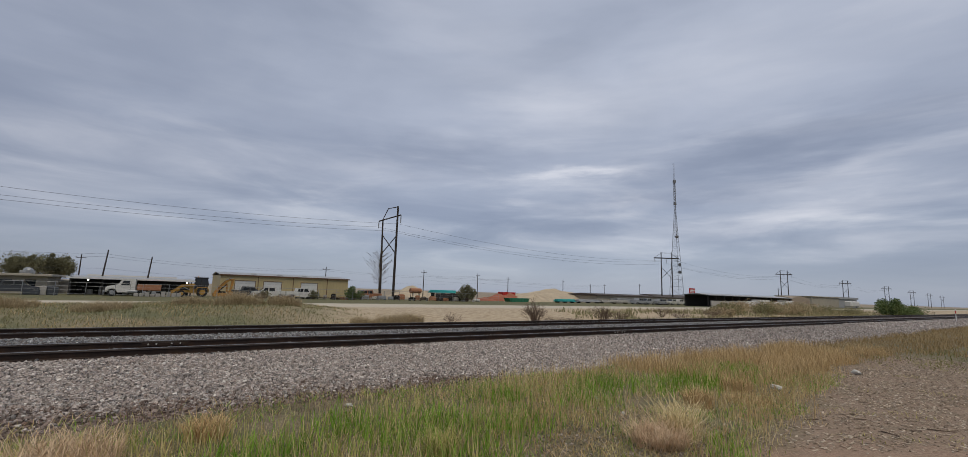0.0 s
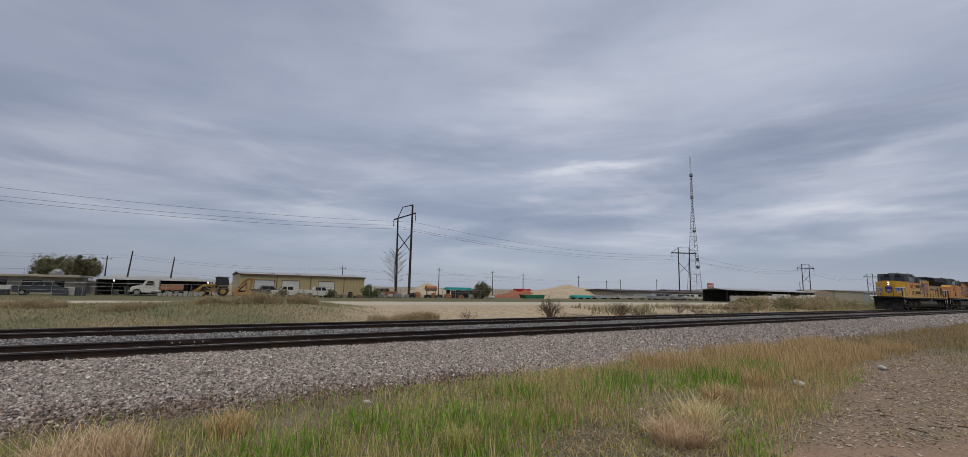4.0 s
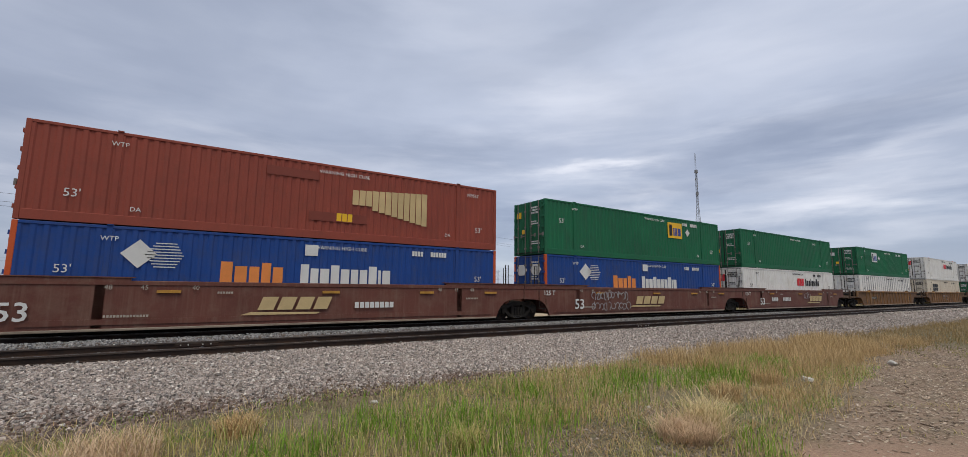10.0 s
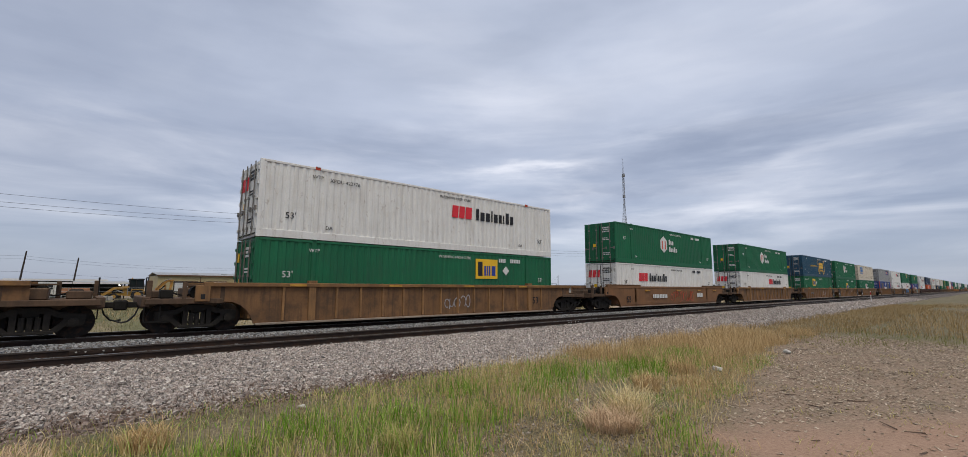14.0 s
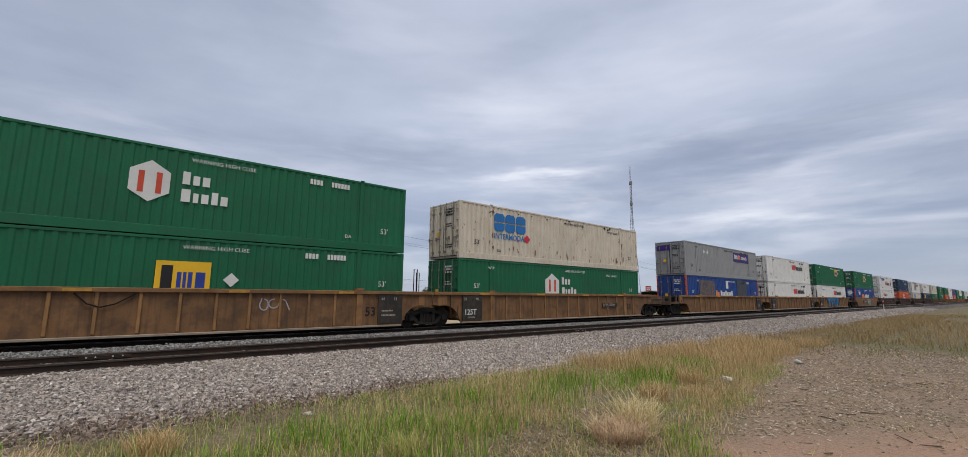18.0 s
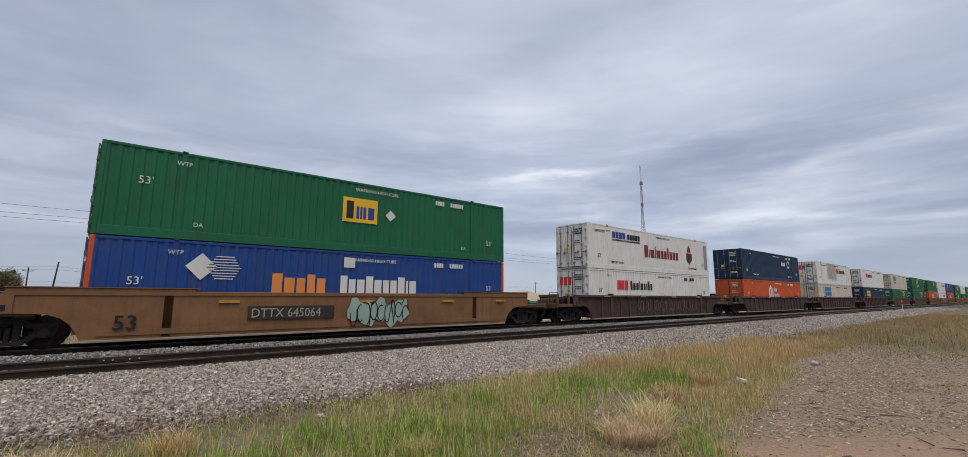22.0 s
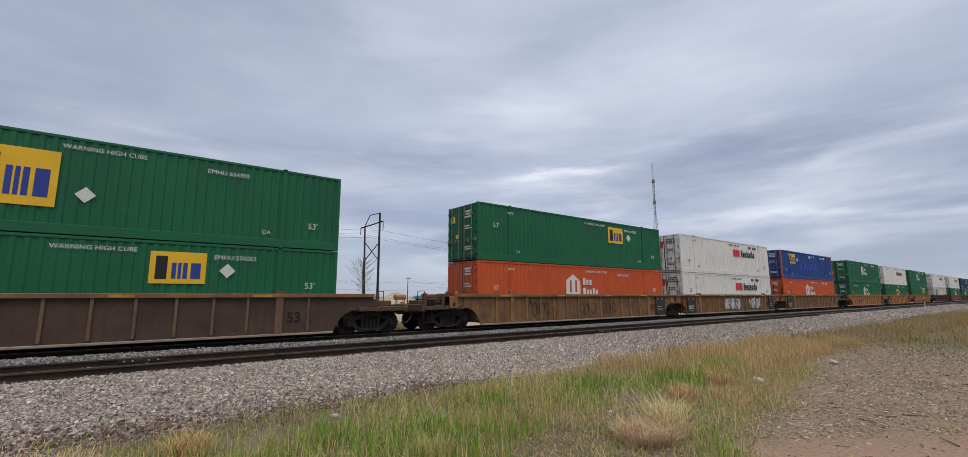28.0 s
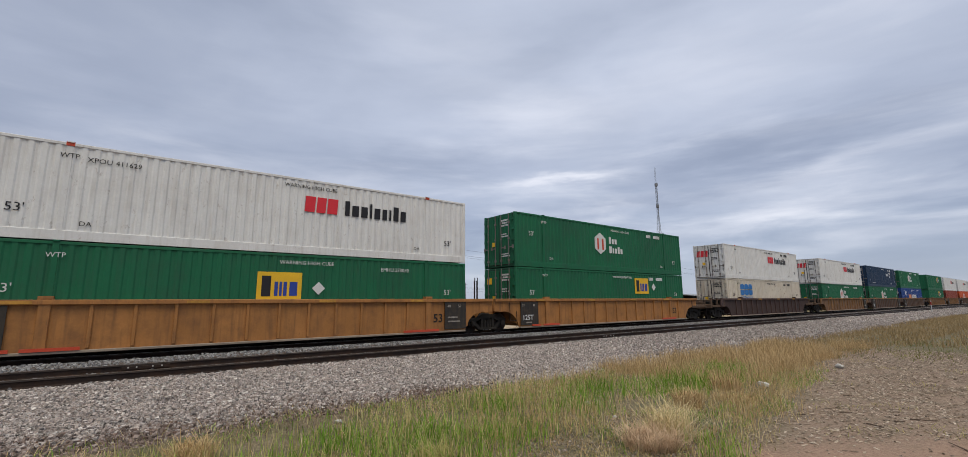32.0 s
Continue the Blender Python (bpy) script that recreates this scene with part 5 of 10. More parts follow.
def swollen_tag(car, x0, x1, seed, n):
    """Fat pale sprayed shapes side by side, each on a wider dark outline and cut by dark strokes."""
    r = random.Random(seed)
    dark, pale, cut = Geo(), Geo(), Geo()
    step = (x1 - x0) / n
    for k in range(n):
        cx, cz = x0 + (k + 0.5) * step, 0.88 + r.uniform(-0.05, 0.05)
        rx, rz, ph = step * r.uniform(0.48, 0.6), r.uniform(0.36, 0.46), r.uniform(0, 6)
        for g, grow, y in ((dark, 0.07, -1.424), (pale, 0.0, -1.4275 - 0.0006 * k)):
            ring = []
            for i in range(22):
                a = math.tau * i / 22
                f = 1 + 0.13 * math.sin(3 * a + ph) + 0.07 * math.sin(5 * a + 2 * ph)
                ca, sa = math.cos(a), math.sin(a)
                ring.append((cx + math.copysign(abs(ca) ** 0.7, ca) * (rx * f + grow), cz + math.copysign(abs(sa) ** 0.7, sa) * (rz * f + grow)))
            g.prism(ring, "y", y - 0.002 - 0.0006 * k, y)
        for m in range(2):
            x, z, lean, h = cx + rx * r.uniform(-0.45, 0.45), cz + rz * (0.1 if m else -0.75), r.uniform(-0.12, 0.12), rz * r.uniform(0.45, 0.7)
            w = r.uniform(0.025, 0.05)
            cut.prism([(x - w, z), (x + w, z + 0.02), (x + w * 0.7 + lean, z + h), (x - w * 0.8 + lean, z + h * 0.95)], "y", -1.438, -1.434)
        e = cx + step * 0.5
        cut.prism([(e - 0.03, cz - rz * 0.8), (e + 0.02, cz - rz * 0.8), (e + 0.05, cz + rz * 0.7), (e, cz + rz * 0.75)], "y", -1.438, -1.434)
    part("graffiti_outline", dark, "ink", car, "dark sprayed outline")
    part("graffiti_fill", pale, "graffiti_pale", car, "pale silvery sprayed shapes")
    tagged(part("graffiti_stroke", cut, "ink", car, "dark sprayed strokes"), kind="stuff")


def rust_runs(c):
    """Rust along the lift posts and corner, drips at the foot of the wall and dark scrapes under the top rail."""
    r, g = random.Random(8), Geo()
    for k in range(46):
        x = r.choice((13.92, 14.16, 2.0, 2.2, 15.98)) + r.uniform(-0.05, 0.05) if k < 26 else r.uniform(2.5, 15.5)
        z = r.uniform(0.2, 2.6) if k < 26 else r.uniform(0.3, 0.62)
        w, h = r.uniform(0.012, 0.05), r.uniform(0.06, 0.34)
        g.prism([(x, z), (x + w, z + 0.03), (x + w * 1.3, z + h), (x + w * 0.4, z + h * 1.15), (x - w * 0.5, z + h * 0.7)], "y", FACE + 0.003, FACE + 0.012)
    tagged(part("rust_run", g, "rust_mark", c, "rust runs and chips"), kind="stuff")
    g = Geo()
    for k in range(14):
        x, z, w = (r.uniform(11.6, 12.9) if k < 9 else r.uniform(3.0, 9.5)), r.uniform(2.55, 2.72), r.uniform(0.06, 0.2)
        g.prism([(x, z), (x + w, z + 0.01), (x + w * 0.9, z + r.uniform(0.04, 0.1)), (x + 0.02, z + 0.06)], "y", FACE + 0.003, FACE + 0.012)
    tagged(part("scrape", g, "black", c, "dark scrapes"), kind="stuff")


def build_train():
    one, art = 23.15, 19.2
    u = -202.3
    # a three-unit car in red-brown
    c, *_ = stack(u, "c_red", tan_sign, "c_blue", mark_stripes, BNSF, "own", "share", low_posts="orange_post", up_id=("939557", 14.5))
    swoosh(c, 6.2, 0.7, 2.4, 0.44)
    bars("letter_white", c, 9.5, -1.56, 0.72, 0.22, [0.7] * 8, 0.2, 1.0)
    c, *_ = stack(u + art, "c_green", EMP, "c_blue", mark_stripes, BNSF, "share", "share", low_posts="orange_post")
    scrawl(c, 3.0, 5.9, "graffiti", -1.56, 5, 0.95, 1.4)
    scrawl(c, 3.0, 5.9, "graffiti", -1.56, 55, 0.4, 0.85)
    swoosh(c, 6.6, 0.7, 2.7, 0.44)
    c, *_ = stack(u + 2 * art, "c_green", plain, "c_white", XPO, BNSF, "share", "own", up_id=("249293", 12.3))
    swoosh(c, 10.2, 0.7, 2.4, 0.44)
    bars("letter_white", c, 3.6, -1.56, 0.75, 0.28, [0.7] * 4, 0.2, 1.0)
    bars("letter_white", c, 5.4, -1.56, 0.75, 0.28, [0.6] * 6, 0.2, 1.0)
    scrawl(c, 9.2, 10.2, "graffiti", -1.56, 8, 0.9, 1.45)
    u = -141.1
    # five single cars
    c, lo, _ = stack(u, "c_green", panel_at(4.1, 1.45, "letter_white"), "c_white", plain, TAN, road="DTTX 620197")
    part("rib_row", ribs_geo(), "loco_silver", lo, "grey upright ribs")
    u += one
    c, *_ = stack(u, "c_white", XPO, "c_cream", blocks("ink"), TAN)
    scrawl(c, 6.15, 8.3, "graffiti", -1.425, 3, 0.5, 1.2)
    u += one
    c, *_ = stack(u, "c_white", XPO, "c_green", EMP, TAN, up_id=("XPOU 422776", 2.6))
    scrawl(c, 8.3, 9.6, "graffiti", -1.425, 4, 0.5, 1.1)
    u += one
    c, *_ = stack(u, "c_green", HEX, "c_white", XPO_L, SMOOTH)
    scrawl(c, 7.2, 11.2, "red_line", -1.56, 6)
    bars("letter_white", c, 4.4, -1.56, 0.75, 0.28, [0.7] * 9, 0.2, 1.0)
    bars("letter_white", c, 12.0, -1.56, 0.75, 0.34, [0.9] * 3, 0.2, 1.0)
    u += one
    stack(u, "c_green", HEX, "c_white", XPO, TAN)
    u = -25.1
    # two three-unit cars
    c, *_ = stack(u, "c_teal", bracket_sign, "c_green", panel_at(4.4), TAN, "own", "share", low_id=("EMHU 643335", 0.62), road="DTTX 785148")
    scrawl(c, 9.2, 10.2, "graffiti", -1.425, 12, 0.6, 1.1)
    c, *_ = stack(u + art, "c_green", HEX, "c_green", panel_at(7.35, 1.1), TAN, "share", "share")
    part("chain", Geo().pipe([(5.55, -1.47, 1.45), (5.85, -1.48, 1.15), (6.15, -1.48, 1.05), (6.5, -1.48, 1.15), (6.95, -1.47, 1.45)], 0.022, 5), "steel_dark", c)
    scrawl(c, 10.4, 11.3, "graffiti", -1.425, 41, 0.9, 1.3)
    c, lo, hi = stack(u + 2 * art, "c_cream", blocks("cyan", 2.3, 1.05), "c_green", HOUSE, TAN, "share", "own", up_id=("UMXU 933361", 12.5), low_id=("HGIU 650614", 12.2), road="DTTX 785148", road_x=11.5)
    rust_runs(hi)
    part("placard", Geo().prism([(4.75, 1.05), (5.0, 1.3), (4.75, 1.55), (4.5, 1.3)], "y", FACE - 0.004, FACE), "red", hi, "red warning diamond")
    u = 36.85
    stack(u, "c_grey", courier_sign, "c_blue", patched_stripes, TAN, "own", "share", low_posts="orange_post")
    c, *_ = stack(u + art + 0.15, "c_white", XPO, "c_white", XPO, TAN, "share", "share")
    c, *_ = stack(u + 2 * art + 0.15, "c_green", EMP, "c_white", XPO, TAN, "share", "own", ", sprayed with big blue letters", low_id=("XPOU 413603", 2.6, 2.2))
    part("graffiti", [g for g in [Geo()] if [g.box(x, x + w, -1.50, -1.49, z, z + h) for x, w, z, h in ((3.9, 1.7, 1.15, 0.3), (4.5, 0.5, 0.35, 0.8), (5.9, 0.4, 0.35, 1.1), (6.3, 0.9, 1.15, 0.3), (6.3, 0.7, 0.7, 0.22),
         (7.5, 0.4, 0.35, 1.1), (7.9, 0.6, 1.15, 0.3), (8.3, 0.35, 0.35, 1.1), (8.9, 0.4, 0.35, 1.1), (9.3, 0.7, 1.1, 0.35), (9.3, 0.7, 0.7, 0.2), (9.8, 0.3, 0.7, 0.5))]][0], "graffiti_blue", c)
    u = 98.7
    # seven single cars
    c, *_ = stack(u, "c_green", panel_at(7.5, 1.2), "c_blue", mark_stripes, SMOOTH, low_posts="orange_post", road="DTTX 645064")
    g = Geo()
    for k in range(5):
        a, b, p, q = 8.15 + 0.5 * k, 0.86 + 0.1 * (-1) ** k, 0.36, 0.46
        g.prism([(a + p * math.cos(i * math.tau / 12) * (1 + 0.18 * math.sin(i * 2.1 + k)), b + q * math.sin(i * math.tau / 12) * (1 + 0.2 * math.cos(i * 1.7 + k))) for i in range(12)], "y", -1.558 - 0.001 * k, -1.55)
    tagged(part("graffiti", g, "graffiti_sage", c, "swollen pale green sprayed shapes"), kind="stuff")
    scrawl(c, 7.9, 10.4, "ink", -1.566, 16, 0.4, 1.35)
    u += one
    c, *_ = stack(u, "c_white", crest_sign, "c_white", XPO_L, MAROON, smooth=True, up_id=("CREU533282", 0.62))
    scrawl(c, 5.0, 13.2, "graffiti_dim", -1.425, 15, 0.5, 1.3)
    u += one
    c, *_ = stack(u, "c_navy", ring_sign, "c_orange", HOUSE, MAROON)
    u += one
    c, _, hi25 = stack(u, "c_white", XPO, "c_cream", blocks("cyan", 2.6, 0.9, 1.15), MAROON, up_id=("XPOU 412420", 2.5))
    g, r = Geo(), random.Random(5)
    # dark strips at about the corrugation pitch, with uneven lower ends
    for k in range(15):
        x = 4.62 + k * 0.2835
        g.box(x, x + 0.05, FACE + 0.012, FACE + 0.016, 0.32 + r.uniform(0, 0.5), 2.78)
    tagged(part("grime_streak", g, "streak_dark", hi25, "dark upright strips along the corrugations"), kind="stuff")
    scrawl(c, 6.5, 7.8, "graffiti_dim", -1.425, 31, 0.5, 1.2)
    scrawl(c, 11.6, 13.6, "graffiti_dim", -1.425, 32, 0.6, 1.1)
    u += one
    stack(u, "c_white", XPO_L, "c_navy", blocks("gold"), MAROON)
    u += one
    stack(u, "c_cream", blocks("cyan", 2.4, 1.0), "c_green", EMP, BROWN)
    u += one
    stack(u - 0.25, "c_green", panel_at(6.3, 0.75, "gold", 1.7, 1.6), "c_green", EMP, BROWN, up_id=("EMHU 634395", 11.6), low_id=("EMHU 276052", 12.0))
    u = 260.35
    # two three-unit cars
    c, *_ = stack(u, "c_green", EMP, "c_orange", HOUSE, TAN, "own", "share", up_id=("EMHU 275958", 12.0), low_id=("HGIU 633942", 11.0))
    for k, x in enumerate((3.2, 7.2, 9.3)):
        scrawl(c, x, x + 1.3, "ink_dim", -1.425, 51 + k, 0.5, 1.2)
    c, *_ = stack(u + art - 0.25, "c_white", XPO, "c_white", XPO, TAN, "share", "share")
    swollen_tag(c, 6.25, 9.0, 21, 5)
    swollen_tag(c, 10.8, 13.2, 22, 5)
    stack(u + 2 * art + 0.05, "c_blue", ghost_sign, "c_orange", HOUSE, TAN, "share", "own", up_posts="orange_post")
    u = 321.5
    stack(u, "c_green", HEX, "c_green", HEX, FRESH, "own", "share", low_id=("HGIU 647749", 2.4), road="DTTX 787515")
    stack(u + art - 0.1, "c_white", XPO, "c_green", panel_at(7.3, 1.2), FRESH, "share", "share", up_id=("XPOU 411629", 2.5), low_id=("EMHU 273030", 11.9))
    stack(u + 2 * art, "c_green", HEX, "c_green", EMP, FRESH, "share", "own")
    u = 383.0
    stack(u, "c_white", XPO, "c_cream", blocks("cyan", 2.4, 1.0), MAROON)
    u += one
    tail = [("c_white", XPO, "c_green", HOUSE, TAN), ("c_navy", ring_sign, "c_green", HEX, BROWN), ("c_green", HEX, "c_blue", mark_stripes, BROWN),
            ("c_green", EMP, "c_green", EMP, TAN), ("c_white", XPO, "c_red", plain, TAN), ("c_white", XPO, "c_orange", HOUSE, BROWN)]
    for k in range(12):
        a = tail[k % 6]
        stack(u, *a, "own" if k % 3 == 0 else "share", "own" if k % 3 == 2 else "share", far=k > 2)
        u += one if k % 3 == 2 else art


M["rust_mark"] = surf("rust_stain", (0.20, 0.095, 0.05), 0.85, 0, 0.3, 3.0, 20, 0.0)
M["streak_dark"] = surf("dark_streak_grey", (0.27, 0.26, 0.245), 0.8, 0, 0.4, 1.0, 10, 0.0, (0.40, 0.39, 0.37), 0.6, 0.6)
M["orange_post"] = surf("orange_post_paint", (0.55, 0.10, 0.03), 0.5, 0, 0.1)
M["ink_dim"] = surf("faded_black_spray_paint", (0.07, 0.048, 0.032), 0.7, 0, 0.2)
M["graffiti_pale"] = surf("pale_silver_spray_paint", (0.55, 0.54, 0.60), 0.5, 0, 0.12)
M["graffiti_sage"] = surf("pale_green_spray_paint", (0.30, 0.42, 0.36), 0.6, 0, 0.15)
M["graffiti_dim"] = surf("faded_spray_paint", (0.17, 0.14, 0.13), 0.6, 0, 0.2)
build_train()


# ---------------------------------------------------------------- locomotives
def big_bogie(loco, axles, heavy=False):
    """A three-axle bogie with its cast side frames."""
    mid = axles[1]
    b = part("bogie", Geo().cbox(axles[0] - 0.6, axles[2] + 0.6, -0.9, 0.9, 0.75, 1.15, 0.04), "truck", loco)
    low, dz = (0.62, -0.13) if heavy else (0.80, 0.0)
    for s in (-1, 1):
        y = s * 1.12
        g = Geo()
        g.prism([(axles[0] - 1.0, 0.72), (axles[0] - 1.0, 1.05 + dz), (mid - 1.0, 1.12 + dz), (mid + 1.0, 1.12 + dz), (axles[2] + 1.0, 1.05 + dz), (axles[2] + 1.0, 0.72), (axles[2] + 0.5, 0.66),
                 (axles[2] - 0.5, 0.66), (axles[2] - 0.75, low), (mid + 0.75, low), (mid + 0.5, 0.66), (mid - 0.5, 0.66), (mid - 0.75, low), (axles[0] + 0.75, low), (axles[0] + 0.5, 0.66), (axles[0] - 0.5, 0.66)], "y", y - 0.1, y + 0.1)
        part("side_frame", g, "frame_dust", b)
        for a in axles:
            j = part("axle_box", Geo().prism([(a - 0.58, 0.72), (a - 0.42, 0.40), (a - 0.25, 0.27), (a + 0.25, 0.27), (a + 0.42, 0.40), (a + 0.58, 0.72)] if heavy else [(a - 0.46, 0.75), (a - 0.28, 0.32), (a + 0.28, 0.32), (a + 0.46, 0.75)], "y", y - 0.14, y + 0.1)
                     .cyl((a, y, 0.5), (a, y + 0.2 * s, 0.5), 0.20, 16), "frame_dust", b)
            part("axle_cap", Geo().cyl((a, y + 0.2 * s, 0.5), (a, y + 0.21 * s, 0.5), 0.16, 16).cyl((a, y + 0.21 * s, 0.5), (a, y + 0.24 * s, 0.5), 0.11, 14), "black", j)
        if heavy:
            for a in (axles[0] + 0.95, axles[2] - 0.95):
                part("frame_boss", Geo().cyl((a, y + 0.1 * s, 0.80), (a, y + 0.125 * s, 0.80), 0.07, 12), "black", b)
        else:
            for a in (axles[0] + 0.85, axles[1] + 0.85):
                part("brake_hanger", Geo().cbox(a - 0.3, a + 0.3, y - 0.16, y + 0.16, 0.42, 0.58, 0.02).box(a - 0.06, a + 0.06, y - 0.14, y + 0.14, 0.55, 0.85), "truck", b)
        for a, rad in ((mid - 0.25, 0.13), (mid + 0.3, 0.1)):
            part("spring", Geo().cyl((a, y + 0.05 * s, 0.95), (a, y + 0.05 * s, 1.36), rad, 10), "truck", b)
        part("brake_cylinder", Geo().cyl((mid - 1.25, y + 0.16 * s, 0.98), (mid - 0.75, y + 0.16 * s, 0.98), 0.12, 10).cyl((mid + 0.75, y + 0.16 * s, 0.98), (mid + 1.25, y + 0.16 * s, 0.98), 0.12, 10), "truck", b)
        for a, k in ((axles[0], -1), (axles[2], 1)):
            part("sand_pipe", Geo().pipe([(a + 0.75 * k, y, 1.1), (a + 0.8 * k, y, 0.5), (a + 0.62 * k, y, 0.2)], 0.03, 5), "steel_dark", b)
    for a in axles:
        ws = wheelset(loco, a)
        ws.scale = (1.08, 1, 1.08)
        ws.location.z = 0.53


def wavy_flag(loco, x, z, w, h, y):
    """A waving striped flag painted on the hood, each stripe a band of its own."""
    f = part("flag_field", Geo().box(x, x + 0.02, y, y + 0.01, z, z + 0.05), "flag_white", loco)

    def crest(u):
        return (0.045 + 0.06 * u) * h * math.sin(u * 10.5 + 0.9) - 0.06 * h * u

    lean = 0.22 * w
    for k in range(13):
        a, b = k / 13, (k + 1) / 13
        u0 = 0.44 if k >= 7 else 0.0
        us = [u0 + (1 - 0.03 * math.sin(k * 2.3) - u0) * i / 20 for i in range(21)]
        edge = [(u, a) for u in us] + [(u, b) for u in reversed(us)]
        pts = [(x + lean * p + (w - lean) * u, z + h * p + crest(u)) for u, p in edge]
        part("flag_stripe", Geo().prism(pts, "y", y - 0.004, y), "flag_red" if k % 2 == 0 else "flag_white", f)
    us = [0.44 * i / 8 for i in range(9)]
    edge = [(u, 7 / 13) for u in us] + [(u, 1.0) for u in reversed(us)]
    part("flag_canton", Geo().prism([(x + lean * p + (w - lean) * u, z + h * p + crest(u)) for u, p in edge], "y", y - 0.006, y - 0.001), "flag_blue", f)
    g = Geo()
    for r in range(6):
        for c in range(7):
            u, p = 0.035 + 0.056 * c + (0.02 if r % 2 else 0), 0.57 + 0.072 * r
            sx, sz = x + lean * p + (w - lean) * u, z + h * p + crest(u)
            g.prism([(sx + (0.045 if k % 2 == 0 else 0.02) * math.sin(k * math.tau / 10), sz + (0.045 if k % 2 == 0 else 0.02) * math.cos(k * math.tau / 10)) for k in range(10)], "y", y - 0.010, y - 0.006)
    tagged(part("star_rows", g, "flag_white", f), kind="stuff")


def shield(loco, x, z, s, y):
    """A small shield: plain blue head over upright stripes."""
    p = part("emblem", Geo().prism([(x, z + 0.55 * s), (x + 0.9 * s, z + 0.55 * s), (x + 0.88 * s, z + 0.95 * s), (x + 0.62 * s, z + 1.05 * s), (x + 0.45 * s, z + s), (x + 0.28 * s, z + 1.05 * s), (x + 0.02 * s, z + 0.95 * s)], "y", y - 0.006, y), "navy", loco)
    for k in range(9):
        a = x + 0.9 * s * k / 9
        lo = z + 0.02 * s + 0.13 * s * abs(k - 4) / 4
        part("emblem_stripe", Geo().box(a, a + 0.1 * s, y - 0.006, y, lo, z + 0.55 * s), "flag_white" if k % 2 else "red", p)


def wings(loco, a, b, z, s=1.0):
    """The winged emblem: a shield on the flat front of the nose and feathers swept back along both slanted cheeks, from plan point a to b."""
    p = part("emblem", Geo().prism([(-0.30 * s, z - 0.1 * s), (0.0, z - 0.3 * s), (0.30 * s, z - 0.1 * s), (0.34 * s, z + 0.5 * s), (-0.34 * s, z + 0.5 * s)], "x", a[0] - 0.03, a[0]), "navy", loco)
    part("emblem_stripe", Geo().box(a[0] - 0.036, a[0] - 0.03, -0.2 * s, 0.2 * s, z - 0.1 * s, z + 0.15 * s), "flag_white", p)
    for side in (-1, 1):
        o, e = Vector((a[0], side * a[1], 0)), Vector((b[0], side * b[1], 0))
        d = e - o
        n = Vector((d.y, -d.x, 0)).normalized() * (0.014 if side < 0 else -0.014)
        n = n if n.x < 0 else -n
        def plate(name, runs, mat, h0, h1, up):
            q = [o + d * f + Vector((0, 0, z + zz * s)) for f, zz in runs]
            m = len(q)
            g = Geo().add([v + n * h for h in (h0, h1) for v in q], [tuple(range(m)), tuple(range(m, 2 * m))] + [(i, (i + 1) % m, m + (i + 1) % m, m + i) for i in range(m)])
            return part(name, g, mat, up)

        w = plate("emblem_wing", [(0.0, -0.14), (0.42, -0.10), (0.55, 0.06), (0.72, 0.20), (0.92, 0.46), (0.45, 0.42), (0.0, 0.36)], "letter_white", 0.2, 0.6, p)
        for k in range(4):
            f1, lo = 0.40 + 0.145 * k, -0.10 + 0.115 * k
            plate("emblem_feather", [(0.03, lo), (f1 - 0.05, lo + 0.03), (f1, lo + 0.11), (0.03, lo + 0.085)], "navy", 0.6, 1.0, w)


def rail_run(loco, xs, y, z0, z1, mat="loco_rail"):
    r = part("hand_rail", Geo().pipe([(xs[0], y, z1), (xs[-1], y, z1)], 0.022, 6), mat, loco)
    for x in xs:
        part("stanchion", Geo().cyl((x, y, z0), (x, y, z1), 0.020, 6), mat, r)
    return r


M["loco_shade"] = surf("worn_grey_awning", (0.15, 0.155, 0.16), 0.6, 0, 0.15, 1.0, 20, 0.02, GRIME, 0.3, 0.2)
M["wing_paint"] = surf("grey_paint_stained_brown", (0.078, 0.070, 0.068), 0.65, 0, 0.2, 0.8, 20, 0.02, (0.20, 0.10, 0.065), 0.75, 0.4)
M["vent_frame"] = surf("pale_worn_vent_frame", (0.50, 0.33, 0.17), 0.6, 0, 0.15, 1.5, 20, 0.02, GRIME, 0.3, 0.2)
M["lens"] = surf("unlit_lamp_glass", (0.42, 0.40, 0.34), 0.2, 0, 0.1)
M["seam"] = surf("dark_brown_seam", (0.05, 0.030, 0.016), 0.7, 0, 0.2)
M["loco_rail"] = surf("brown_rail_paint", (0.060, 0.034, 0.020), 0.6, 0, 0.2)
M["pale_rail"] = surf("pale_rail_paint", (0.62, 0.60, 0.55), 0.5, 0, 0.1)


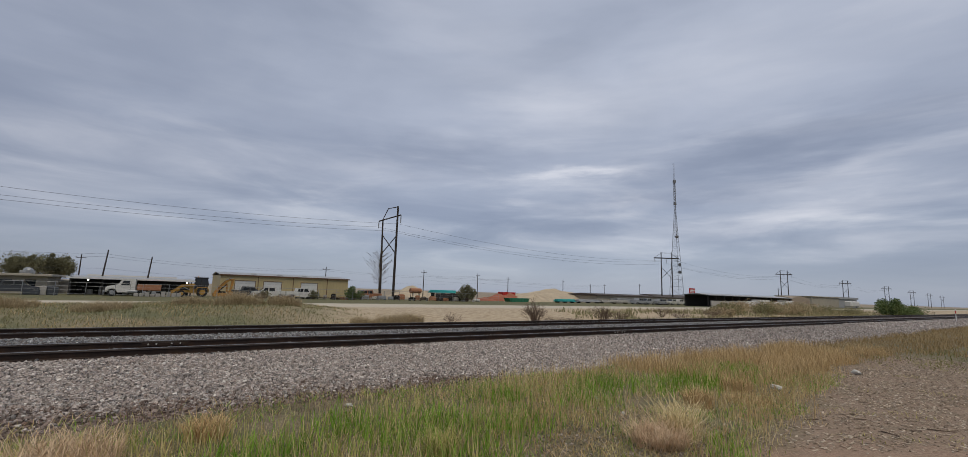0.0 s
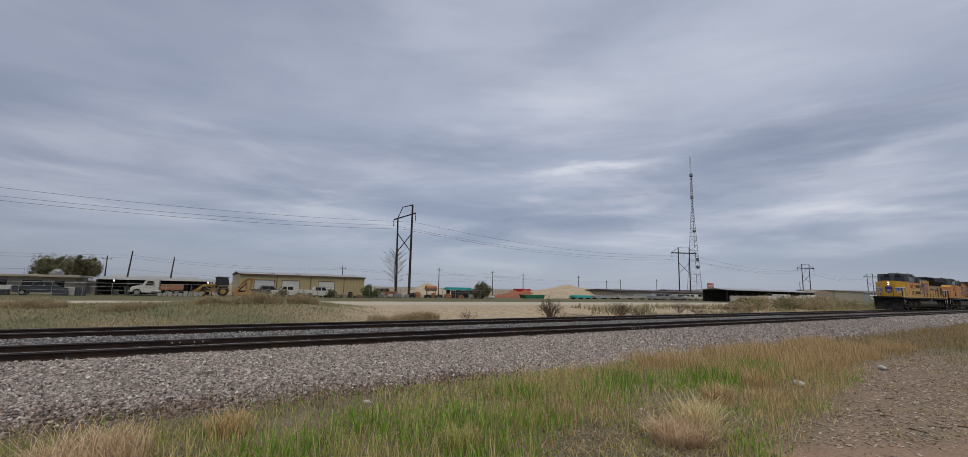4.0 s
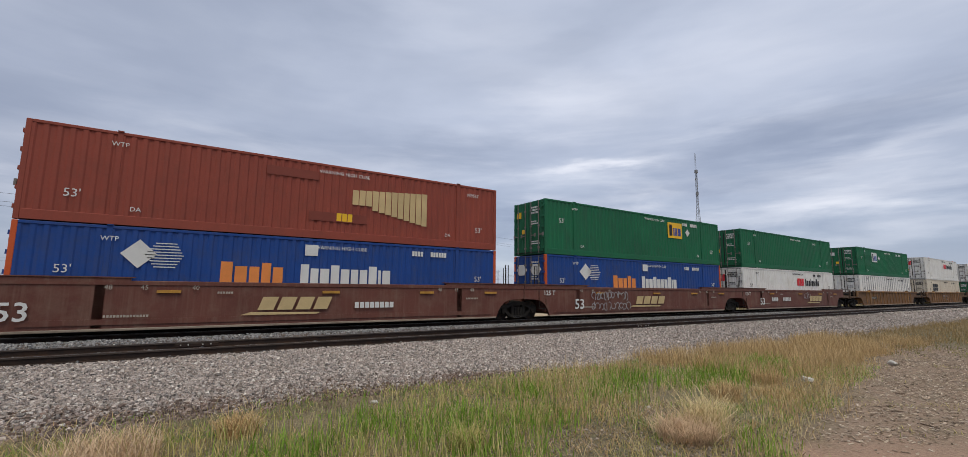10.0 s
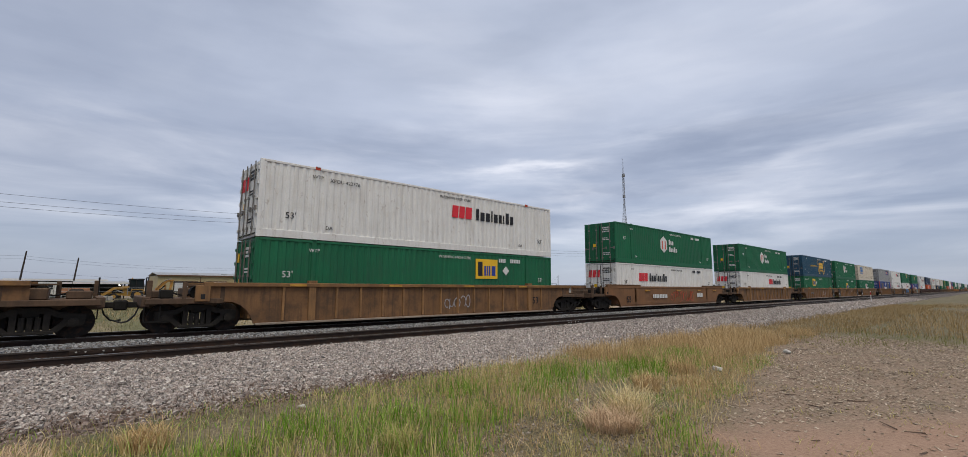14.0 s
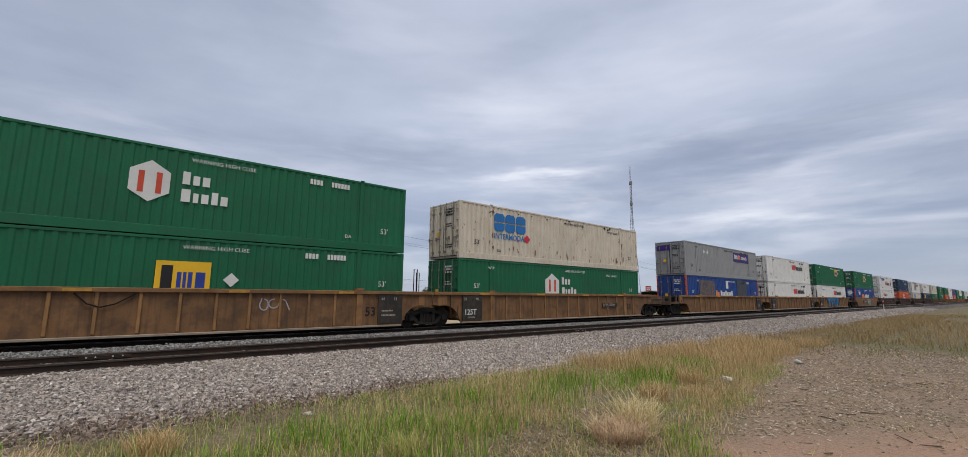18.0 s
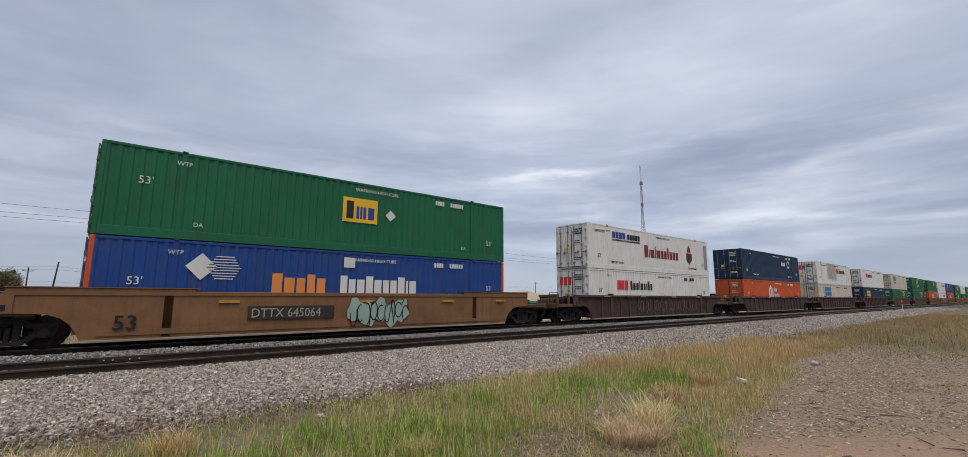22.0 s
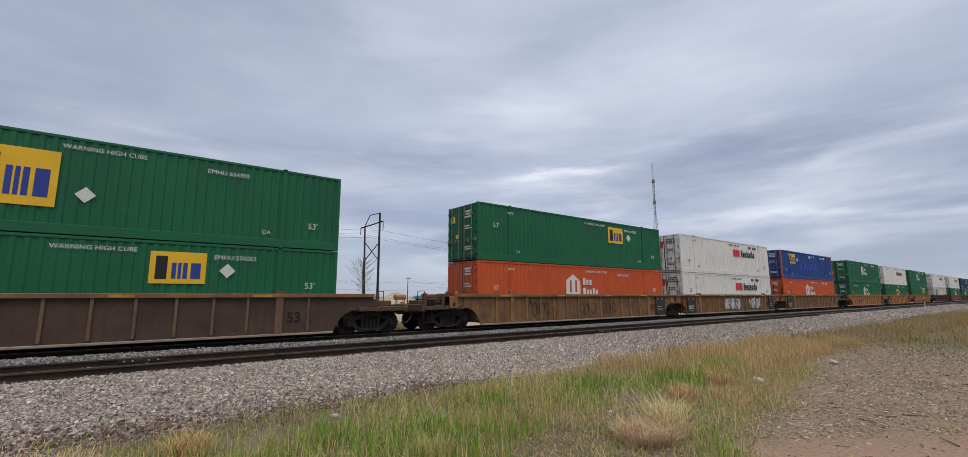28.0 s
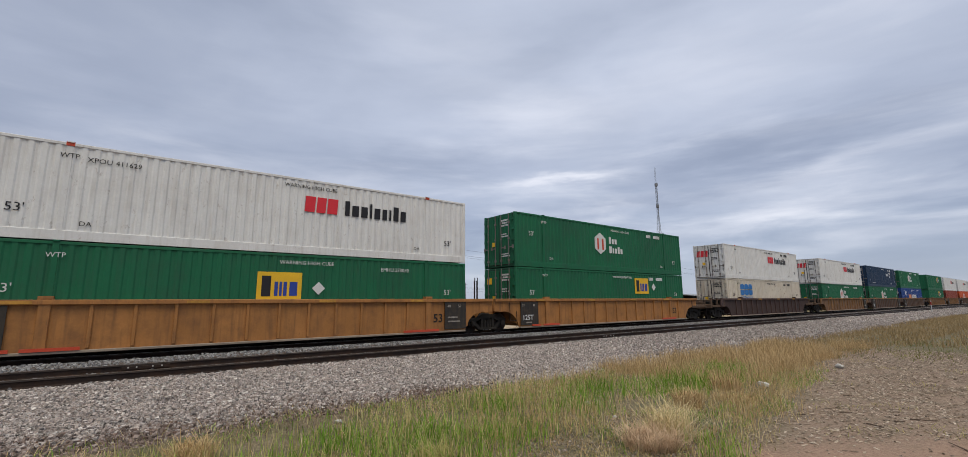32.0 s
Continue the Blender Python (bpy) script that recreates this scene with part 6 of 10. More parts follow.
def ends(loco, x_front, x_rear, yellow):
    """Steps, plow, couplers and rails at both ends."""
    for x, s, name in ((x_front, 1, "front"), (x_rear, -1, "rear")):
        d = 0.10 if s > 0 else 0.0
        part("pilot", Geo().cbox(min(x + s * (0.1 + d), x + s * (0.35 + d)), max(x + s * (0.1 + d), x + s * (0.35 + d)), -1.45, 1.45, 0.6, 1.72, 0.03)
             .cbox(min(x - s * 0.08, x + s * 0.4), max(x - s * 0.08, x + s * 0.4), -1.4, 1.4, 1.5, 1.72, 0.03), "steel_dark", loco)
        part("plow", Geo().prism([(x + s * (p + d), q) for p, q in ((0.4, 1.0), (0.08, 1.0), (0.0, 0.7), (-0.13, 0.4), (-0.34, 0.14), (-0.26, 0.10), (0.4, 0.12))], "y", -1.3, 1.3), "steel_dark", loco)
        part("coupler", Geo().cbox(min(x + s * 0.2, x - s * 0.45), max(x + s * 0.2, x - s * 0.45), -0.12, 0.12, 0.78, 0.98, 0.02).cbox(min(x - s * 0.3, x - s * 0.52), max(x - s * 0.3, x - s * 0.52), -0.2, 0.2, 0.7, 1.06, 0.04), "steel_dark", loco)
        for k in range(3):
            part("hose", Geo().pipe([(x - s * 0.05, -0.5 - 0.14 * k, 0.9), (x - s * 0.3, -0.5 - 0.14 * k, 0.6), (x - s * 0.4, -0.45 - 0.14 * k, 0.35)], 0.025, 6), "black", loco)
        for side in (-1, 1):
            st = part("step_well", Geo().box(min(x + s * (0.3 + d), x + s * (0.34 + d)), max(x + s * (0.3 + d), x + s * (0.34 + d)), min(side * 0.95, side * 1.45), max(side * 0.95, side * 1.45), 0.4, 1.7)
                      .box(min(x + s * (1.2 + d), x + s * (1.24 + d)), max(x + s * (1.2 + d), x + s * (1.24 + d)), min(side * 0.95, side * 1.5), max(side * 0.95, side * 1.5), 0.4, 1.7)
                      .box(min(x + s * (0.3 + d), x + s * (1.24 + d)), max(x + s * (0.3 + d), x + s * (1.24 + d)), min(side * 0.9, side * 0.95), max(side * 0.9, side * 0.95), 0.4, 1.7), "steel_dark", loco)
            for k in range(4):
                part("step", Geo().cbox(min(x + s * (0.34 + d), x + s * (1.2 + d)), max(x + s * (0.34 + d), x + s * (1.2 + d)), min(side * 1.1, side * 1.5), max(side * 1.1, side * 1.5), 0.42 + 0.36 * k, 0.46 + 0.36 * k, 0.01), "loco_silver", st)
            part("grab_rail", Geo().pipe([(x + s * (0.28 + d), side * 1.47, 0.9), (x + s * (0.22 + d), side * 1.47, 1.5), (x + s * (0.28 + d), side * 1.47, 2.75), (x + s * (0.4 + d), side * 1.47, 2.78)], 0.022, 6), "pale_rail", loco)
            part("grab_rail", Geo().pipe([(x + s * (1.26 + d), side * 1.47, 0.9), (x + s * (1.3 + d), side * 1.47, 1.8), (x + s * (1.26 + d), side * 1.45, 2.7)], 0.022, 6), "pale_rail", loco)
        part("end_rail", Geo().pipe([(x + s * 0.2, -1.35, 1.75), (x + s * 0.2, -1.35, 2.7), (x + s * 0.2, -0.5, 2.7), (x + s * 0.2, -0.5, 1.75)], 0.022, 6)
             .pipe([(x + s * 0.2, 1.35, 1.75), (x + s * 0.2, 1.35, 2.7), (x + s * 0.2, 0.5, 2.7), (x + s * 0.2, 0.5, 1.75)], 0.022, 6).box(x + s * 0.2 - 0.03, x + s * 0.2 + 0.03, -1.38, -1.28, 1.75, 2.72), "black", loco)


def tank(loco, x0, x1, rounded=False):
    w = 1.46
    half = [(1.05, 1.30), (1.32, 1.22), (1.47, 1.02), (1.50, 0.80), (1.40, 0.58), (1.20, 0.42), (0.95, 0.34)] if rounded else [(1.3, 1.28), (w, 1.22), (w, 0.62), (1.18, 0.34)]
    t = part("fuel_tank", Geo().prism([(-a, b) for a, b in half] + [(a, b) for a, b in reversed(half)], "x", x0, x1), "tank", loco)
    for x in () if rounded else (x0 + 0.03, x1 - 0.07):
        part("tank_strap", Geo().prism([(-w - 0.012, 1.22), (-w - 0.012, 0.62), (-1.19, 0.33), (-1.1, 0.34), (-w + 0.05, 0.62), (-w + 0.05, 1.22)], "x", x, x + 0.05), "tank", t)
    part("air_pipe", Geo().pipe([(x0, -1.25, 1.38), ((x0 + x1) / 2, -1.25, 1.38), ((x0 + x1) / 2 + 0.3, -1.25, 1.5), (x1 - 0.5, -1.25, 1.5)], 0.045, 8), "steel_dark", loco)
    part("air_reservoir", Geo().cyl((x0 + 0.5, -1.05, 1.42), (x1 - 0.6, -1.05, 1.42), 0.13, 10), "steel_dark", loco)


def panel_doors(loco, x0, x1, n, z0, z1, y, paint):
    """Hood access doors, each with its gap, hinge and latch."""
    w = (x1 - x0) / n
    leaf = Geo().cbox(0.016, w - 0.016, -0.022, 0.01, z0, z1, 0.008).mesh("hood_door", M[paint])
    part("door_gap", Geo().box(x0 + 0.004, x1 - 0.004, y - 0.006, y, z0 - 0.008, z1 + 0.008), "seam", loco)
    latch = Geo().box(w * 0.70, w * 0.78, -0.035, -0.02, z0 + 0.25, z0 + 0.31).box(w * 0.70, w * 0.78, -0.035, -0.02, z1 - 0.4, z1 - 0.34).mesh("latch", M["seam"])
    for k in range(n):
        d = part("hood_door", leaf, None, loco, at=pose(x0 + k * w, y, 0))
        part("latch", latch, None, d)


def slats(loco, x0, x1, z0, z1, y, mat, frame_mat, n=7):
    """A louvred grille in its frame."""
    g = part("grille", Geo().box(x0, x1, y - 0.004, y + 0.02, z0, z1), "black", loco)
    f = Geo().box(x0 - 0.05, x1 + 0.05, y - 0.03, y + 0.01, z1, z1 + 0.05).box(x0 - 0.05, x1 + 0.05, y - 0.03, y + 0.01, z0 - 0.05, z0).box(x0 - 0.05, x0, y - 0.03, y + 0.01, z0, z1).box(x1, x1 + 0.05, y - 0.03, y + 0.01, z0, z1)
    part("grille_frame", f, frame_mat, g)
    h = (z1 - z0) / n
    for k in range(n):
        part("slat", Geo().prism([(y - 0.03, z0 + k * h + 0.01), (y - 0.025, z0 + k * h + 0.025), (y - 0.004, z0 + k * h + h * 0.72), (y - 0.009, z0 + k * h + h * 0.62)], "x", x0, x1), mat, g)


def roof_kit(loco, cab_x, cab_top, horn_x, horn_z, mast_x, mast_z):
    for x, z0 in ((cab_x + 0.75, cab_top), (cab_x + 1.9, cab_top)):
        part("roof_box", Geo().cbox(x - 0.5, x + 0.5, -0.55, 0.55, z0, z0 + 0.12, 0.04), "loco_grey", loco)
    part("antenna", Geo().cyl((cab_x + 1.3, -0.2, cab_top), (cab_x + 1.3, -0.2, cab_top + 0.35), 0.015, 5), "black", loco)
    h = part("horn", Geo().cbox(horn_x - 0.08, horn_x + 0.08, -0.1, 0.1, horn_z, horn_z + 0.18, 0.02), "black", loco)
    for a, y in ((-0.4, -0.12), (-0.32, 0.12), (0.34, 0.0)):
        part("trumpet", Geo().cyl((horn_x, y, horn_z + 0.24), (horn_x + a, y, horn_z + 0.24), 0.035, 8, 0.11), "black", h)
    part("mast_frame", Geo().pipe([(mast_x - 0.32, -0.5, mast_z), (mast_x - 0.25, -0.5, mast_z + 0.42), (mast_x + 0.3, -0.5, mast_z + 0.5), (mast_x + 0.3, -0.5, mast_z)], 0.025, 6), "black", loco)


def cab_windows(loco, panes, y, z0, z1, awning=True):
    for x0, x1 in panes:
        f = part("window", Geo().box(x0 - 0.045, x1 + 0.045, y - 0.025, y + 0.01, z0 - 0.045, z1 + 0.045), "black" if x1 - x0 < 0.35 and len(panes) == 3 else "loco_silver", loco)
        part("pane", Geo().box(x0, x1, y - 0.032, y - 0.026, z0, z1), "glass", f)
    if awning:
        a, b = panes[-2][0], panes[-1][1]
        part("awning", Geo().prism([(y, z1 + 0.30), (y - 0.32, z1 + 0.02), (y - 0.32, z1 - 0.01), (y, z1 + 0.26)], "x", a - 0.1, b + 0.1), "loco_shade", loco)


def road_number(loco, text, x, z, y, size=0.80, wide=1.12):
    words(text, size, "seam", loco, x, y - 0.002, z, "dark edge of the number", "number_edge", wide, 0.026)
    words(text, size, "red_line", loco, x, y - 0.008, z, name="road_number", stretch=wide, thick=0.006)


def cut_prism(loco, name, pts, w, mat, label=""):
    return part(name, Geo().prism(pts, "y", -w, w), mat, loco, label)


def front_kit(loco, x, z_lamp, z_board, xb, lit="lamp"):
    for z in (z_lamp - 0.13, z_lamp + 0.13):
        h = part("headlight", Geo().cyl((x - 0.06, 0, z), (x + 0.02, 0, z), 0.115, 14), "black", loco)
        part("lamp_glass", Geo().cyl((x - 0.075, 0, z), (x - 0.06, 0, z), 0.085, 14), lit, h)
    for y in (-0.95, 0.95):
        h = part("ditch_light", Geo().cyl((x - 0.1, y, 2.0), (x + 0.02, y, 2.0), 0.12, 14), "black", loco)
        part("lamp_glass", Geo().cyl((x - 0.115, y, 2.0), (x - 0.1, y, 2.0), 0.095, 14), "lens", h)
    for y in (-0.75, 0.35):
        part("number_board", Geo().cbox(xb - 0.12, xb + 0.12, y - 0.04, y + 0.46, z_board - 0.05, z_board + 0.25, 0.02), "black", loco)


def modern_ge(along, number, extra=None, vents=True):
    """A wide-cab diesel with winged rear radiators, its yellow faded and streaked."""
    L = thing("locomotive", "dusty orange-yellow diesel locomotive with grey roof and painted flag", "locomotive", group="locomotives")
    ride(L, along)
    y, w = -1.52, 1.52
    part("underframe", Geo().cbox(1.0, 21.3, -1.5, 1.5, 1.42, 1.72, 0.03).box(2.0, 20.5, -0.7, 0.7, 1.1, 1.45), "steel_dark", L)
    part("sill_edge", Geo().box(8.55, 21.3, -1.515, -1.5, 1.66, 1.80).box(8.55, 21.3, 1.5, 1.515, 1.66, 1.80), "loco_new", L, "bright yellow sill stripe")
    part("skirt", Geo().prism([(3.0, 1.74), (3.35, 1.50), (8.55, 1.50), (8.55, 1.74)], "y", -1.53, 1.53), "loco_grey", L)
    n = part("nose", Geo(), "loco_old", L)
    n.data = Geo().add([(1.30, -0.62, 1.72), (1.30, 0.62, 1.72), (1.36, 0.6, 3.38), (1.36, -0.6, 3.38), (1.68, -w, 1.72), (1.68, w, 1.72), (1.74, w, 3.36), (1.74, -w, 3.36),
                        (2.85, -w, 1.72), (2.85, w, 1.72), (2.85, w, 3.62), (2.85, -w, 3.62), (1.75, -0.55, 3.5), (1.75, 0.55, 3.5), (2.85, -1.0, 3.68), (2.85, 1.0, 3.68)],
                       [(0, 3, 2, 1), (0, 4, 7, 3), (1, 2, 6, 5), (4, 8, 11, 7), (5, 6, 10, 9), (3, 7, 12), (2, 13, 6), (3, 12, 13, 2), (7, 11, 14, 12), (6, 13, 15, 10), (12, 14, 15, 13), (0, 1, 5, 9, 8, 4), (8, 9, 10, 15, 14, 11)]).mesh("nose", M["loco_old"])
    part("nose_door", Geo().cbox(1.29, 1.4, -0.3, 0.3, 1.78, 2.25, 0.01), "loco_old", n)
    # cab and the tall compartment behind it
    cut_prism(L, "cab_side", [(2.85, 1.72), (5.2, 1.72), (5.2, 3.66), (2.85, 3.62)], 1.525, "loco_old")
    cut_prism(L, "cab_top", [(2.75, 3.62), (5.2, 3.66), (5.28, 4.52), (5.1, 4.6), (3.2, 4.6), (3.02, 4.5)], 1.5, "loco_grey")
    part("cab_roof", Geo().cbox(3.05, 5.35, -1.42, 1.42, 4.56, 4.64, 0.03), "loco_grey", L)
    part("stripe", Geo().box(2.9, 3.4, -1.535, -1.52, 3.56, 3.66).box(5.02, 5.22, -1.535, -1.52, 3.6, 3.68), "red_line", L, "red stripe")
    for k in (-1.05, 0.12):
        ws = part("windscreen", Geo().prism([(2.765, 3.78), (2.955, 4.36), (2.985, 4.36), (2.795, 3.78)], "y", k, k + 0.93), "glass", L)
    cab_windows(L, [(3.15, 3.48), (3.72, 4.36), (4.46, 5.05)], -1.5, 3.72, 4.26)
    cut_prism(L, "equipment_case", [(5.2, 1.72), (8.55, 1.72), (8.55, 3.58), (5.2, 3.58)], 1.525, "loco_old")
    cut_prism(L, "equipment_top", [(5.2, 3.58), (10.2, 3.58), (10.2, 4.26), (10.0, 4.36), (5.3, 4.44)], 1.28, "loco_grey")
    part("stripe", Geo().box(5.25, 9.9, -1.292, -1.28, 3.60, 3.68).prism([(9.4, 3.62), (9.9, 3.3), (9.7, 3.62), (10.15, 3.62), (9.95, 3.78), (9.6, 3.78)], "y", -1.292, -1.28), "red_line", L, "red stripe")
    for a, e in ((6.0, 6.72), (7.85, 8.6)) if vents else ((6.5, 7.1), (7.5, 8.1)):
        slats(L, a, e, 3.74, 4.24, -1.285, "grille", "loco_silver", 6)
    part("side_panel", Geo().cbox(6.8, 7.76, -1.31, -1.28, 3.72, 4.28, 0.01), "loco_shade", L, "light grey access panel")
    rail_run(L, [5.3, 6.5, 7.7, 8.3, 8.9], -1.5, 3.3, 3.78)
    part("upper_rail", Geo().pipe([(5.3, -1.5, 4.12), (8.95, -1.5, 4.05)], 0.02, 6).pipe([(5.3, -1.5, 3.78), (5.3, -1.5, 4.12)], 0.02, 5).pipe([(8.9, -1.5, 3.78), (8.9, -1.5, 4.05)], 0.02, 5), "loco_grey", L)
    part("seam", Geo().box(3.0, 5.1, -1.531, -1.52, 2.62, 2.64).box(5.4, 8.2, -1.531, -1.52, 2.2, 2.22).box(5.2, 5.215, -1.531, -1.52, 1.75, 3.55).box(1.74, 8.54, -1.531, -1.52, 1.745, 1.757).box(8.48, 8.495, -1.531, -1.52, 1.8, 3.5), "seam", L)
    slats(L, 4.2, 4.75, 2.02, 2.5, -1.527, "seam", "seam", 8)
    part("step_plate", Geo().cbox(4.4, 4.85, -1.56, -1.4, 1.35, 1.72, 0.01), "steel_dark", L)
    part("filler_cap", Geo().cyl((3.15, -1.54, 2.1), (3.15, -1.52, 2.1), 0.09, 12), "loco_silver", L)
    # long hood
    cut_prism(L, "hood", [(8.25, 1.72), (21.0, 1.72), (21.0, 4.1), (10.2, 4.1), (10.2, 3.58), (8.25, 3.58)], 0.92, "loco_old")
    cut_prism(L, "hood_roof", [(10.2, 4.1), (15.4, 4.1), (15.4, 4.28), (10.2, 4.34)], 0.9, "loco_grey")
    part("stripe", Geo().box(10.2, 15.3, -0.935, -0.92, 4.0, 4.06), "red_line", L, "red stripe")
    slats(L, 9.3, 9.85, 3.72, 4.16, -1.285, "black", "black", 4)
    part("hand_bar", Geo().pipe([(8.9, -1.3, 3.78), (9.6, -1.3, 3.05)], 0.03, 6).pipe([(9.15, -1.3, 3.02), (10.15, -1.3, 3.02)], 0.025, 6), "loco_rail", L)
    part("tool_box", Geo().cbox(9.0, 9.35, -1.0, -0.92, 1.85, 2.2, 0.01), "black", L)
    panel_doors(L, 8.75, 10.4, 3, 1.85, 3.45, -0.925, "loco_old")
    panel_doors(L, 10.6, 15.2, 9, 1.85, 3.9, -0.925, "loco_old")
    wavy_flag(L, 11.1, 2.32, 3.9, 1.42, -0.955)
    part("exhaust", Geo().cbox(14.1, 14.9, -0.4, 0.4, 4.25, 4.62, 0.04), "black", L)
    # winged radiators
    cut_prism(L, "radiator_front", [(15.4, 3.35), (18.3, 3.35), (18.3, 4.05), (15.4, 4.05)], 0.93, "loco_old")
    cut_prism(L, "radiator_case", [(18.3, 3.35), (21.0, 3.35), (21.0, 4.05), (18.3, 4.05)], 1.0, "black")
    part("radiator_wing", Geo().prism([(-1.5, 4.42), (-1.5, 4.1), (-1.3, 4.02), (1.3, 4.02), (1.5, 4.1), (1.5, 4.42), (1.2, 4.5), (-1.2, 4.5)], "x", 15.3, 21.4), "wing_paint", L, "grey wing stained brown below")
    part("stripe", Geo().box(15.4, 21.3, -1.515, -1.5, 4.10, 4.16), "red_line", L, "red stripe")
    part("radiator_core", Geo().prism([(-1.45, 4.02), (-1.0, 3.4), (-0.9, 3.4), (-1.35, 4.02)], "x", 18.3, 19.75).prism([(-1.45, 4.02), (-1.0, 3.4), (-0.9, 3.4), (-1.35, 4.02)], "x", 19.9, 21.0), "black", L)
    part("core_divider", Geo().prism([(-1.47, 4.02), (-1.0, 3.38), (-0.9, 3.38), (-1.35, 4.02)], "x", 19.75, 19.9), "loco_old", L)
    part("wing_bracket", Geo().prism([(-1.4, 4.02), (-0.93, 3.7), (-0.93, 4.02)], "x", 15.6, 15.68).prism([(-1.4, 4.02), (-0.93, 3.7), (-0.93, 4.02)], "x", 17.0, 17.08), "loco_old", L)
    part("loose_cable", Geo().pipe([(16.6, -1.3, 1.15), (17.2, -1.42, 1.22), (17.6, -1.48, 1.42), (17.65, -1.5, 1.7), (17.8, -1.48, 1.36), (18.3, -1.44, 1.22), (18.9, -1.48, 1.4), (19.0, -1.5, 1.7)], 0.022, 6), "pale_rail", L, "pale looping cable")
    panel_doors(L, 15.5, 16.7, 2, 1.85, 3.3, -0.925, "loco_old")
    for a in (16.85, 17.35, 17.9, 18.75, 19.2):
        slats(L, a, a + 0.34, 2.15, 3.1, -0.93, "grille", "vent_frame", 6)
    panel_doors(L, 19.75, 20.9, 2, 1.9, 3.1, -0.925, "loco_old")
    rail_run(L, [8.6, 9.9, 11.3, 12.7, 14.1, 15.5, 16.9, 18.3, 19.7, 21.0], -1.45, 1.74, 2.72)
    rail_run(L, [8.4, 11.3, 14.1, 16.9, 19.7, 21.0], 1.45, 1.74, 2.72)
    tank(L, 7.6, 15.1)
    for axles in ((2.5, 4.4, 6.35), (15.95, 17.9, 19.8)):
        big_bogie(L, axles, True)
    ends(L, 0.95, 21.3, "loco_new")
    roof_kit(L, 3.2, 4.62, 12.3, 4.3, 13.6, 4.3)
    front_kit(L, 1.34, 3.1, 4.32, 2.99, "lens")
    wings(L, (1.315, 0.62), (1.70, 1.52), 2.45, 0.9)
    road_number(L, number, 3.1 if vents else 3.3, 2.82, -1.53)
    if extra:
        extra(L)
    return L


def slogan_high(L):
    shield(L, 5.28, 2.42, 0.66, -1.53)
    words("BUILDING AMERICA", 0.26, "ink", L, 6.0, -1.53, 2.65, stretch=0.97)


def tagged_flank(L):
    shield(L, 16.2, 2.7, 0.55, -0.95)
    words("BUILDING", 0.26, "ink", L, 15.55, -0.955, 2.3)
    words("AMERICA", 0.26, "ink", L, 15.6, -0.955, 2.0)
    scrawl(L, 14.3, 15.4, "letter_white", -0.96, 31, 2.0, 3.3)
    scrawl(L, 14.4, 15.5, "ink", -0.965, 32, 1.9, 3.4)


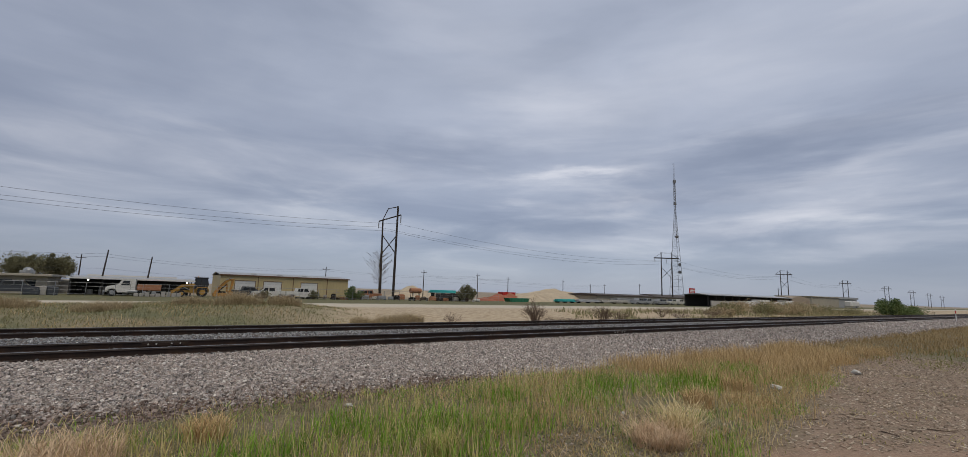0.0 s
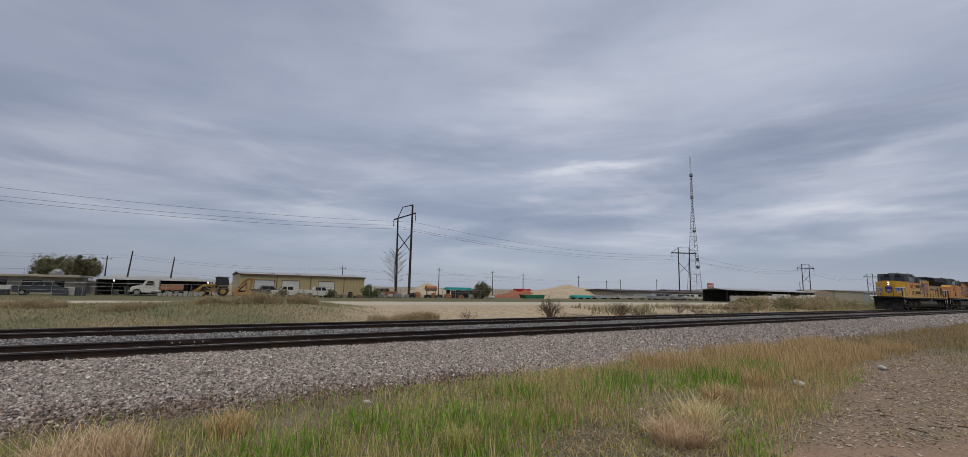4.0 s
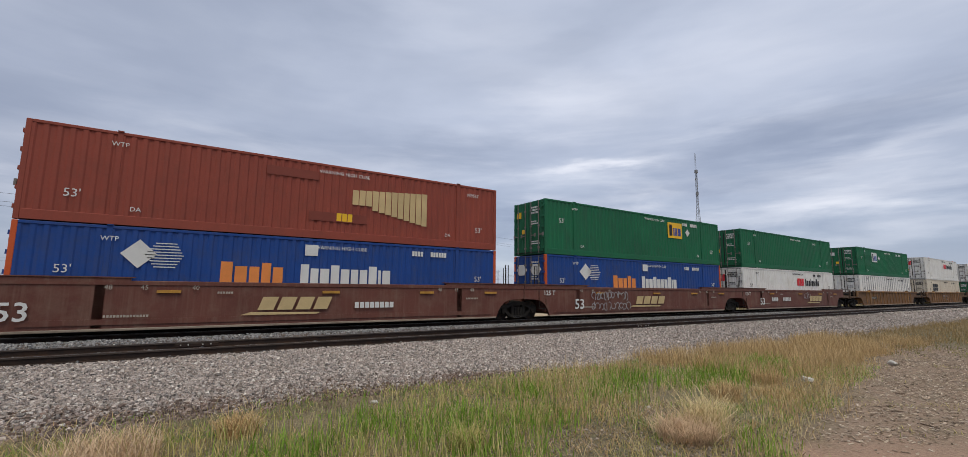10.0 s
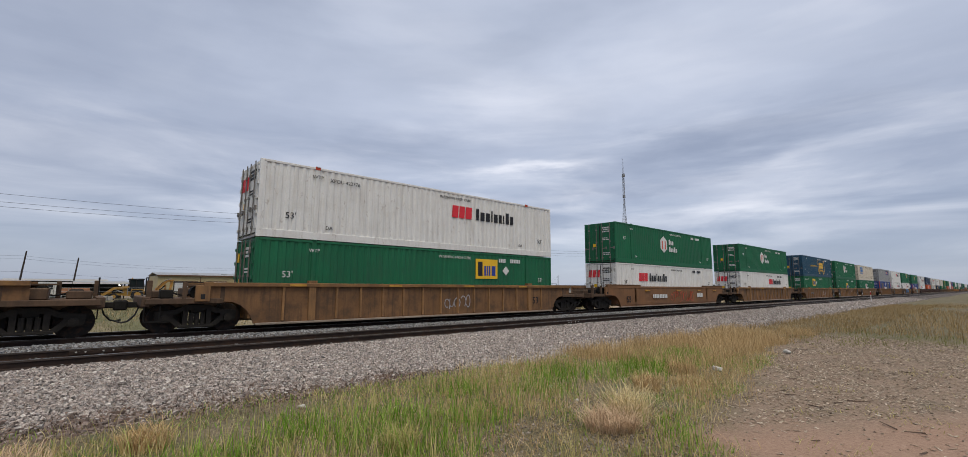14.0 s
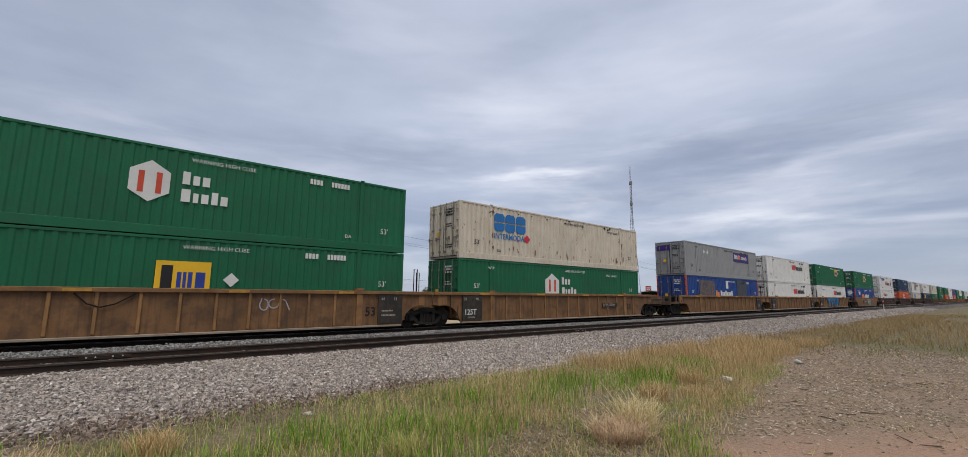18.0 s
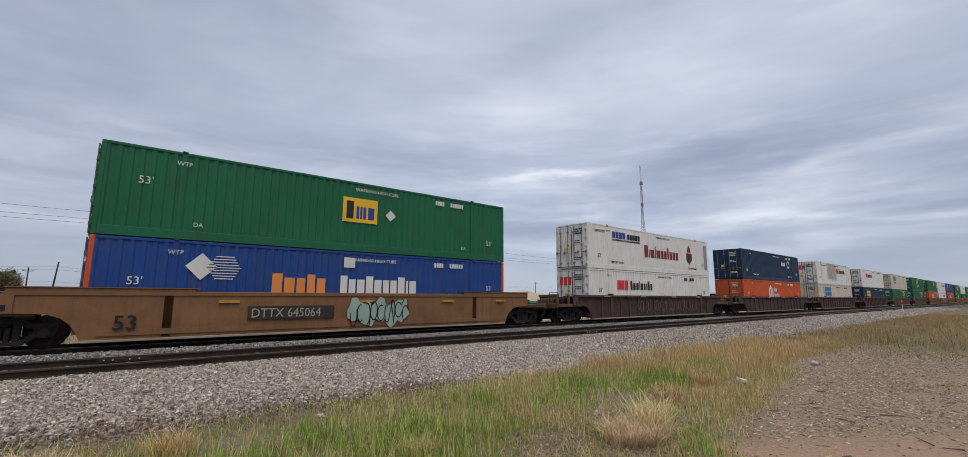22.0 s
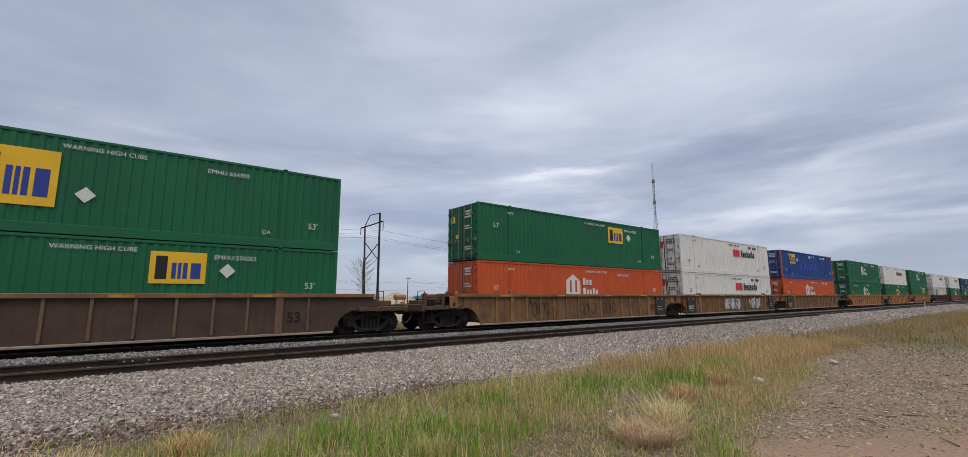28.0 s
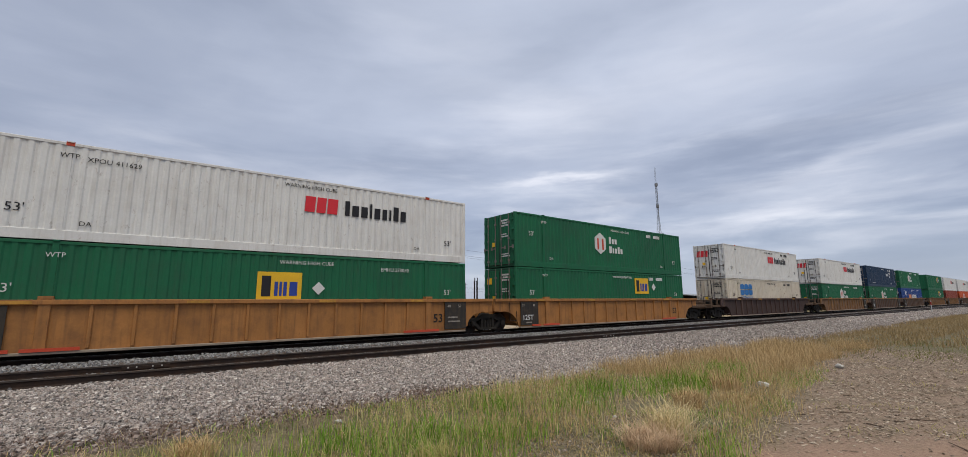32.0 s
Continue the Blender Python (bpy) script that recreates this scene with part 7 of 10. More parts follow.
def older_emd(along, number):
    """A wide-cab diesel with a flared rear radiator, in bright yellow and grey."""
    L = thing("locomotive", "bright yellow diesel locomotive with grey cab top and painted flag", "locomotive", group="locomotives")
    ride(L, along)
    part("underframe", Geo().cbox(1.6, 21.9, -1.5, 1.5, 1.40, 1.70, 0.03).box(2.2, 21.0, -0.7, 0.7, 1.1, 1.45), "steel_dark", L)
    part("sill_edge", Geo().box(1.45, 21.9, -1.515, -1.5, 1.62, 1.74).box(1.45, 21.9, 1.5, 1.515, 1.62, 1.74).box(1.43, 1.45, -1.5, 1.5, 1.62, 1.74), "loco_new", L)
    n = part("nose", Geo().add([(2.05, -0.66, 1.72), (2.05, 0.66, 1.72), (2.12, 0.64, 3.66), (2.12, -0.64, 3.66), (2.88, -1.5, 1.72), (2.88, 1.5, 1.72), (2.92, 1.5, 3.5), (2.92, -1.5, 3.5),
                              (3.75, -1.5, 1.72), (3.75, 1.5, 1.72), (3.75, 1.5, 3.58), (3.75, -1.5, 3.58)],
                             [(0, 3, 2, 1), (0, 4, 7, 3), (1, 2, 6, 5), (4, 8, 11, 7), (5, 6, 10, 9), (3, 7, 11, 10, 6, 2), (0, 1, 5, 9, 8, 4), (8, 9, 10, 11)]), "loco_new", L)
    part("nose_top", Geo().prism([(2.55, 3.50), (2.6, 3.60), (3.75, 3.66), (3.75, 3.55)], "y", -0.9, 0.9), "loco_shade", n, "grey anti-glare panel")
    part("nose_seam", Geo().box(2.9, 2.92, -1.51, -1.5, 1.75, 3.5), "seam", n)
    cut_prism(L, "cab_side", [(3.75, 1.72), (6.15, 1.72), (6.15, 3.52), (3.75, 3.52)], 1.505, "loco_new")
    cut_prism(L, "cab_top", [(3.72, 3.52), (6.15, 3.52), (6.2, 4.42), (6.0, 4.56), (3.95, 4.56), (3.78, 4.4)], 1.49, "loco_grey")
    part("cab_roof", Geo().cbox(3.85, 6.3, -1.4, 1.4, 4.52, 4.6, 0.03), "loco_silver", L)
    part("stripe", Geo().box(3.7, 6.2, -1.515, -1.505, 3.47, 3.56).box(6.2, 9.7, -1.1, -1.09, 3.47, 3.54), "red_line", L, "red stripe")
    for k in (-1.15, 0.2):
        part("windscreen", Geo().prism([(3.7, 3.68), (3.74, 4.3), (3.77, 4.3), (3.73, 3.68)], "y", k, k + 0.95), "glass", L)
    cab_windows(L, [(4.1, 4.4), (4.6, 5.0), (5.08, 5.48), (5.62, 5.95)], -1.49, 3.66, 4.2)
    part("seam", Geo().box(3.9, 6.1, -1.515, -1.5, 2.58, 2.6).prism([(3.3, 1.76), (3.32, 1.76), (4.12, 2.6), (4.10, 2.6)], "y", -1.515, -1.5), "black", L)
    slats(L, 5.05, 5.5, 2.0, 2.36, -1.507, "loco_new", "seam", 5)
    # compartment behind the cab, full width, with long intakes
    cut_prism(L, "equipment_case", [(6.15, 1.72), (8.65, 1.72), (8.65, 3.46), (6.15, 3.46)], 1.49, "loco_new")
    for z in (2.05, 2.85):
        slats(L, 6.45, 8.4, z, z + 0.38, -1.495, "brown_grille", "loco_new", 6)
    cut_prism(L, "equipment_top", [(6.15, 3.46), (10.3, 3.46), (10.3, 4.2), (10.1, 4.3), (6.15, 4.42)], 1.09, "loco_grey")
    part("cabinet", Geo().cbox(7.3, 8.5, -1.16, -1.08, 3.62, 4.25, 0.02), "loco_grey", L)
    slats(L, 8.75, 9.75, 3.58, 4.15, -1.095, "black", "black", 4)
    rail_run(L, [6.5, 7.6, 8.7, 9.8], -1.46, 3.48, 4.12, "loco_grey")
    part("corner_post", Geo().box(6.14, 6.17, -1.512, -1.49, 1.75, 3.5).box(8.63, 8.66, -1.5, -1.2, 1.75, 3.45), "seam", L)
    cut_prism(L, "filter_case", [(8.65, 1.72), (10.3, 1.72), (10.3, 3.46), (8.65, 3.46)], 1.2, "loco_new")
    slats(L, 8.85, 9.95, 2.6, 3.36, -1.205, "grille", "seam", 6)
    cut_prism(L, "hood", [(10.3, 1.72), (22.0, 1.72), (22.0, 3.95), (10.3, 3.95)], 0.95, "loco_new")
    part("hood_roof", Geo().prism([(-0.95, 3.95), (-0.7, 4.14), (0.7, 4.14), (0.95, 3.95)], "x", 10.3, 15.6), "loco_grey", L)
    panel_doors(L, 10.5, 15.4, 8, 1.85, 3.85, -0.955, "loco_new")
    wavy_flag(L, 10.8, 2.22, 4.3, 1.45, -0.985)
    # flared radiator
    part("radiator_flare", Geo().prism([(-0.95, 3.35), (-1.48, 3.95), (-1.48, 4.35), (-1.2, 4.5), (1.2, 4.5), (1.48, 4.35), (1.48, 3.95), (0.95, 3.35)], "x", 15.6, 21.2), "black", L)
    part("radiator_core", Geo().prism([(-1.0, 3.38), (-1.5, 3.93), (-1.49, 3.96), (-0.98, 3.40)], "x", 15.9, 20.6), "grille", L)
    part("fan_row", Geo().cyl((16.8, 0, 4.5), (16.8, 0, 4.58), 0.7, 20).cyl((18.4, 0, 4.5), (18.4, 0, 4.58), 0.7, 20).cyl((20.0, 0, 4.5), (20.0, 0, 4.58), 0.7, 20), "loco_grey", L)
    part("rear_cap", Geo().prism([(-0.95, 3.7), (-1.3, 3.95), (-1.3, 4.3), (-1.05, 4.42), (1.05, 4.42), (1.3, 4.3), (1.3, 3.95), (0.95, 3.7)], "x", 21.2, 21.95), "loco_grey", L)
    part("stripe", Geo().box(21.2, 21.95, -1.31, -1.3, 3.93, 4.0), "red_line", L, "red stripe")
    panel_doors(L, 15.6, 18.2, 5, 1.85, 3.3, -0.955, "loco_new")
    words("BUILDING AMERICA", 0.24, "ink", L, 15.75, -0.985, 2.75, stretch=0.95)
    shield(L, 18.35, 2.3, 0.66, -0.985)
    slats(L, 19.35, 19.85, 2.0, 3.15, -0.96, "black", "loco_new", 3)
    slats(L, 20.75, 21.8, 2.05, 3.15, -0.96, "brown_grille", "loco_new", 9)
    rail_run(L, [8.8, 10.4, 11.8, 13.2, 14.6, 16.0, 17.3, 18.6, 19.9, 21.7], -1.45, 1.72, 2.7)
    rail_run(L, [8.8, 11.8, 14.6, 17.3, 19.9, 21.7], 1.45, 1.72, 2.7)
    tank(L, 8.4, 16.2, True)
    for axles in ((3.5, 5.2, 6.9), (17.1, 18.8, 20.5)):
        big_bogie(L, axles)
    ends(L, 1.45, 21.9, "loco_new")
    roof_kit(L, 4.0, 4.58, 12.9, 4.14, 8.4, 4.36)
    front_kit(L, 2.12, 3.3, 4.28, 3.76)
    wings(L, (2.07, 0.66), (2.90, 1.5), 2.42, 1.05)
    road_number(L, number, 4.1, 2.78, -1.51, 0.80, 1.02)
    part("marker_box", Geo().cbox(12.9, 13.3, -1.5, -1.4, 1.25, 1.4, 0.01), "loco_silver", L)
    return L


older_emd(-273.05, "8682").scale = (1.022, 1, 1)
modern_ge(-250.4, "6076", tagged_flank, False)
modern_ge(-228.1, "7799", slogan_high)


# ---------------------------------------------------------------- the yard beyond the tracks
G0 = -0.60
M.update({
    "siding_tan": surf("yellow_tan_metal_siding", (0.47, 0.385, 0.21), 0.6, 0, 0.08, 0.4, 10, 0.02, (0.32, 0.25, 0.14), 0.25, 0.2),
    "trim_brown": surf("brown_metal_trim", (0.13, 0.07, 0.04), 0.6, 0, 0.1),
    "door_white": surf("white_roll_door", (0.66, 0.66, 0.64), 0.6, 0, 0.05, 0.8, 10, 0.02, (0.45, 0.42, 0.38), 0.2, 0.2),
    "beige_wall": surf("beige_rendered_wall", (0.40, 0.36, 0.29), 0.8, 0, 0.1, 0.5, 10, 0.03, (0.26, 0.22, 0.17), 0.3, 0.25),
    "roof_grey": surf("grey_metal_roof", (0.36, 0.37, 0.38), 0.5, 0.2, 0.1, 0.6, 10, 0.02, RUST, 0.15, 0.1),
    # dark weathered siding, and the painted shade inside open-fronted roofs
    "shade_dark": surf("dark_siding_and_shade_tone", (0.045, 0.042, 0.04), 0.8, 0, 0.25, 0.8, 12, 0.03),
    "tan_dull": surf("dull_tan_siding", (0.33, 0.265, 0.20), 0.7, 0, 0.1, 0.5, 10, 0.02, (0.22, 0.17, 0.13), 0.3, 0.25),
    "concrete": surf("pale_concrete", (0.40, 0.38, 0.35), 0.85, 0, 0.15, 1.5, 16, 0.06, (0.24, 0.21, 0.18), 0.4),
    "timber_pole": surf("dark_treated_timber", (0.040, 0.032, 0.028), 0.85, 0, 0.25, 2.0, 20, 0.08, (0.09, 0.07, 0.05), 0.3),
    "galv": surf("galvanised_steel", (0.30, 0.31, 0.32), 0.5, 0.5, 0.15, 3.0, 20, 0.03),
    "lattice": surf("tower_steel", (0.20, 0.205, 0.215), 0.55, 0.4, 0.15, 2.0, 20, 0.02),
    "plant_yellow": surf("machine_yellow", (0.43, 0.24, 0.05), 0.6, 0, 0.2, 1.5, 16, 0.03, (0.17, 0.11, 0.06), 0.5, 0.4),
    "plant_orange": surf("machine_orange_yellow", (0.45, 0.225, 0.05), 0.6, 0, 0.2, 1.5, 16, 0.03, (0.18, 0.10, 0.05), 0.5, 0.4),
    "truck_white": surf("white_vehicle_paint", (0.62, 0.61, 0.58), 0.4, 0, 0.06, 1.5, 16, 0.01, (0.35, 0.30, 0.25), 0.25, 0.2),
    "rust_orange": surf("rusty_orange_paint", (0.36, 0.17, 0.095), 0.7, 0, 0.2, 1.5, 16, 0.04, RUST, 0.5, 0.4),
    "tyre": surf("tyre_rubber", (0.025, 0.025, 0.026), 0.85, 0, 0.2, 4.0, 30, 0.05),
    "turquoise": surf("turquoise_pipe_coating", (0.045, 0.36, 0.36), 0.5, 0, 0.12, 1.0, 14, 0.02),
    "bin_green": surf("green_steel_bin", (0.03, 0.16, 0.09), 0.5, 0, 0.12, 1.0, 14, 0.02),
    "bin_red": surf("red_steel_bin", (0.45, 0.035, 0.03), 0.5, 0, 0.12, 1.0, 14, 0.02),
    "roof_brown": surf("dark_brown_roof", (0.075, 0.06, 0.05), 0.7, 0, 0.15, 0.6, 10, 0.02),
    "bark": surf("grey_brown_bark", (0.11, 0.085, 0.065), 0.9, 0, 0.25, 4.0, 30, 0.15),
    "wire": surf("dark_grey_cable", (0.06, 0.06, 0.065), 0.6, 0, 0.1),
    "car_dark": surf("dark_vehicle_paint", (0.05, 0.055, 0.065), 0.35, 0, 0.1),
    "yard_lamp": glow("white_lamp_glass", (1.0, 0.97, 0.9), 4.0),
})


def heap_mesh(name, rx, ry, h, cols, seed, n=26):
    """A loose heap of soil with a slumped, uneven outline."""
    vs, fs = [], []
    for j in range(n + 1):
        for i in range(n + 1):
            u, v = i / n * 2 - 1, j / n * 2 - 1
            r = math.hypot(u, v)
            k = max(0.0, 1 - r) ** 0.85
            z = h * k * (1 + 0.35 * noise.noise(Vector((u * 2.2, v * 2.2, seed)))) + 0.06 * h * noise.noise(Vector((u * 9, v * 9, seed)))
            vs.append((u * rx, v * ry, max(-0.12, z) if r < 1 else -0.15))
    fs = [(j * (n + 1) + i, j * (n + 1) + i + 1, (j + 1) * (n + 1) + i + 1, (j + 1) * (n + 1) + i) for j in range(n) for i in range(n)]
    me = bpy.data.meshes.new(name)
    me.from_pydata(vs, [], fs)
    me.materials.append(cols)
    me.polygons.foreach_set("use_smooth", [True] * len(fs))
    return me


def metal_building():
    b = thing("metal_building", "yellow-tan metal workshop with three white roll doors", "building", pose(9.4, 90, G0))
    w, d, h = 22.4, 13.0, 3.72
    doors = [(2.3, 5.5), (6.9, 9.9), (13.4, 16.4)]
    g, x = Geo(), 0.0
    for a, e in doors + [(w, w)]:
        g.box(x, a, 0, 0.15, 0, h)
        if a < w:
            g.box(a, e, 0, 0.15, 2.75, h)
        x = e
    g.box(0, 0.15, 0.15, d, 0, h).box(w - 0.15, w, 0.15, d, 0, h).box(0, w, d - 0.15, d, 0, h)
    part("wall", g, "siding_tan", b)
    rib = Geo().box(0, 0.05, -0.04, 0, 0, h).mesh("siding_rib", M["siding_tan"])
    x = 0.3
    while x < w:
        if not any(a - 0.1 < x < e + 0.05 for a, e in doors):
            part("siding_rib", rib, None, b, at=pose(x, 0, 0))
        x += 0.62
    part("roof", Geo().prism([(-0.25, h), (d / 2, h + 0.5), (d + 0.25, h), (d + 0.25, h + 0.1), (d / 2, h + 0.62), (-0.25, h + 0.1)], "x", -0.2, w + 0.2), "roof_grey", b)
    part("eave_trim", Geo().box(-0.2, w + 0.2, -0.3, -0.05, h - 0.12, h + 0.08), "trim_brown", b)
    for a, e in doors:
        dr = part("roll_door", Geo().box(a, e, 0.05, 0.1, 0, 2.75), "door_white", b)
        for k in range(1, 6):
            part("door_seam", Geo().box(a, e, 0.03, 0.05, k * 0.46, k * 0.46 + 0.02), "roof_grey", dr)
        part("door_frame", Geo().box(a - 0.08, a, -0.03, 0.1, 0, 2.83).box(e, e + 0.08, -0.03, 0.1, 0, 2.83).box(a, e, -0.03, 0.1, 2.75, 2.83), "trim_brown", b)
    for x in (5.0, 9.5, 14.0):
        part("roof_vent", Geo().cbox(x, x + 0.9, 2.0, 2.6, h + 0.15, h + 0.45, 0.05), "roof_grey", b)
    for x in (5.9, 11.9, 18.2):
        part("downpipe", Geo().box(x, x + 0.1, -0.1, -0.02, 0, h - 0.1), "trim_brown", b)
    return b


def low_building():
    b = thing("low_building", "low beige flat-roofed building with dark window openings", "building", pose(-34, 85, G0))
    w, d, h = 22.4, 11, 2.35
    g, x = Geo(), 0.0
    holes = [(3, 5), (7, 9), (11, 13), (14.5, 15.6), (17, 19), (20.2, 21.3)]
    for a, e in holes + [(w, w)]:
        g.box(x, a, 0, 0.2, 0, h)
        if a < w:
            g.box(a, e, 0, 0.2, 0, 0.9).box(a, e, 0, 0.2, 1.9, h)
        x = e
    g.box(0, 0.2, 0.2, d, 0, h).box(w - 0.2, w, 0.2, d, 0, h).box(0, w, d - 0.2, d, 0, h)
    part("wall", g, "beige_wall", b)
    for a, e in holes:
        wd = part("window", Geo().box(a, e, 0.12, 0.15, 0.9, 1.9), "glass", b)
        part("sill", Geo().box(a - 0.05, e + 0.05, -0.06, 0.02, 0.84, 0.9), "concrete", wd)
    part("roof", Geo().cbox(-0.5, w + 0.5, -0.9, d + 0.4, h, h + 0.32, 0.04), "beige_wall", b)
    part("roof_unit", Geo().cbox(19.2, 20.6, 2, 3.2, h + 0.32, h + 0.75, 0.05), "galv", b)
    part("dish", Geo().cyl((20.2, 1.2, h + 0.75), (20.28, 0.95, h + 0.95), 0.55, 16, 0.2), "galv", b)
    solo("back_building", Geo().cbox(-13.2, -9.6, 95, 103, G0, 1.2, 0.03).cbox(-13.5, -9.4, 94.6, 103.3, 1.2, 1.4, 0.03), "concrete", "low grey flat-roofed shed behind the fence", "building")


def open_canopy():
    c = thing("open_canopy", "long open storage canopy with a white roof edge and dark inside", "canopy", pose(-9.3, 84, G0))
    w, d = 14.4, 8.5
    part("roof", Geo().prism([(-0.3, 2.3), (d, 2.62), (d, 2.74), (-0.3, 2.42)], "x", -0.3, w + 0.3), "roof_grey", c)
    part("fascia", Geo().box(-0.3, w + 0.3, -0.36, -0.3, 2.24, 2.46), "door_white", c)
    # the canopy's shaded inside is put into this wall's dark colour
    part("back_wall", Geo().box(0, w, d - 0.2, d, 0, 2.6).box(0, 0.2, 0.5, d, 0, 2.5), "shade_dark", c)
    for x in (0.1, 3.6, 7.2, 10.8, 14.2):
        part("post", Geo().cbox(x - 0.08, x + 0.08, 0, 0.16, 0, 2.32, 0.01), "shade_dark", c)
    for x in (2.0, 13.6):
        part("lamp", Geo().cyl((x, -0.1, 2.1), (x, -0.2, 2.06), 0.1, 10), "yard_lamp", c)
    solo("back_roof", Geo().prism([(94, 1.95), (98, 2.3), (98, 2.4), (94, 2.05)], "x", -8.6, 3.4).box(-8.4, 3.2, 94.2, 97.8, G0, 1.97), "concrete", "pale low shed roof behind the canopy", "building")
    r = random.Random(5)
    for k in range(10):
        x = -8.6 + k * 1.35
        s = r.uniform(0.5, 1.0)
        solo("stored_crate", Geo().cbox(-s / 2, s / 2, -0.4, 0.4, 0, r.uniform(0.7, 1.5), 0.03), r.choice(["shade_dark", "concrete", "galv", "timber_pole"]), "crate of stored goods under the canopy", "crate", pose(x, 88 + r.uniform(-1, 2), G0, 0, 0, r.uniform(-8, 8)), "crates under the canopy")


def wheel_of(parent, x, y, r, w=0.26, rim="galv"):
    t = part("wheel", Geo().cyl((x, y - w / 2, r), (x, y + w / 2, r), r, 18), "tyre", parent)
    part("rim", Geo().cyl((x, y - w / 2 - 0.01, r), (x, y + w / 2 + 0.01, r), r * 0.55, 14), rim, t)


def pickup(x, y, paint, label, turn=0):
    p = thing("pickup_truck", label, "pickup", pose(x, y, G0, 0, 0, turn), "parked vehicles")
    part("body", Geo().prism([(-2.7, 0.45), (-2.65, 1.0), (-1.55, 1.08), (2.55, 1.08), (2.6, 0.45), (2.2, 0.38), (-2.3, 0.38)], "y", -0.95, 0.95), paint, p)
    part("cab", Geo().prism([(-1.6, 1.06), (-0.85, 1.78), (0.75, 1.80), (1.0, 1.06)], "y", -0.84, 0.84), paint, p)
    part("bed_side", Geo().cbox(1.0, 2.6, -0.96, 0.96, 1.0, 1.22, 0.03), paint, p)
    for a, b, c, d in ((-1.25, -0.35, -0.85, -0.35), (-0.2, 0.75, -0.2, 0.62)):
        part("side_window", Geo().prism([(a, 1.14), (b, 1.14), (d, 1.68), (c, 1.68)], "y", -0.86, 0.86), "glass", p)
    part("windscreen", Geo().prism([(-1.62, 1.12), (-0.9, 1.74), (-0.86, 1.74), (-1.56, 1.12)], "y", -0.72, 0.72), "glass", p)
    part("bumper", Geo().cbox(-2.82, -2.66, -0.9, 0.9, 0.42, 0.66, 0.03), "galv", p)
    for a in (-1.75, 1.65):
        for s in (-0.82, 0.82):
            wheel_of(p, a, s, 0.38)
    return p


def work_truck():
    t = thing("work_truck", "white bonneted work truck with a rusty orange flatbed box", "truck", pose(-2.1, 82, G0))
    part("bonnet", Geo().prism([(-3.05, 0.55), (-3.1, 1.05), (-2.9, 1.32), (-1.7, 1.62), (-1.6, 0.55)], "y", -0.8, 0.8), "truck_white", t)
    part("cab", Geo().prism([(-1.75, 0.5), (-1.75, 1.58), (-1.35, 2.28), (-1.2, 2.36), (0.1, 2.36), (0.2, 2.2), (0.2, 0.5)], "y", -1.05, 1.05), "truck_white", t)
    part("side_window", Geo().prism([(-1.45, 1.5), (-1.15, 2.14), (-0.45, 2.14), (-0.45, 1.5)], "y", -1.07, 1.07), "glass", t)
    part("windscreen", Geo().prism([(-1.79, 1.62), (-1.41, 2.26), (-1.37, 2.26), (-1.74, 1.62)], "y", -0.95, 0.95), "glass", t)
    part("door_seam", Geo().box(-0.36, -0.33, -1.07, -1.05, 0.6, 2.1), "steel_dark", t)
    part("fuel_tank", Geo().cyl((-0.6, -0.9, 0.62), (0.5, -0.9, 0.62), 0.26, 12), "galv", t)
    part("bumper", Geo().cbox(-3.3, -3.1, -1.1, 1.1, 0.45, 0.75, 0.03), "galv", t)
    part("grille", Geo().box(-3.13, -3.07, -0.5, 0.5, 0.7, 1.1), "steel_dark", t)
    part("fender", Geo().prism([(-3.05, 0.6), (-2.95, 0.95), (-2.6, 1.2), (-2.1, 1.2), (-1.7, 0.95), (-1.5, 0.5), (-1.7, 0.5), (-1.9, 0.9), (-2.3, 1.02), (-2.7, 0.9), (-2.85, 0.6)], "y", -1.15, -0.75), "truck_white", t)
    part("box", Geo().cbox(0.4, 3.2, -1.15, 1.15, 0.85, 1.65, 0.03), "rust_orange", t)
    part("chassis", Geo().box(-2.8, 3.2, -0.45, 0.45, 0.5, 0.75), "steel_dark", t)
    part("exhaust_stack", Geo().cyl((0.25, -0.9, 0.8), (0.25, -0.9, 2.4), 0.08, 8), "galv", t)
    for a in (-2.3, 1.3, 2.4):
        for s in (-0.95, 0.95):
            wheel_of(t, a, s, 0.5)


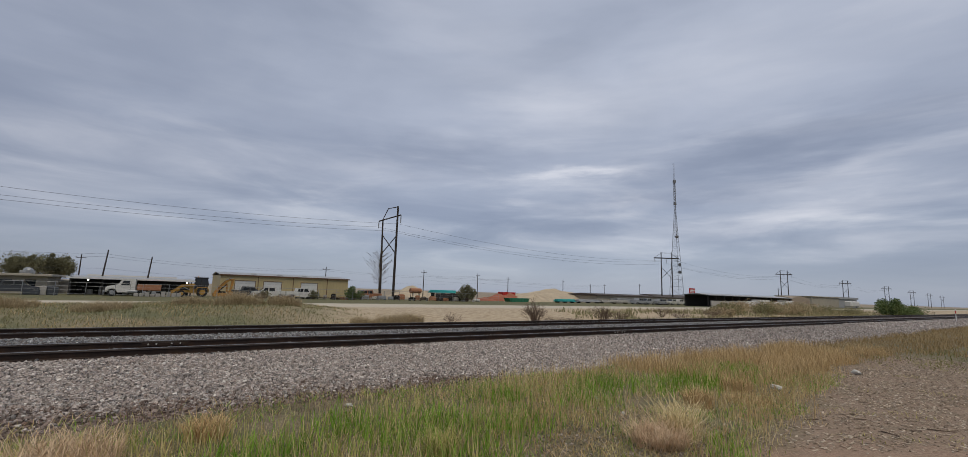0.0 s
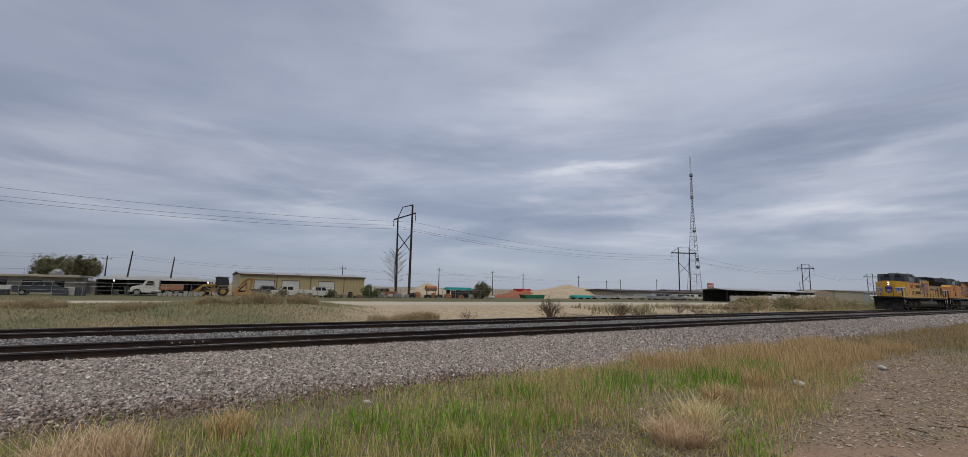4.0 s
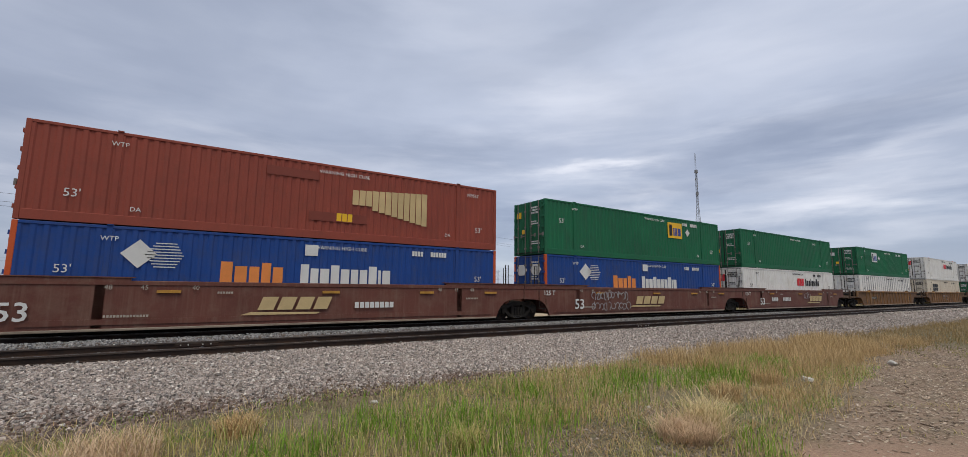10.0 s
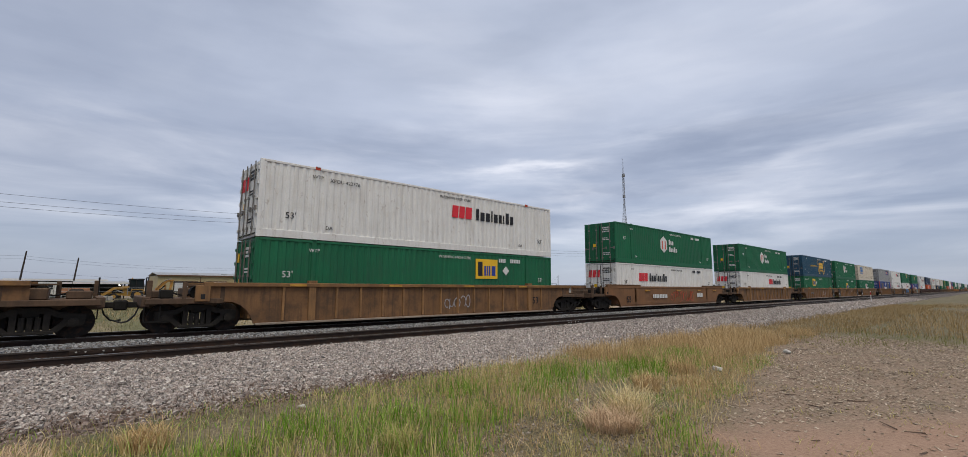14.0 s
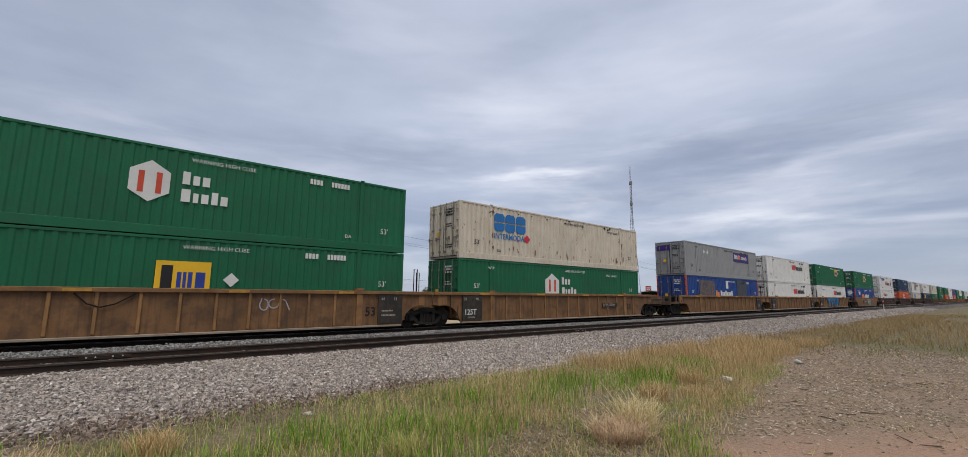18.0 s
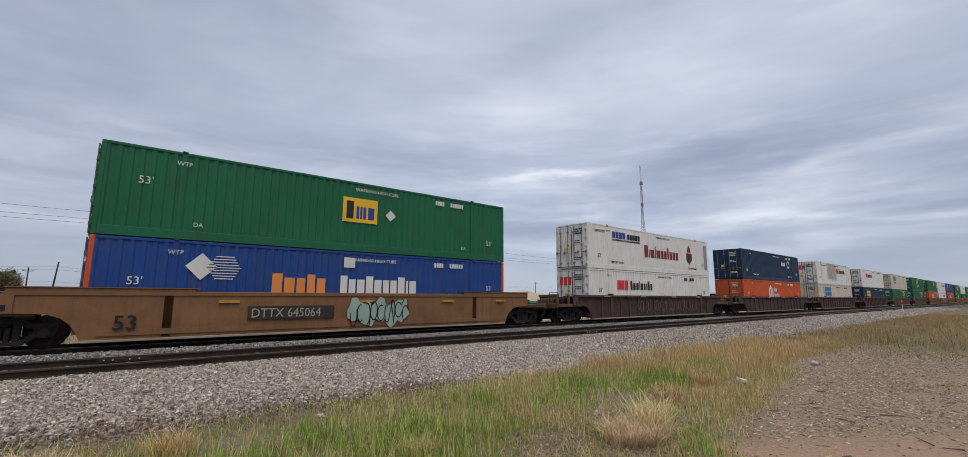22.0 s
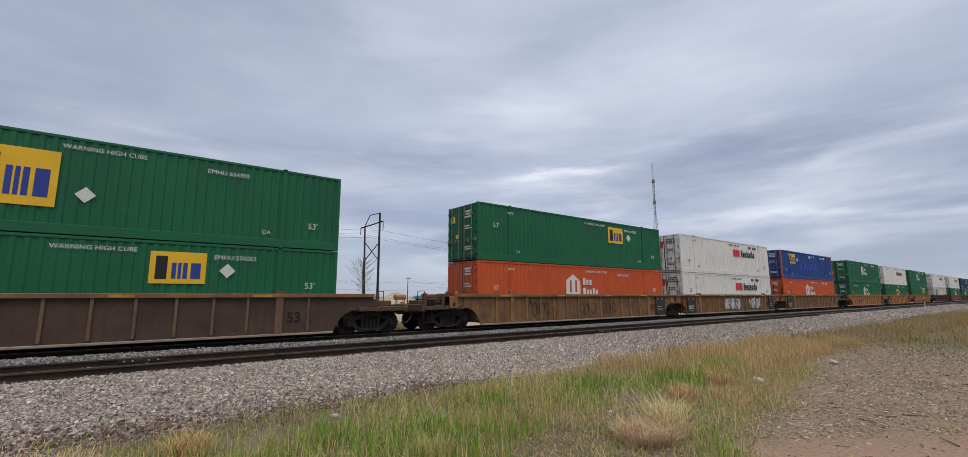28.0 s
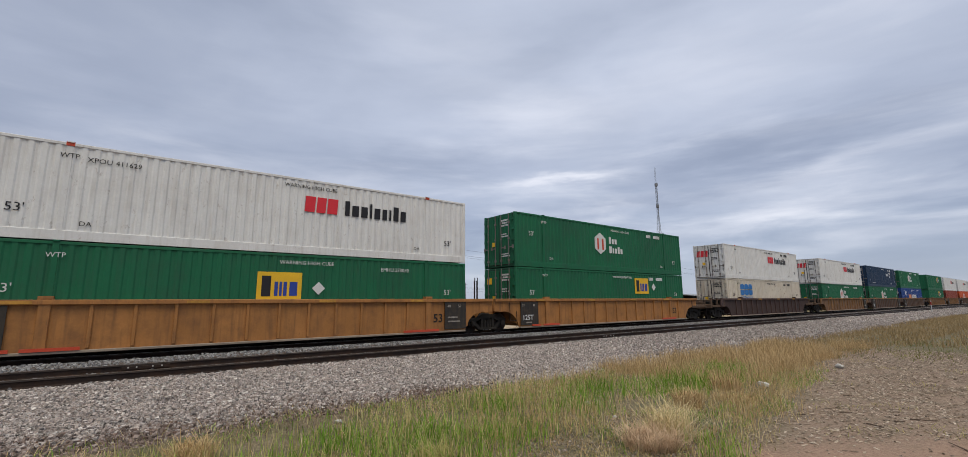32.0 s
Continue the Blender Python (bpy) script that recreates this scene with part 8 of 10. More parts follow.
def loader():
    t = thing("backhoe_loader", "dusty yellow backhoe loader with a dark glazed cab", "machine", pose(5.4, 84, G0))
    part("chassis", Geo().prism([(-2.3, 0.75), (-2.3, 1.25), (-2.1, 1.5), (-0.2, 1.72), (0.1, 1.3), (1.9, 1.2), (1.9, 0.6), (0.2, 0.5)], "y", -0.5, 0.5), "plant_yellow", t)
    part("engine_grille", Geo().box(-1.9, -0.7, -0.52, -0.5, 1.0, 1.4), "black", t)
    part("exhaust_stack", Geo().cyl((-0.9, -0.3, 1.6), (-0.9, -0.3, 2.35), 0.06, 8), "black", t)
    part("cab", Geo().prism([(-0.05, 1.25), (0.1, 2.86), (1.55, 2.86), (1.75, 1.9), (1.6, 1.25)], "y", -0.72, 0.72), "glass", t)
    for p, q in (((-0.08, 1.25), (0.07, 2.9)), ((0.72, 1.25), (0.78, 2.9)), ((1.74, 1.9), (1.55, 2.9)), ((1.6, 1.25), (1.74, 1.9))):
        for y in (-0.74, 0.74):
            part("cab_post", Geo().cyl((p[0], y, p[1]), (q[0], y, q[1]), 0.055, 6), "black", t)
    part("cab_roof", Geo().cbox(-0.15, 1.75, -0.85, 0.85, 2.86, 3.02, 0.06), "black", t)
    part("beacon", Geo().cyl((0.3, 0, 3.02), (0.3, 0, 3.18), 0.08, 8), "plant_orange", t)
    for y in (-0.8, 0.62):
        part("loader_arm", Geo().prism([(-3.0, 0.75), (-2.7, 0.6), (-1.6, 1.5), (0.0, 1.75), (0.0, 1.95), (-1.75, 1.8)], "y", y, y + 0.18), "plant_yellow", t)
        part("lift_ram", Geo().cyl((-0.6, y + 0.09, 1.0), (-1.7, y + 0.09, 1.55), 0.06, 8), "galv", t)
    part("bucket", Geo().prism([(-3.75, 0.08), (-2.9, 0.05), (-2.75, 0.35), (-2.8, 0.85), (-3.05, 0.95), (-3.0, 0.4)], "y", -1.15, 1.15), "plant_yellow", t)
    for a, r in ((-1.7, 0.48), (1.0, 0.72)):
        for s in (-0.8, 0.8):
            wheel_of(t, a, s, r, 0.4, "plant_yellow")
    part("fender", Geo().prism([(0.15, 1.2), (0.3, 1.5), (1.6, 1.5), (1.85, 1.2), (1.75, 1.2), (1.5, 1.42), (0.4, 1.42), (0.25, 1.2)], "y", -1.0, -0.6), "plant_yellow", t)
    b = thing("excavator_boom", "folded orange-yellow digger boom and bucket beside the loader", "machine", pose(9.1, 83, G0))
    part("base", Geo().cbox(-1.3, 1.2, -0.7, 0.7, 0.1, 0.7, 0.05), "plant_orange", b)
    part("turntable", Geo().cyl((0, 0, 0.7), (0, 0, 0.95), 0.55, 16), "steel_dark", b)
    for y in (-0.22, 0.38):
        part("boom", Geo().prism([(-1.15, 0.75), (-0.8, 0.62), (-0.2, 1.5), (0.75, 2.55), (1.5, 2.72), (1.55, 2.92), (0.95, 2.98), (0.3, 2.62), (-0.55, 1.7)], "y", y, y + 0.22), "plant_orange", b)
    part("stick", Geo().prism([(1.15, 2.95), (1.5, 2.88), (1.42, 1.9), (1.15, 0.85), (0.92, 0.9), (1.1, 1.9)], "y", -0.16, 0.16), "plant_orange", b)
    part("link", Geo().prism([(0.45, 2.2), (0.7, 2.15), (0.8, 0.9), (0.55, 0.9)], "y", 0.35, 0.6), "plant_orange", b)
    part("ram", Geo().cyl((-0.5, 0.0, 0.95), (0.45, 0.0, 2.0), 0.09, 8).cyl((0.0, 0.0, 1.5), (0.6, 0.0, 2.2), 0.05, 8), "steel_dark", b)
    part("ram", Geo().cyl((0.4, 0.1, 2.75), (1.25, 0.1, 3.08), 0.07, 8), "galv", b)
    part("hose", Geo().pipe([(-0.6, -0.26, 1.4), (0.1, -0.3, 2.5), (0.8, -0.26, 3.0), (1.3, -0.26, 2.6)], 0.03, 5), "black", b)
    part("bucket", Geo().prism([(0.75, 0.98), (1.35, 0.95), (1.55, 0.45), (1.3, 0.16), (0.9, 0.12), (0.5, 0.5), (0.85, 0.55)], "y", -0.45, 0.45), "plant_orange", b)


def utility_pole(x, y, top, label="slim wooden utility pole with a crossarm", arm=True, lean=0):
    p = thing("utility_pole", label, "pole", pose(x, y, G0, 0, lean, 0), "utility poles")
    part("shaft", Geo().cyl((0, 0, 0), (0, 0, top - G0), 0.14, 8, 0.085), "timber_pole", p)
    if arm:
        part("crossarm", Geo().box(-0.8, 0.8, -0.12, -0.03, top - G0 - 0.72, top - G0 - 0.62), "timber_pole", p)
        for k in (-0.7, 0.7):
            part("insulator", Geo().cyl((k, -0.08, top - G0 - 0.6), (k, -0.08, top - G0 - 0.4), 0.05, 6), "galv", p)
    return p


def h_frame(x, y, label="dark timber H-frame power pole pair with crossarm", gap=4.0, h=18.6, turn=0, brace=True):
    """Two poles and a crossarm, square to a line that runs along x; the poles stand across the line, seen aslant."""
    p = thing("power_pole_pair", label, "power pole", pose(x, y, G0, 0, 0, turn), "power line poles")
    for s in (-1, 1):
        part("pole", Geo().cyl((s * gap / 2, 0, 0), (s * gap / 2, 0, h), 0.24, 8, 0.16), "timber_pole", p)
    part("crossarm", Geo().box(-gap / 2 - 2.6, gap / 2 + 2.6, -0.28, -0.18, h - 2.3, h - 1.95).box(-gap / 2 - 2.6, gap / 2 + 2.6, 0.18, 0.28, h - 2.3, h - 1.95), "timber_pole", p)
    part("top_tie", Geo().cyl((-gap / 2, 0, h - 0.2), (gap / 2, 0, h - 0.2), 0.06, 6), "timber_pole", p)
    for s in (-1, 1):
        part("arm_brace", Geo().cyl((s * gap / 2, 0.2, h - 0.4), (s * (gap / 2 + 2.5), 0.2, h - 2.0), 0.06, 6), "timber_pole", p)
        if brace:
            part("cross_brace", Geo().cyl((-s * gap / 2, 0.1 * s, h - 5.5), (s * gap / 2, 0.1 * s, h - 9.5), 0.08, 6), "timber_pole", p)
    for s in (-1, 0, 1):
        part("insulator", Geo().cyl((s * (gap / 2 + 2.4), 0, h - 2.2), (s * (gap / 2 + 2.4), 0, h - 3.7), 0.09, 6), "galv", p)
    return p


def cable(name, a, b, sag, r=0.022, n=14, label="sagging black power cable", group="power cables"):
    a, b = Vector(a), Vector(b)
    pts = []
    for i in range(n + 1):
        f = i / n
        q = a.lerp(b, f)
        q.z -= sag * 4 * f * (1 - f)
        pts.append(q)
    return solo(name, Geo().pipe(pts, r, 4), "wire", label, "cable", None, group)


def radio_tower(x, y, h=66.0):
    t = thing("radio_tower", "tall grey lattice radio tower with whip aerials on top", "tower", pose(x, y, G0, 0, 0, 20))
    base, top = 4.3, 0.55

    def leg(k, z):
        r = base + (top - base) * min(1.0, z / (h * 0.72)) if z < h * 0.72 else top
        return Vector((r * math.cos(k * math.tau / 3), r * math.sin(k * math.tau / 3), z))

    for k in range(3):
        part("leg", Geo().pipe([leg(k, h * f) for f in (0, 0.24, 0.48, 0.72, 1.0)], 0.10, 6), "lattice", t)
    z, n = 0.0, 0
    while z < h - 2:
        step_z = max(1.6, 4.2 * (1 - z / h))
        for k in range(3):
            part("lattice_brace", Geo().cyl(leg(k, z), leg((k + 1) % 3, min(h, z + step_z)), 0.055, 4).cyl(leg(k, z), leg((k + 1) % 3, z), 0.05, 4), "lattice", t)
        z += step_z
    part("aerial", Geo().cyl((0.3, 0, h), (0.3, 0, h + 8.5), 0.07, 6), "lattice", t)
    part("aerial", Geo().cyl((-0.5, 0.3, h), (-0.5, 0.3, h + 9), 0.06, 6), "lattice", t)
    for z, a in ((h - 2, 0.9), (h - 14, 0.8)):
        part("antenna_ring", Geo().cyl((0, 0, z), (0, 0, z + 1.6), a, 10, a * 0.9), "lattice", t)
    for z, s in ((0.30 * h, 1), (0.24 * h, 1), (0.52 * h, -1)):
        part("dish", Geo().cyl((s * 2.6, -1.0, z), (s * 3.6, -1.3, z + 0.2), 0.9, 12, 0.3), "lattice", t)


def fence(x0, x1, y):
    f = thing("chain_fence", "long galvanised wire fence along the yard", "fence", kind="")
    post = Geo().cyl((0, 0, 0), (0, 0, 1.75), 0.035, 6).mesh("fence_post", M["galv"])
    x = x0
    while x <= x1:
        part("fence_post", post, None, f, at=pose(x, y, G0))
        x += 3.0
    for z in (0.25, 0.75, 1.25, 1.72):
        part("fence_wire", Geo().cyl((x0, y, G0 + z), (x1, y, G0 + z), 0.012 if z < 1.7 else 0.022, 5), "galv", f)


def pipe_rack(x, y, n, length, mat, label, z=0.0, legs=True):
    p = thing("pipe_rack", label, "pipe rack", pose(x, y, G0))
    if legs:
        for k in (0.5, length / 2, length - 0.5):
            part("trestle", Geo().box(k - 0.08, k + 0.08, -0.7, 0.7, 0, z).box(k - 0.12, k + 0.12, -0.8, 0.8, z, z + 0.1), "steel_dark", p)
    r = random.Random(n)
    for row in range(3):
        for k in range(n - row):
            o = r.uniform(-0.35, 0.35)
            part("pipe", Geo().cyl((o, -0.55 + 0.26 * k + 0.13 * row, z + 0.22 + 0.22 * row), (length + o, -0.55 + 0.26 * k + 0.13 * row, z + 0.22 + 0.22 * row), 0.12, 8), mat, p)


def far_right():
    """The sheds, sign and parked trailers along the line of poles."""
    s = thing("long_shed", "long dark open-fronted shed with a tan gable end", "building", pose(126, 66, G0))
    w = 57
    part("roof", Geo().prism([(-0.4, 3.2), (3.5, 3.6), (7.4, 3.2), (7.4, 3.35), (3.5, 3.8), (-0.4, 3.35)], "x", -0.5, w), "roof_grey", s)
    # dark colour carries the shade inside the open front
    part("back_wall", Geo().box(0, w, 6.8, 7.0, 0, 3.3), "shade_dark", s)
    for k in range(13):
        part("post", Geo().cbox(k * 4.6, k * 4.6 + 0.2, 0, 0.2, 0, 3.25, 0.02), "shade_dark", s)
    g = part("gable_block", Geo().prism([(0, 0), (0, 3.5), (3.5, 4.2), (7, 3.5), (7, 0)], "x", w, w + 16), "tan_dull", s)
    part("front_panel", Geo().prism([(w, 0), (w, 3.5), (w + 8, 4.2), (w + 16, 3.5), (w + 16, 0)], "y", -0.12, 0), "tan_dull", s)
    part("low_wall", Geo().cbox(-4, 22, -3, -2.7, 0, 1.75, 0.02), "concrete", s)
    solo("white_building", Geo().cbox(232, 266, 76, 90, G0, 4.0, 0.05).cbox(231.5, 266.5, 75.5, 90.5, 4.0, 4.3, 0.03), "beige_wall", "long low pale metal building", "building")
    solo("grey_building", Geo().cbox(268, 296, 77, 90, G0, 3.6, 0.05).cbox(267.5, 297, 76.5, 90.5, 3.6, 4.6, 0.03), "roof_grey", "grey metal building with a deep fascia", "building")
    bb = thing("beige_building", "long low beige building with a dark roof edge behind the tower", "building", pose(110, 92, G0))
    part("wall", Geo().cbox(0, 62, 0, 12, 0, 2.1, 0.05), "beige_wall", bb)
    part("roof", Geo().prism([(-0.5, 2.1), (-0.5, 2.45), (6, 2.9), (12.5, 2.45), (12.5, 2.1)], "x", -0.5, 33).prism([(-0.5, 2.1), (-0.5, 2.3), (6, 3.3), (12.5, 2.3), (12.5, 2.1)], "x", 33, 62.5), "roof_brown", bb)
    part("lean_to", Geo().cbox(6, 30, -3, -0.05, 0, 1.5, 0.04), "roof_grey", bb)
    sg = thing("billboard", "small red and white sign board on a post", "sign", pose(182, 102, G0))
    part("post", Geo().cyl((0, 0, 0), (0, 0, 5.4), 0.15, 8), "galv", sg)
    part("board", Geo().cbox(-2.2, 2.2, -0.1, 0.1, 4.2, 6.4, 0.03), "bin_red", sg)
    part("sign_bar", Geo().box(-1.7, 1.7, -0.12, -0.1, 5.4, 5.8).box(-1.7, 1.0, -0.12, -0.1, 4.7, 5.1), "letter_white", sg)
    r = random.Random(11)
    for k in range(6):
        x = 113.5 + k * 4.3
        pickup(x, 80 + r.uniform(-2, 2), r.choice(["truck_white", "truck_white", "turquoise", "car_dark", "roof_grey"]), "pickup parked in a row beside the pipe yard", r.choice([0, 180]))
    for k in range(4):
        x = 140 + k * 9
        t = thing("trailer", "white box trailer parked beside the shed", "trailer", pose(x, 62, G0), "parked trailers")
        part("box", Geo().cbox(-3.2, 3.2, -1.2, 1.2, 0.7, 2.4 if k % 2 else 1.9, 0.06), "truck_white", t)
        for a in (1.2, 2.1):
            wheel_of(t, a, -1.0, 0.4)
            wheel_of(t, a, 1.0, 0.4)
    t = thing("trailer", "white camper trailer by the grey building", "trailer", pose(262, 70, G0), "parked trailers")
    part("box", Geo().cbox(-6, 6, -1.3, 1.3, 0.6, 3.2, 0.4), "truck_white", t)
    wheel_of(t, 1.5, -1.1, 0.45)
    wheel_of(t, 2.6, -1.1, 0.45)


def build_yard():
    metal_building()
    low_building()
    open_canopy()
    work_truck()
    loader()
    pickup(16.3, 84.5, "truck_white", "white pickup parked before the workshop doors")
    pickup(21.2, 83.5, "truck_white", "white pickup parked before the workshop doors", 180)
    pickup(13.2, 86.5, "car_dark", "dark pickup parked before the workshop doors", 180)
    pickup(34.0, 85, "rust_orange", "old red pickup behind the bush")
    pickup(-25.5, 82, "car_dark", "dark vehicle parked behind the fence")
    pickup(-14.2, 81, "car_dark", "dark blue vehicle parked behind the fence", 180)
    pickup(-19.8, 82.5, "truck_white", "white vehicle parked behind the fence")
    r = random.Random(3)
    for k in range(9):
        x = -1.7 + k * 0.62
        solo("concrete_block", Geo().cbox(-0.26, 0.26, -0.3, 0.3, 0, r.uniform(0.35, 0.75), 0.03), "concrete", "pale concrete block in a stacked row", "block", pose(x, 80 + r.uniform(-0.2, 0.2), G0), "concrete blocks")
    for k in range(8):
        x = -12.5 + k * 0.55 - (9 if k > 4 else 0)
        solo("steel_crate", Geo().cbox(-0.5, 0.5, -0.5, 0.5, 0, r.uniform(0.5, 1.2), 0.04), r.choice(["galv", "concrete", "car_dark"]), "grey steel crate behind the fence", "crate", pose(x, 80.5 + r.uniform(-0.3, 0.6), G0, 0, 0, r.uniform(-6, 6)), "crates behind the fence")
    for k in range(9):
        x = 12 + k * 2.0
        solo("scrap_pallet", Geo().box(-0.7, 0.7, -0.5, 0.5, 0, 0.05).box(-0.7, 0.7, -0.5, 0.5, 0.25, 0.32).box(-0.6, -0.5, -0.5, 0.5, 0.05, 0.25).box(0.5, 0.6, -0.5, 0.5, 0.05, 0.25), r.choice(["rust_orange", "timber_pole", "steel_dark"]),
             "worn pallet of scrap along the fence", "pallet", pose(x + r.uniform(-0.4, 0.4), 80.5, G0, 0, 0, r.uniform(-15, 15)), "scrap pallets")
    for k in range(22):
        x = 25 + k * 1.55 + r.uniform(-0.5, 0.5)
        w, h = r.uniform(0.3, 0.9), r.uniform(0.3, 1.1)
        g = Geo().cbox(-w, w, -0.35, 0.35, 0.12, h, 0.04).box(-w, -w + 0.12, -0.35, 0.35, 0, 0.12).box(w - 0.12, w, -0.35, 0.35, 0, 0.12).box(-w * 0.6, w * 0.6, -0.25, 0.25, h, h + 0.12)
        solo("scrap_bundle", g, r.choice(["rust_orange", "timber_pole", "steel_dark", "concrete", "galv", "truck_white"]), "weathered bundle of scrap on skids by the fence", "scrap", pose(x, 82 + r.uniform(-0.8, 1.5), G0, 0, 0, r.uniform(-20, 20)), "scrap bundles")
    t = thing("tank_stand", "rusty horizontal tank on four legs", "tank", pose(46, 88, G0))
    part("tank", Geo().cyl((-1.25, 0, 1.95), (1.25, 0, 1.95), 0.55, 14), "rust_orange", t)
    for a in (-0.9, 0.9):
        for s in (-0.4, 0.4):
            part("leg", Geo().cyl((a, s, 0), (a, s * 0.8, 1.5), 0.06, 6), "steel_dark", t)
    pipe_rack(49.8, 88, 6, 6.2, "turquoise", "turquoise coated pipes stacked on a trestle", 1.5)
    pipe_rack(84.5, 84, 6, 6.5, "turquoise", "turquoise coated pipes stacked low on the ground", 0.2)
    pipe_rack(93, 84.5, 6, 8.5, "roof_grey", "grey pipes stacked low on the ground", 0.2)
    pipe_rack(103, 85, 6, 12, "concrete", "pale pipes stacked low on the ground", 0.2)
    solo("storage_box", Geo().cbox(48.9, 53.8, 82, 84.4, G0, 0.95, 0.04), "shade_dark", "dark weathered storage box", "container")
    for x, w, mat, lab, y, h in ((69.7, 6.6, "bin_green", "open green steel bin", 85, 0.9), (78, 4.6, "bin_red", "red steel hopper box", 98, 2.3)):
        b = thing("steel_bin", lab, "bin", pose(x, y, G0), "steel bins")
        part("shell", Geo().prism([(0.5, 0), (0, h), (w, h), (w - 0.5, 0)], "y", 0, 2.2), mat, b)
        for k in range(6):
            part("rib", Geo().box(0.7 + k * (w - 1.4) / 5, 0.8 + k * (w - 1.4) / 5, -0.08, 0, 0.05, h), mat, b)
    red_soil = surf("red_soil", (0.30, 0.11, 0.065), 0.95, 0, 0.2, 0.6, 12, 0.15)
    pale_soil = surf("pale_sandy_soil", (0.44, 0.36, 0.26), 0.95, 0, 0.14, 0.5, 12, 0.15)
    for x, y, rx, ry, h, m, lab in ((74, 95, 4.2, 4, 1.9, red_soil, "heap of red soil"), (79, 96, 3.6, 4, 2.2, red_soil, "heap of red soil"), (68, 93, 3.5, 3, 0.9, red_soil, "low heap of red soil"), (84, 92, 6, 4, 2.4, pale_soil, "heap of pale sandy soil"),
                                    (106, 106, 22, 9, 4.0, pale_soil, "large heap of pale sandy soil"), (121, 112, 13, 8, 3.0, pale_soil, "large heap of pale sandy soil"), (76, 88, 5, 3, 1.2, pale_soil, "low heap of pale sandy soil"), (62, 120, 8, 6, 3.2, pale_soil, "heap of pale sandy soil far back")):
        solo("soil_heap", heap_mesh("soil_heap", rx, ry, h, m, x), None, lab, "heap", pose(x, y, G0), "soil heaps")
    fence(-40, 62, 79.2)
    for x, y, top, lean in ((-6.6, 92, 6.3, 4), (-0.9, 92, 5.6, 4), (33.9, 112, 6.4, 0), (59.8, 110, 7.0, 0), (85, 120, 7.4, 0), (97.7, 120, 6.8, 0), (134.6, 130, 7.5, 0), (60, 130, 6.0, 0), (148, 120, 6.4, 0), (186, 130, 7.6, 0), (163, 140, 6.6, 0), (209, 80, 7.0, 0), (-12, 120, 6.5, 0)):
        utility_pole(x, y, top, "slim leaning wooden pole" if lean else "slim wooden utility pole with a crossarm", not lean, lean)
    for z, k in ((5.6, 0), (5.2, 1), (3.4, 2)):
        cable("power_cable", (-6.5, 92 + k, z), (-60, 92 + k, z + 0.4), 0.8, 0.011)
        cable("power_cable", (-6.5, 92 + k, z), (33.9, 112, z + 0.3), 0.9, 0.011)
        cable("power_cable", (33.9, 112, z + 0.3), (85, 120, z + 1.0), 0.9, 0.011)
    for k, (za, zb) in enumerate(((5.9, 6.6), (5.5, 6.2), (4.4, 5.6))):
        cable("power_cable", (85, 120, za), (148, 120, zb - 0.8), 0.8, 0.012)
        cable("power_cable", (59.8, 110, za), (97.7, 120, zb - 0.4), 0.7, 0.012)
    # the power line along the tracks
    p = thing("power_pole_pair", "dark timber power pole pair with uneven tops and slanted arm", "power pole", group="power line poles")
    a, b = Vector((39.0, 90.5, G0)), Vector((40.9, 88.2, G0))
    ta, tb = Vector((38.6, 90.5, 16.3)), Vector((40.9, 88.2, 19.2))
    part("pole", Geo().cyl(a, ta, 0.27, 8, 0.17), "timber_pole", p)
    part("pole", Geo().cyl(b, tb, 0.30, 8, 0.20), "timber_pole", p)
    part("crossarm", Geo().cyl((37.9, 90.9, 15.9), (41.6, 88.0, 17.4), 0.14, 6), "timber_pole", p)
    part("top_tie", Geo().cyl((38.6, 90.5, 16.3), (39.4, 89.8, 18.7), 0.09, 6).cyl((39.4, 89.8, 18.7), (40.9, 88.2, 19.1), 0.09, 6), "timber_pole", p)
    for s in ((12.8, 9.0), (9.0, 12.8)):
        part("cross_brace", Geo().cyl((38.8, 90.5, s[0]), (40.9, 88.2, s[1]), 0.1, 6), "timber_pole", p)
    part("insulator", Geo().cyl((37.9, 90.9, 15.9), (37.9, 90.9, 14.4), 0.1, 6), "galv", p)
    part("insulator", Geo().cyl((41.6, 88.0, 17.4), (41.6, 88.0, 15.6), 0.1, 6), "galv", p)
    line = [(151, 94), (272, 101), (404, 111), (535, 117), (677, 127), (824, 138), (980, 150)]
    for x, y in line:
        h_frame(x, y, turn=-32)
    spans = [((-75, 84), (39.5, 89.5))] + [((39.5, 89.5), line[0])] + list(zip(line[:3], line[1:4]))
    for (x0, y0), (x1, y1) in spans:
        for k, (dx, dz) in enumerate(((-2.5, 0.1), (0, -0.75), (2.4, 0.75))):
            cable("power_cable", (x0 + dx * 0.6, y0 - dx * 0.7, 14.6 + dz + (1.2 if x0 < 0 else 0)), (x1 + dx * 0.6, y1 - dx * 0.7, 14.6 + dz), 2.6, 0.02)
    radio_tower(223, 133)
    far_right()


build_yard()


# ---------------------------------------------------------------- stones, grass and shrubs
def mesh_of(name, verts, faces, mat):
    me = bpy.data.meshes.new(name)
    me.from_pydata(verts.tolist() if hasattr(verts, "tolist") else verts, [], faces.tolist() if hasattr(faces, "tolist") else faces)
    me.materials.append(mat)
    return me


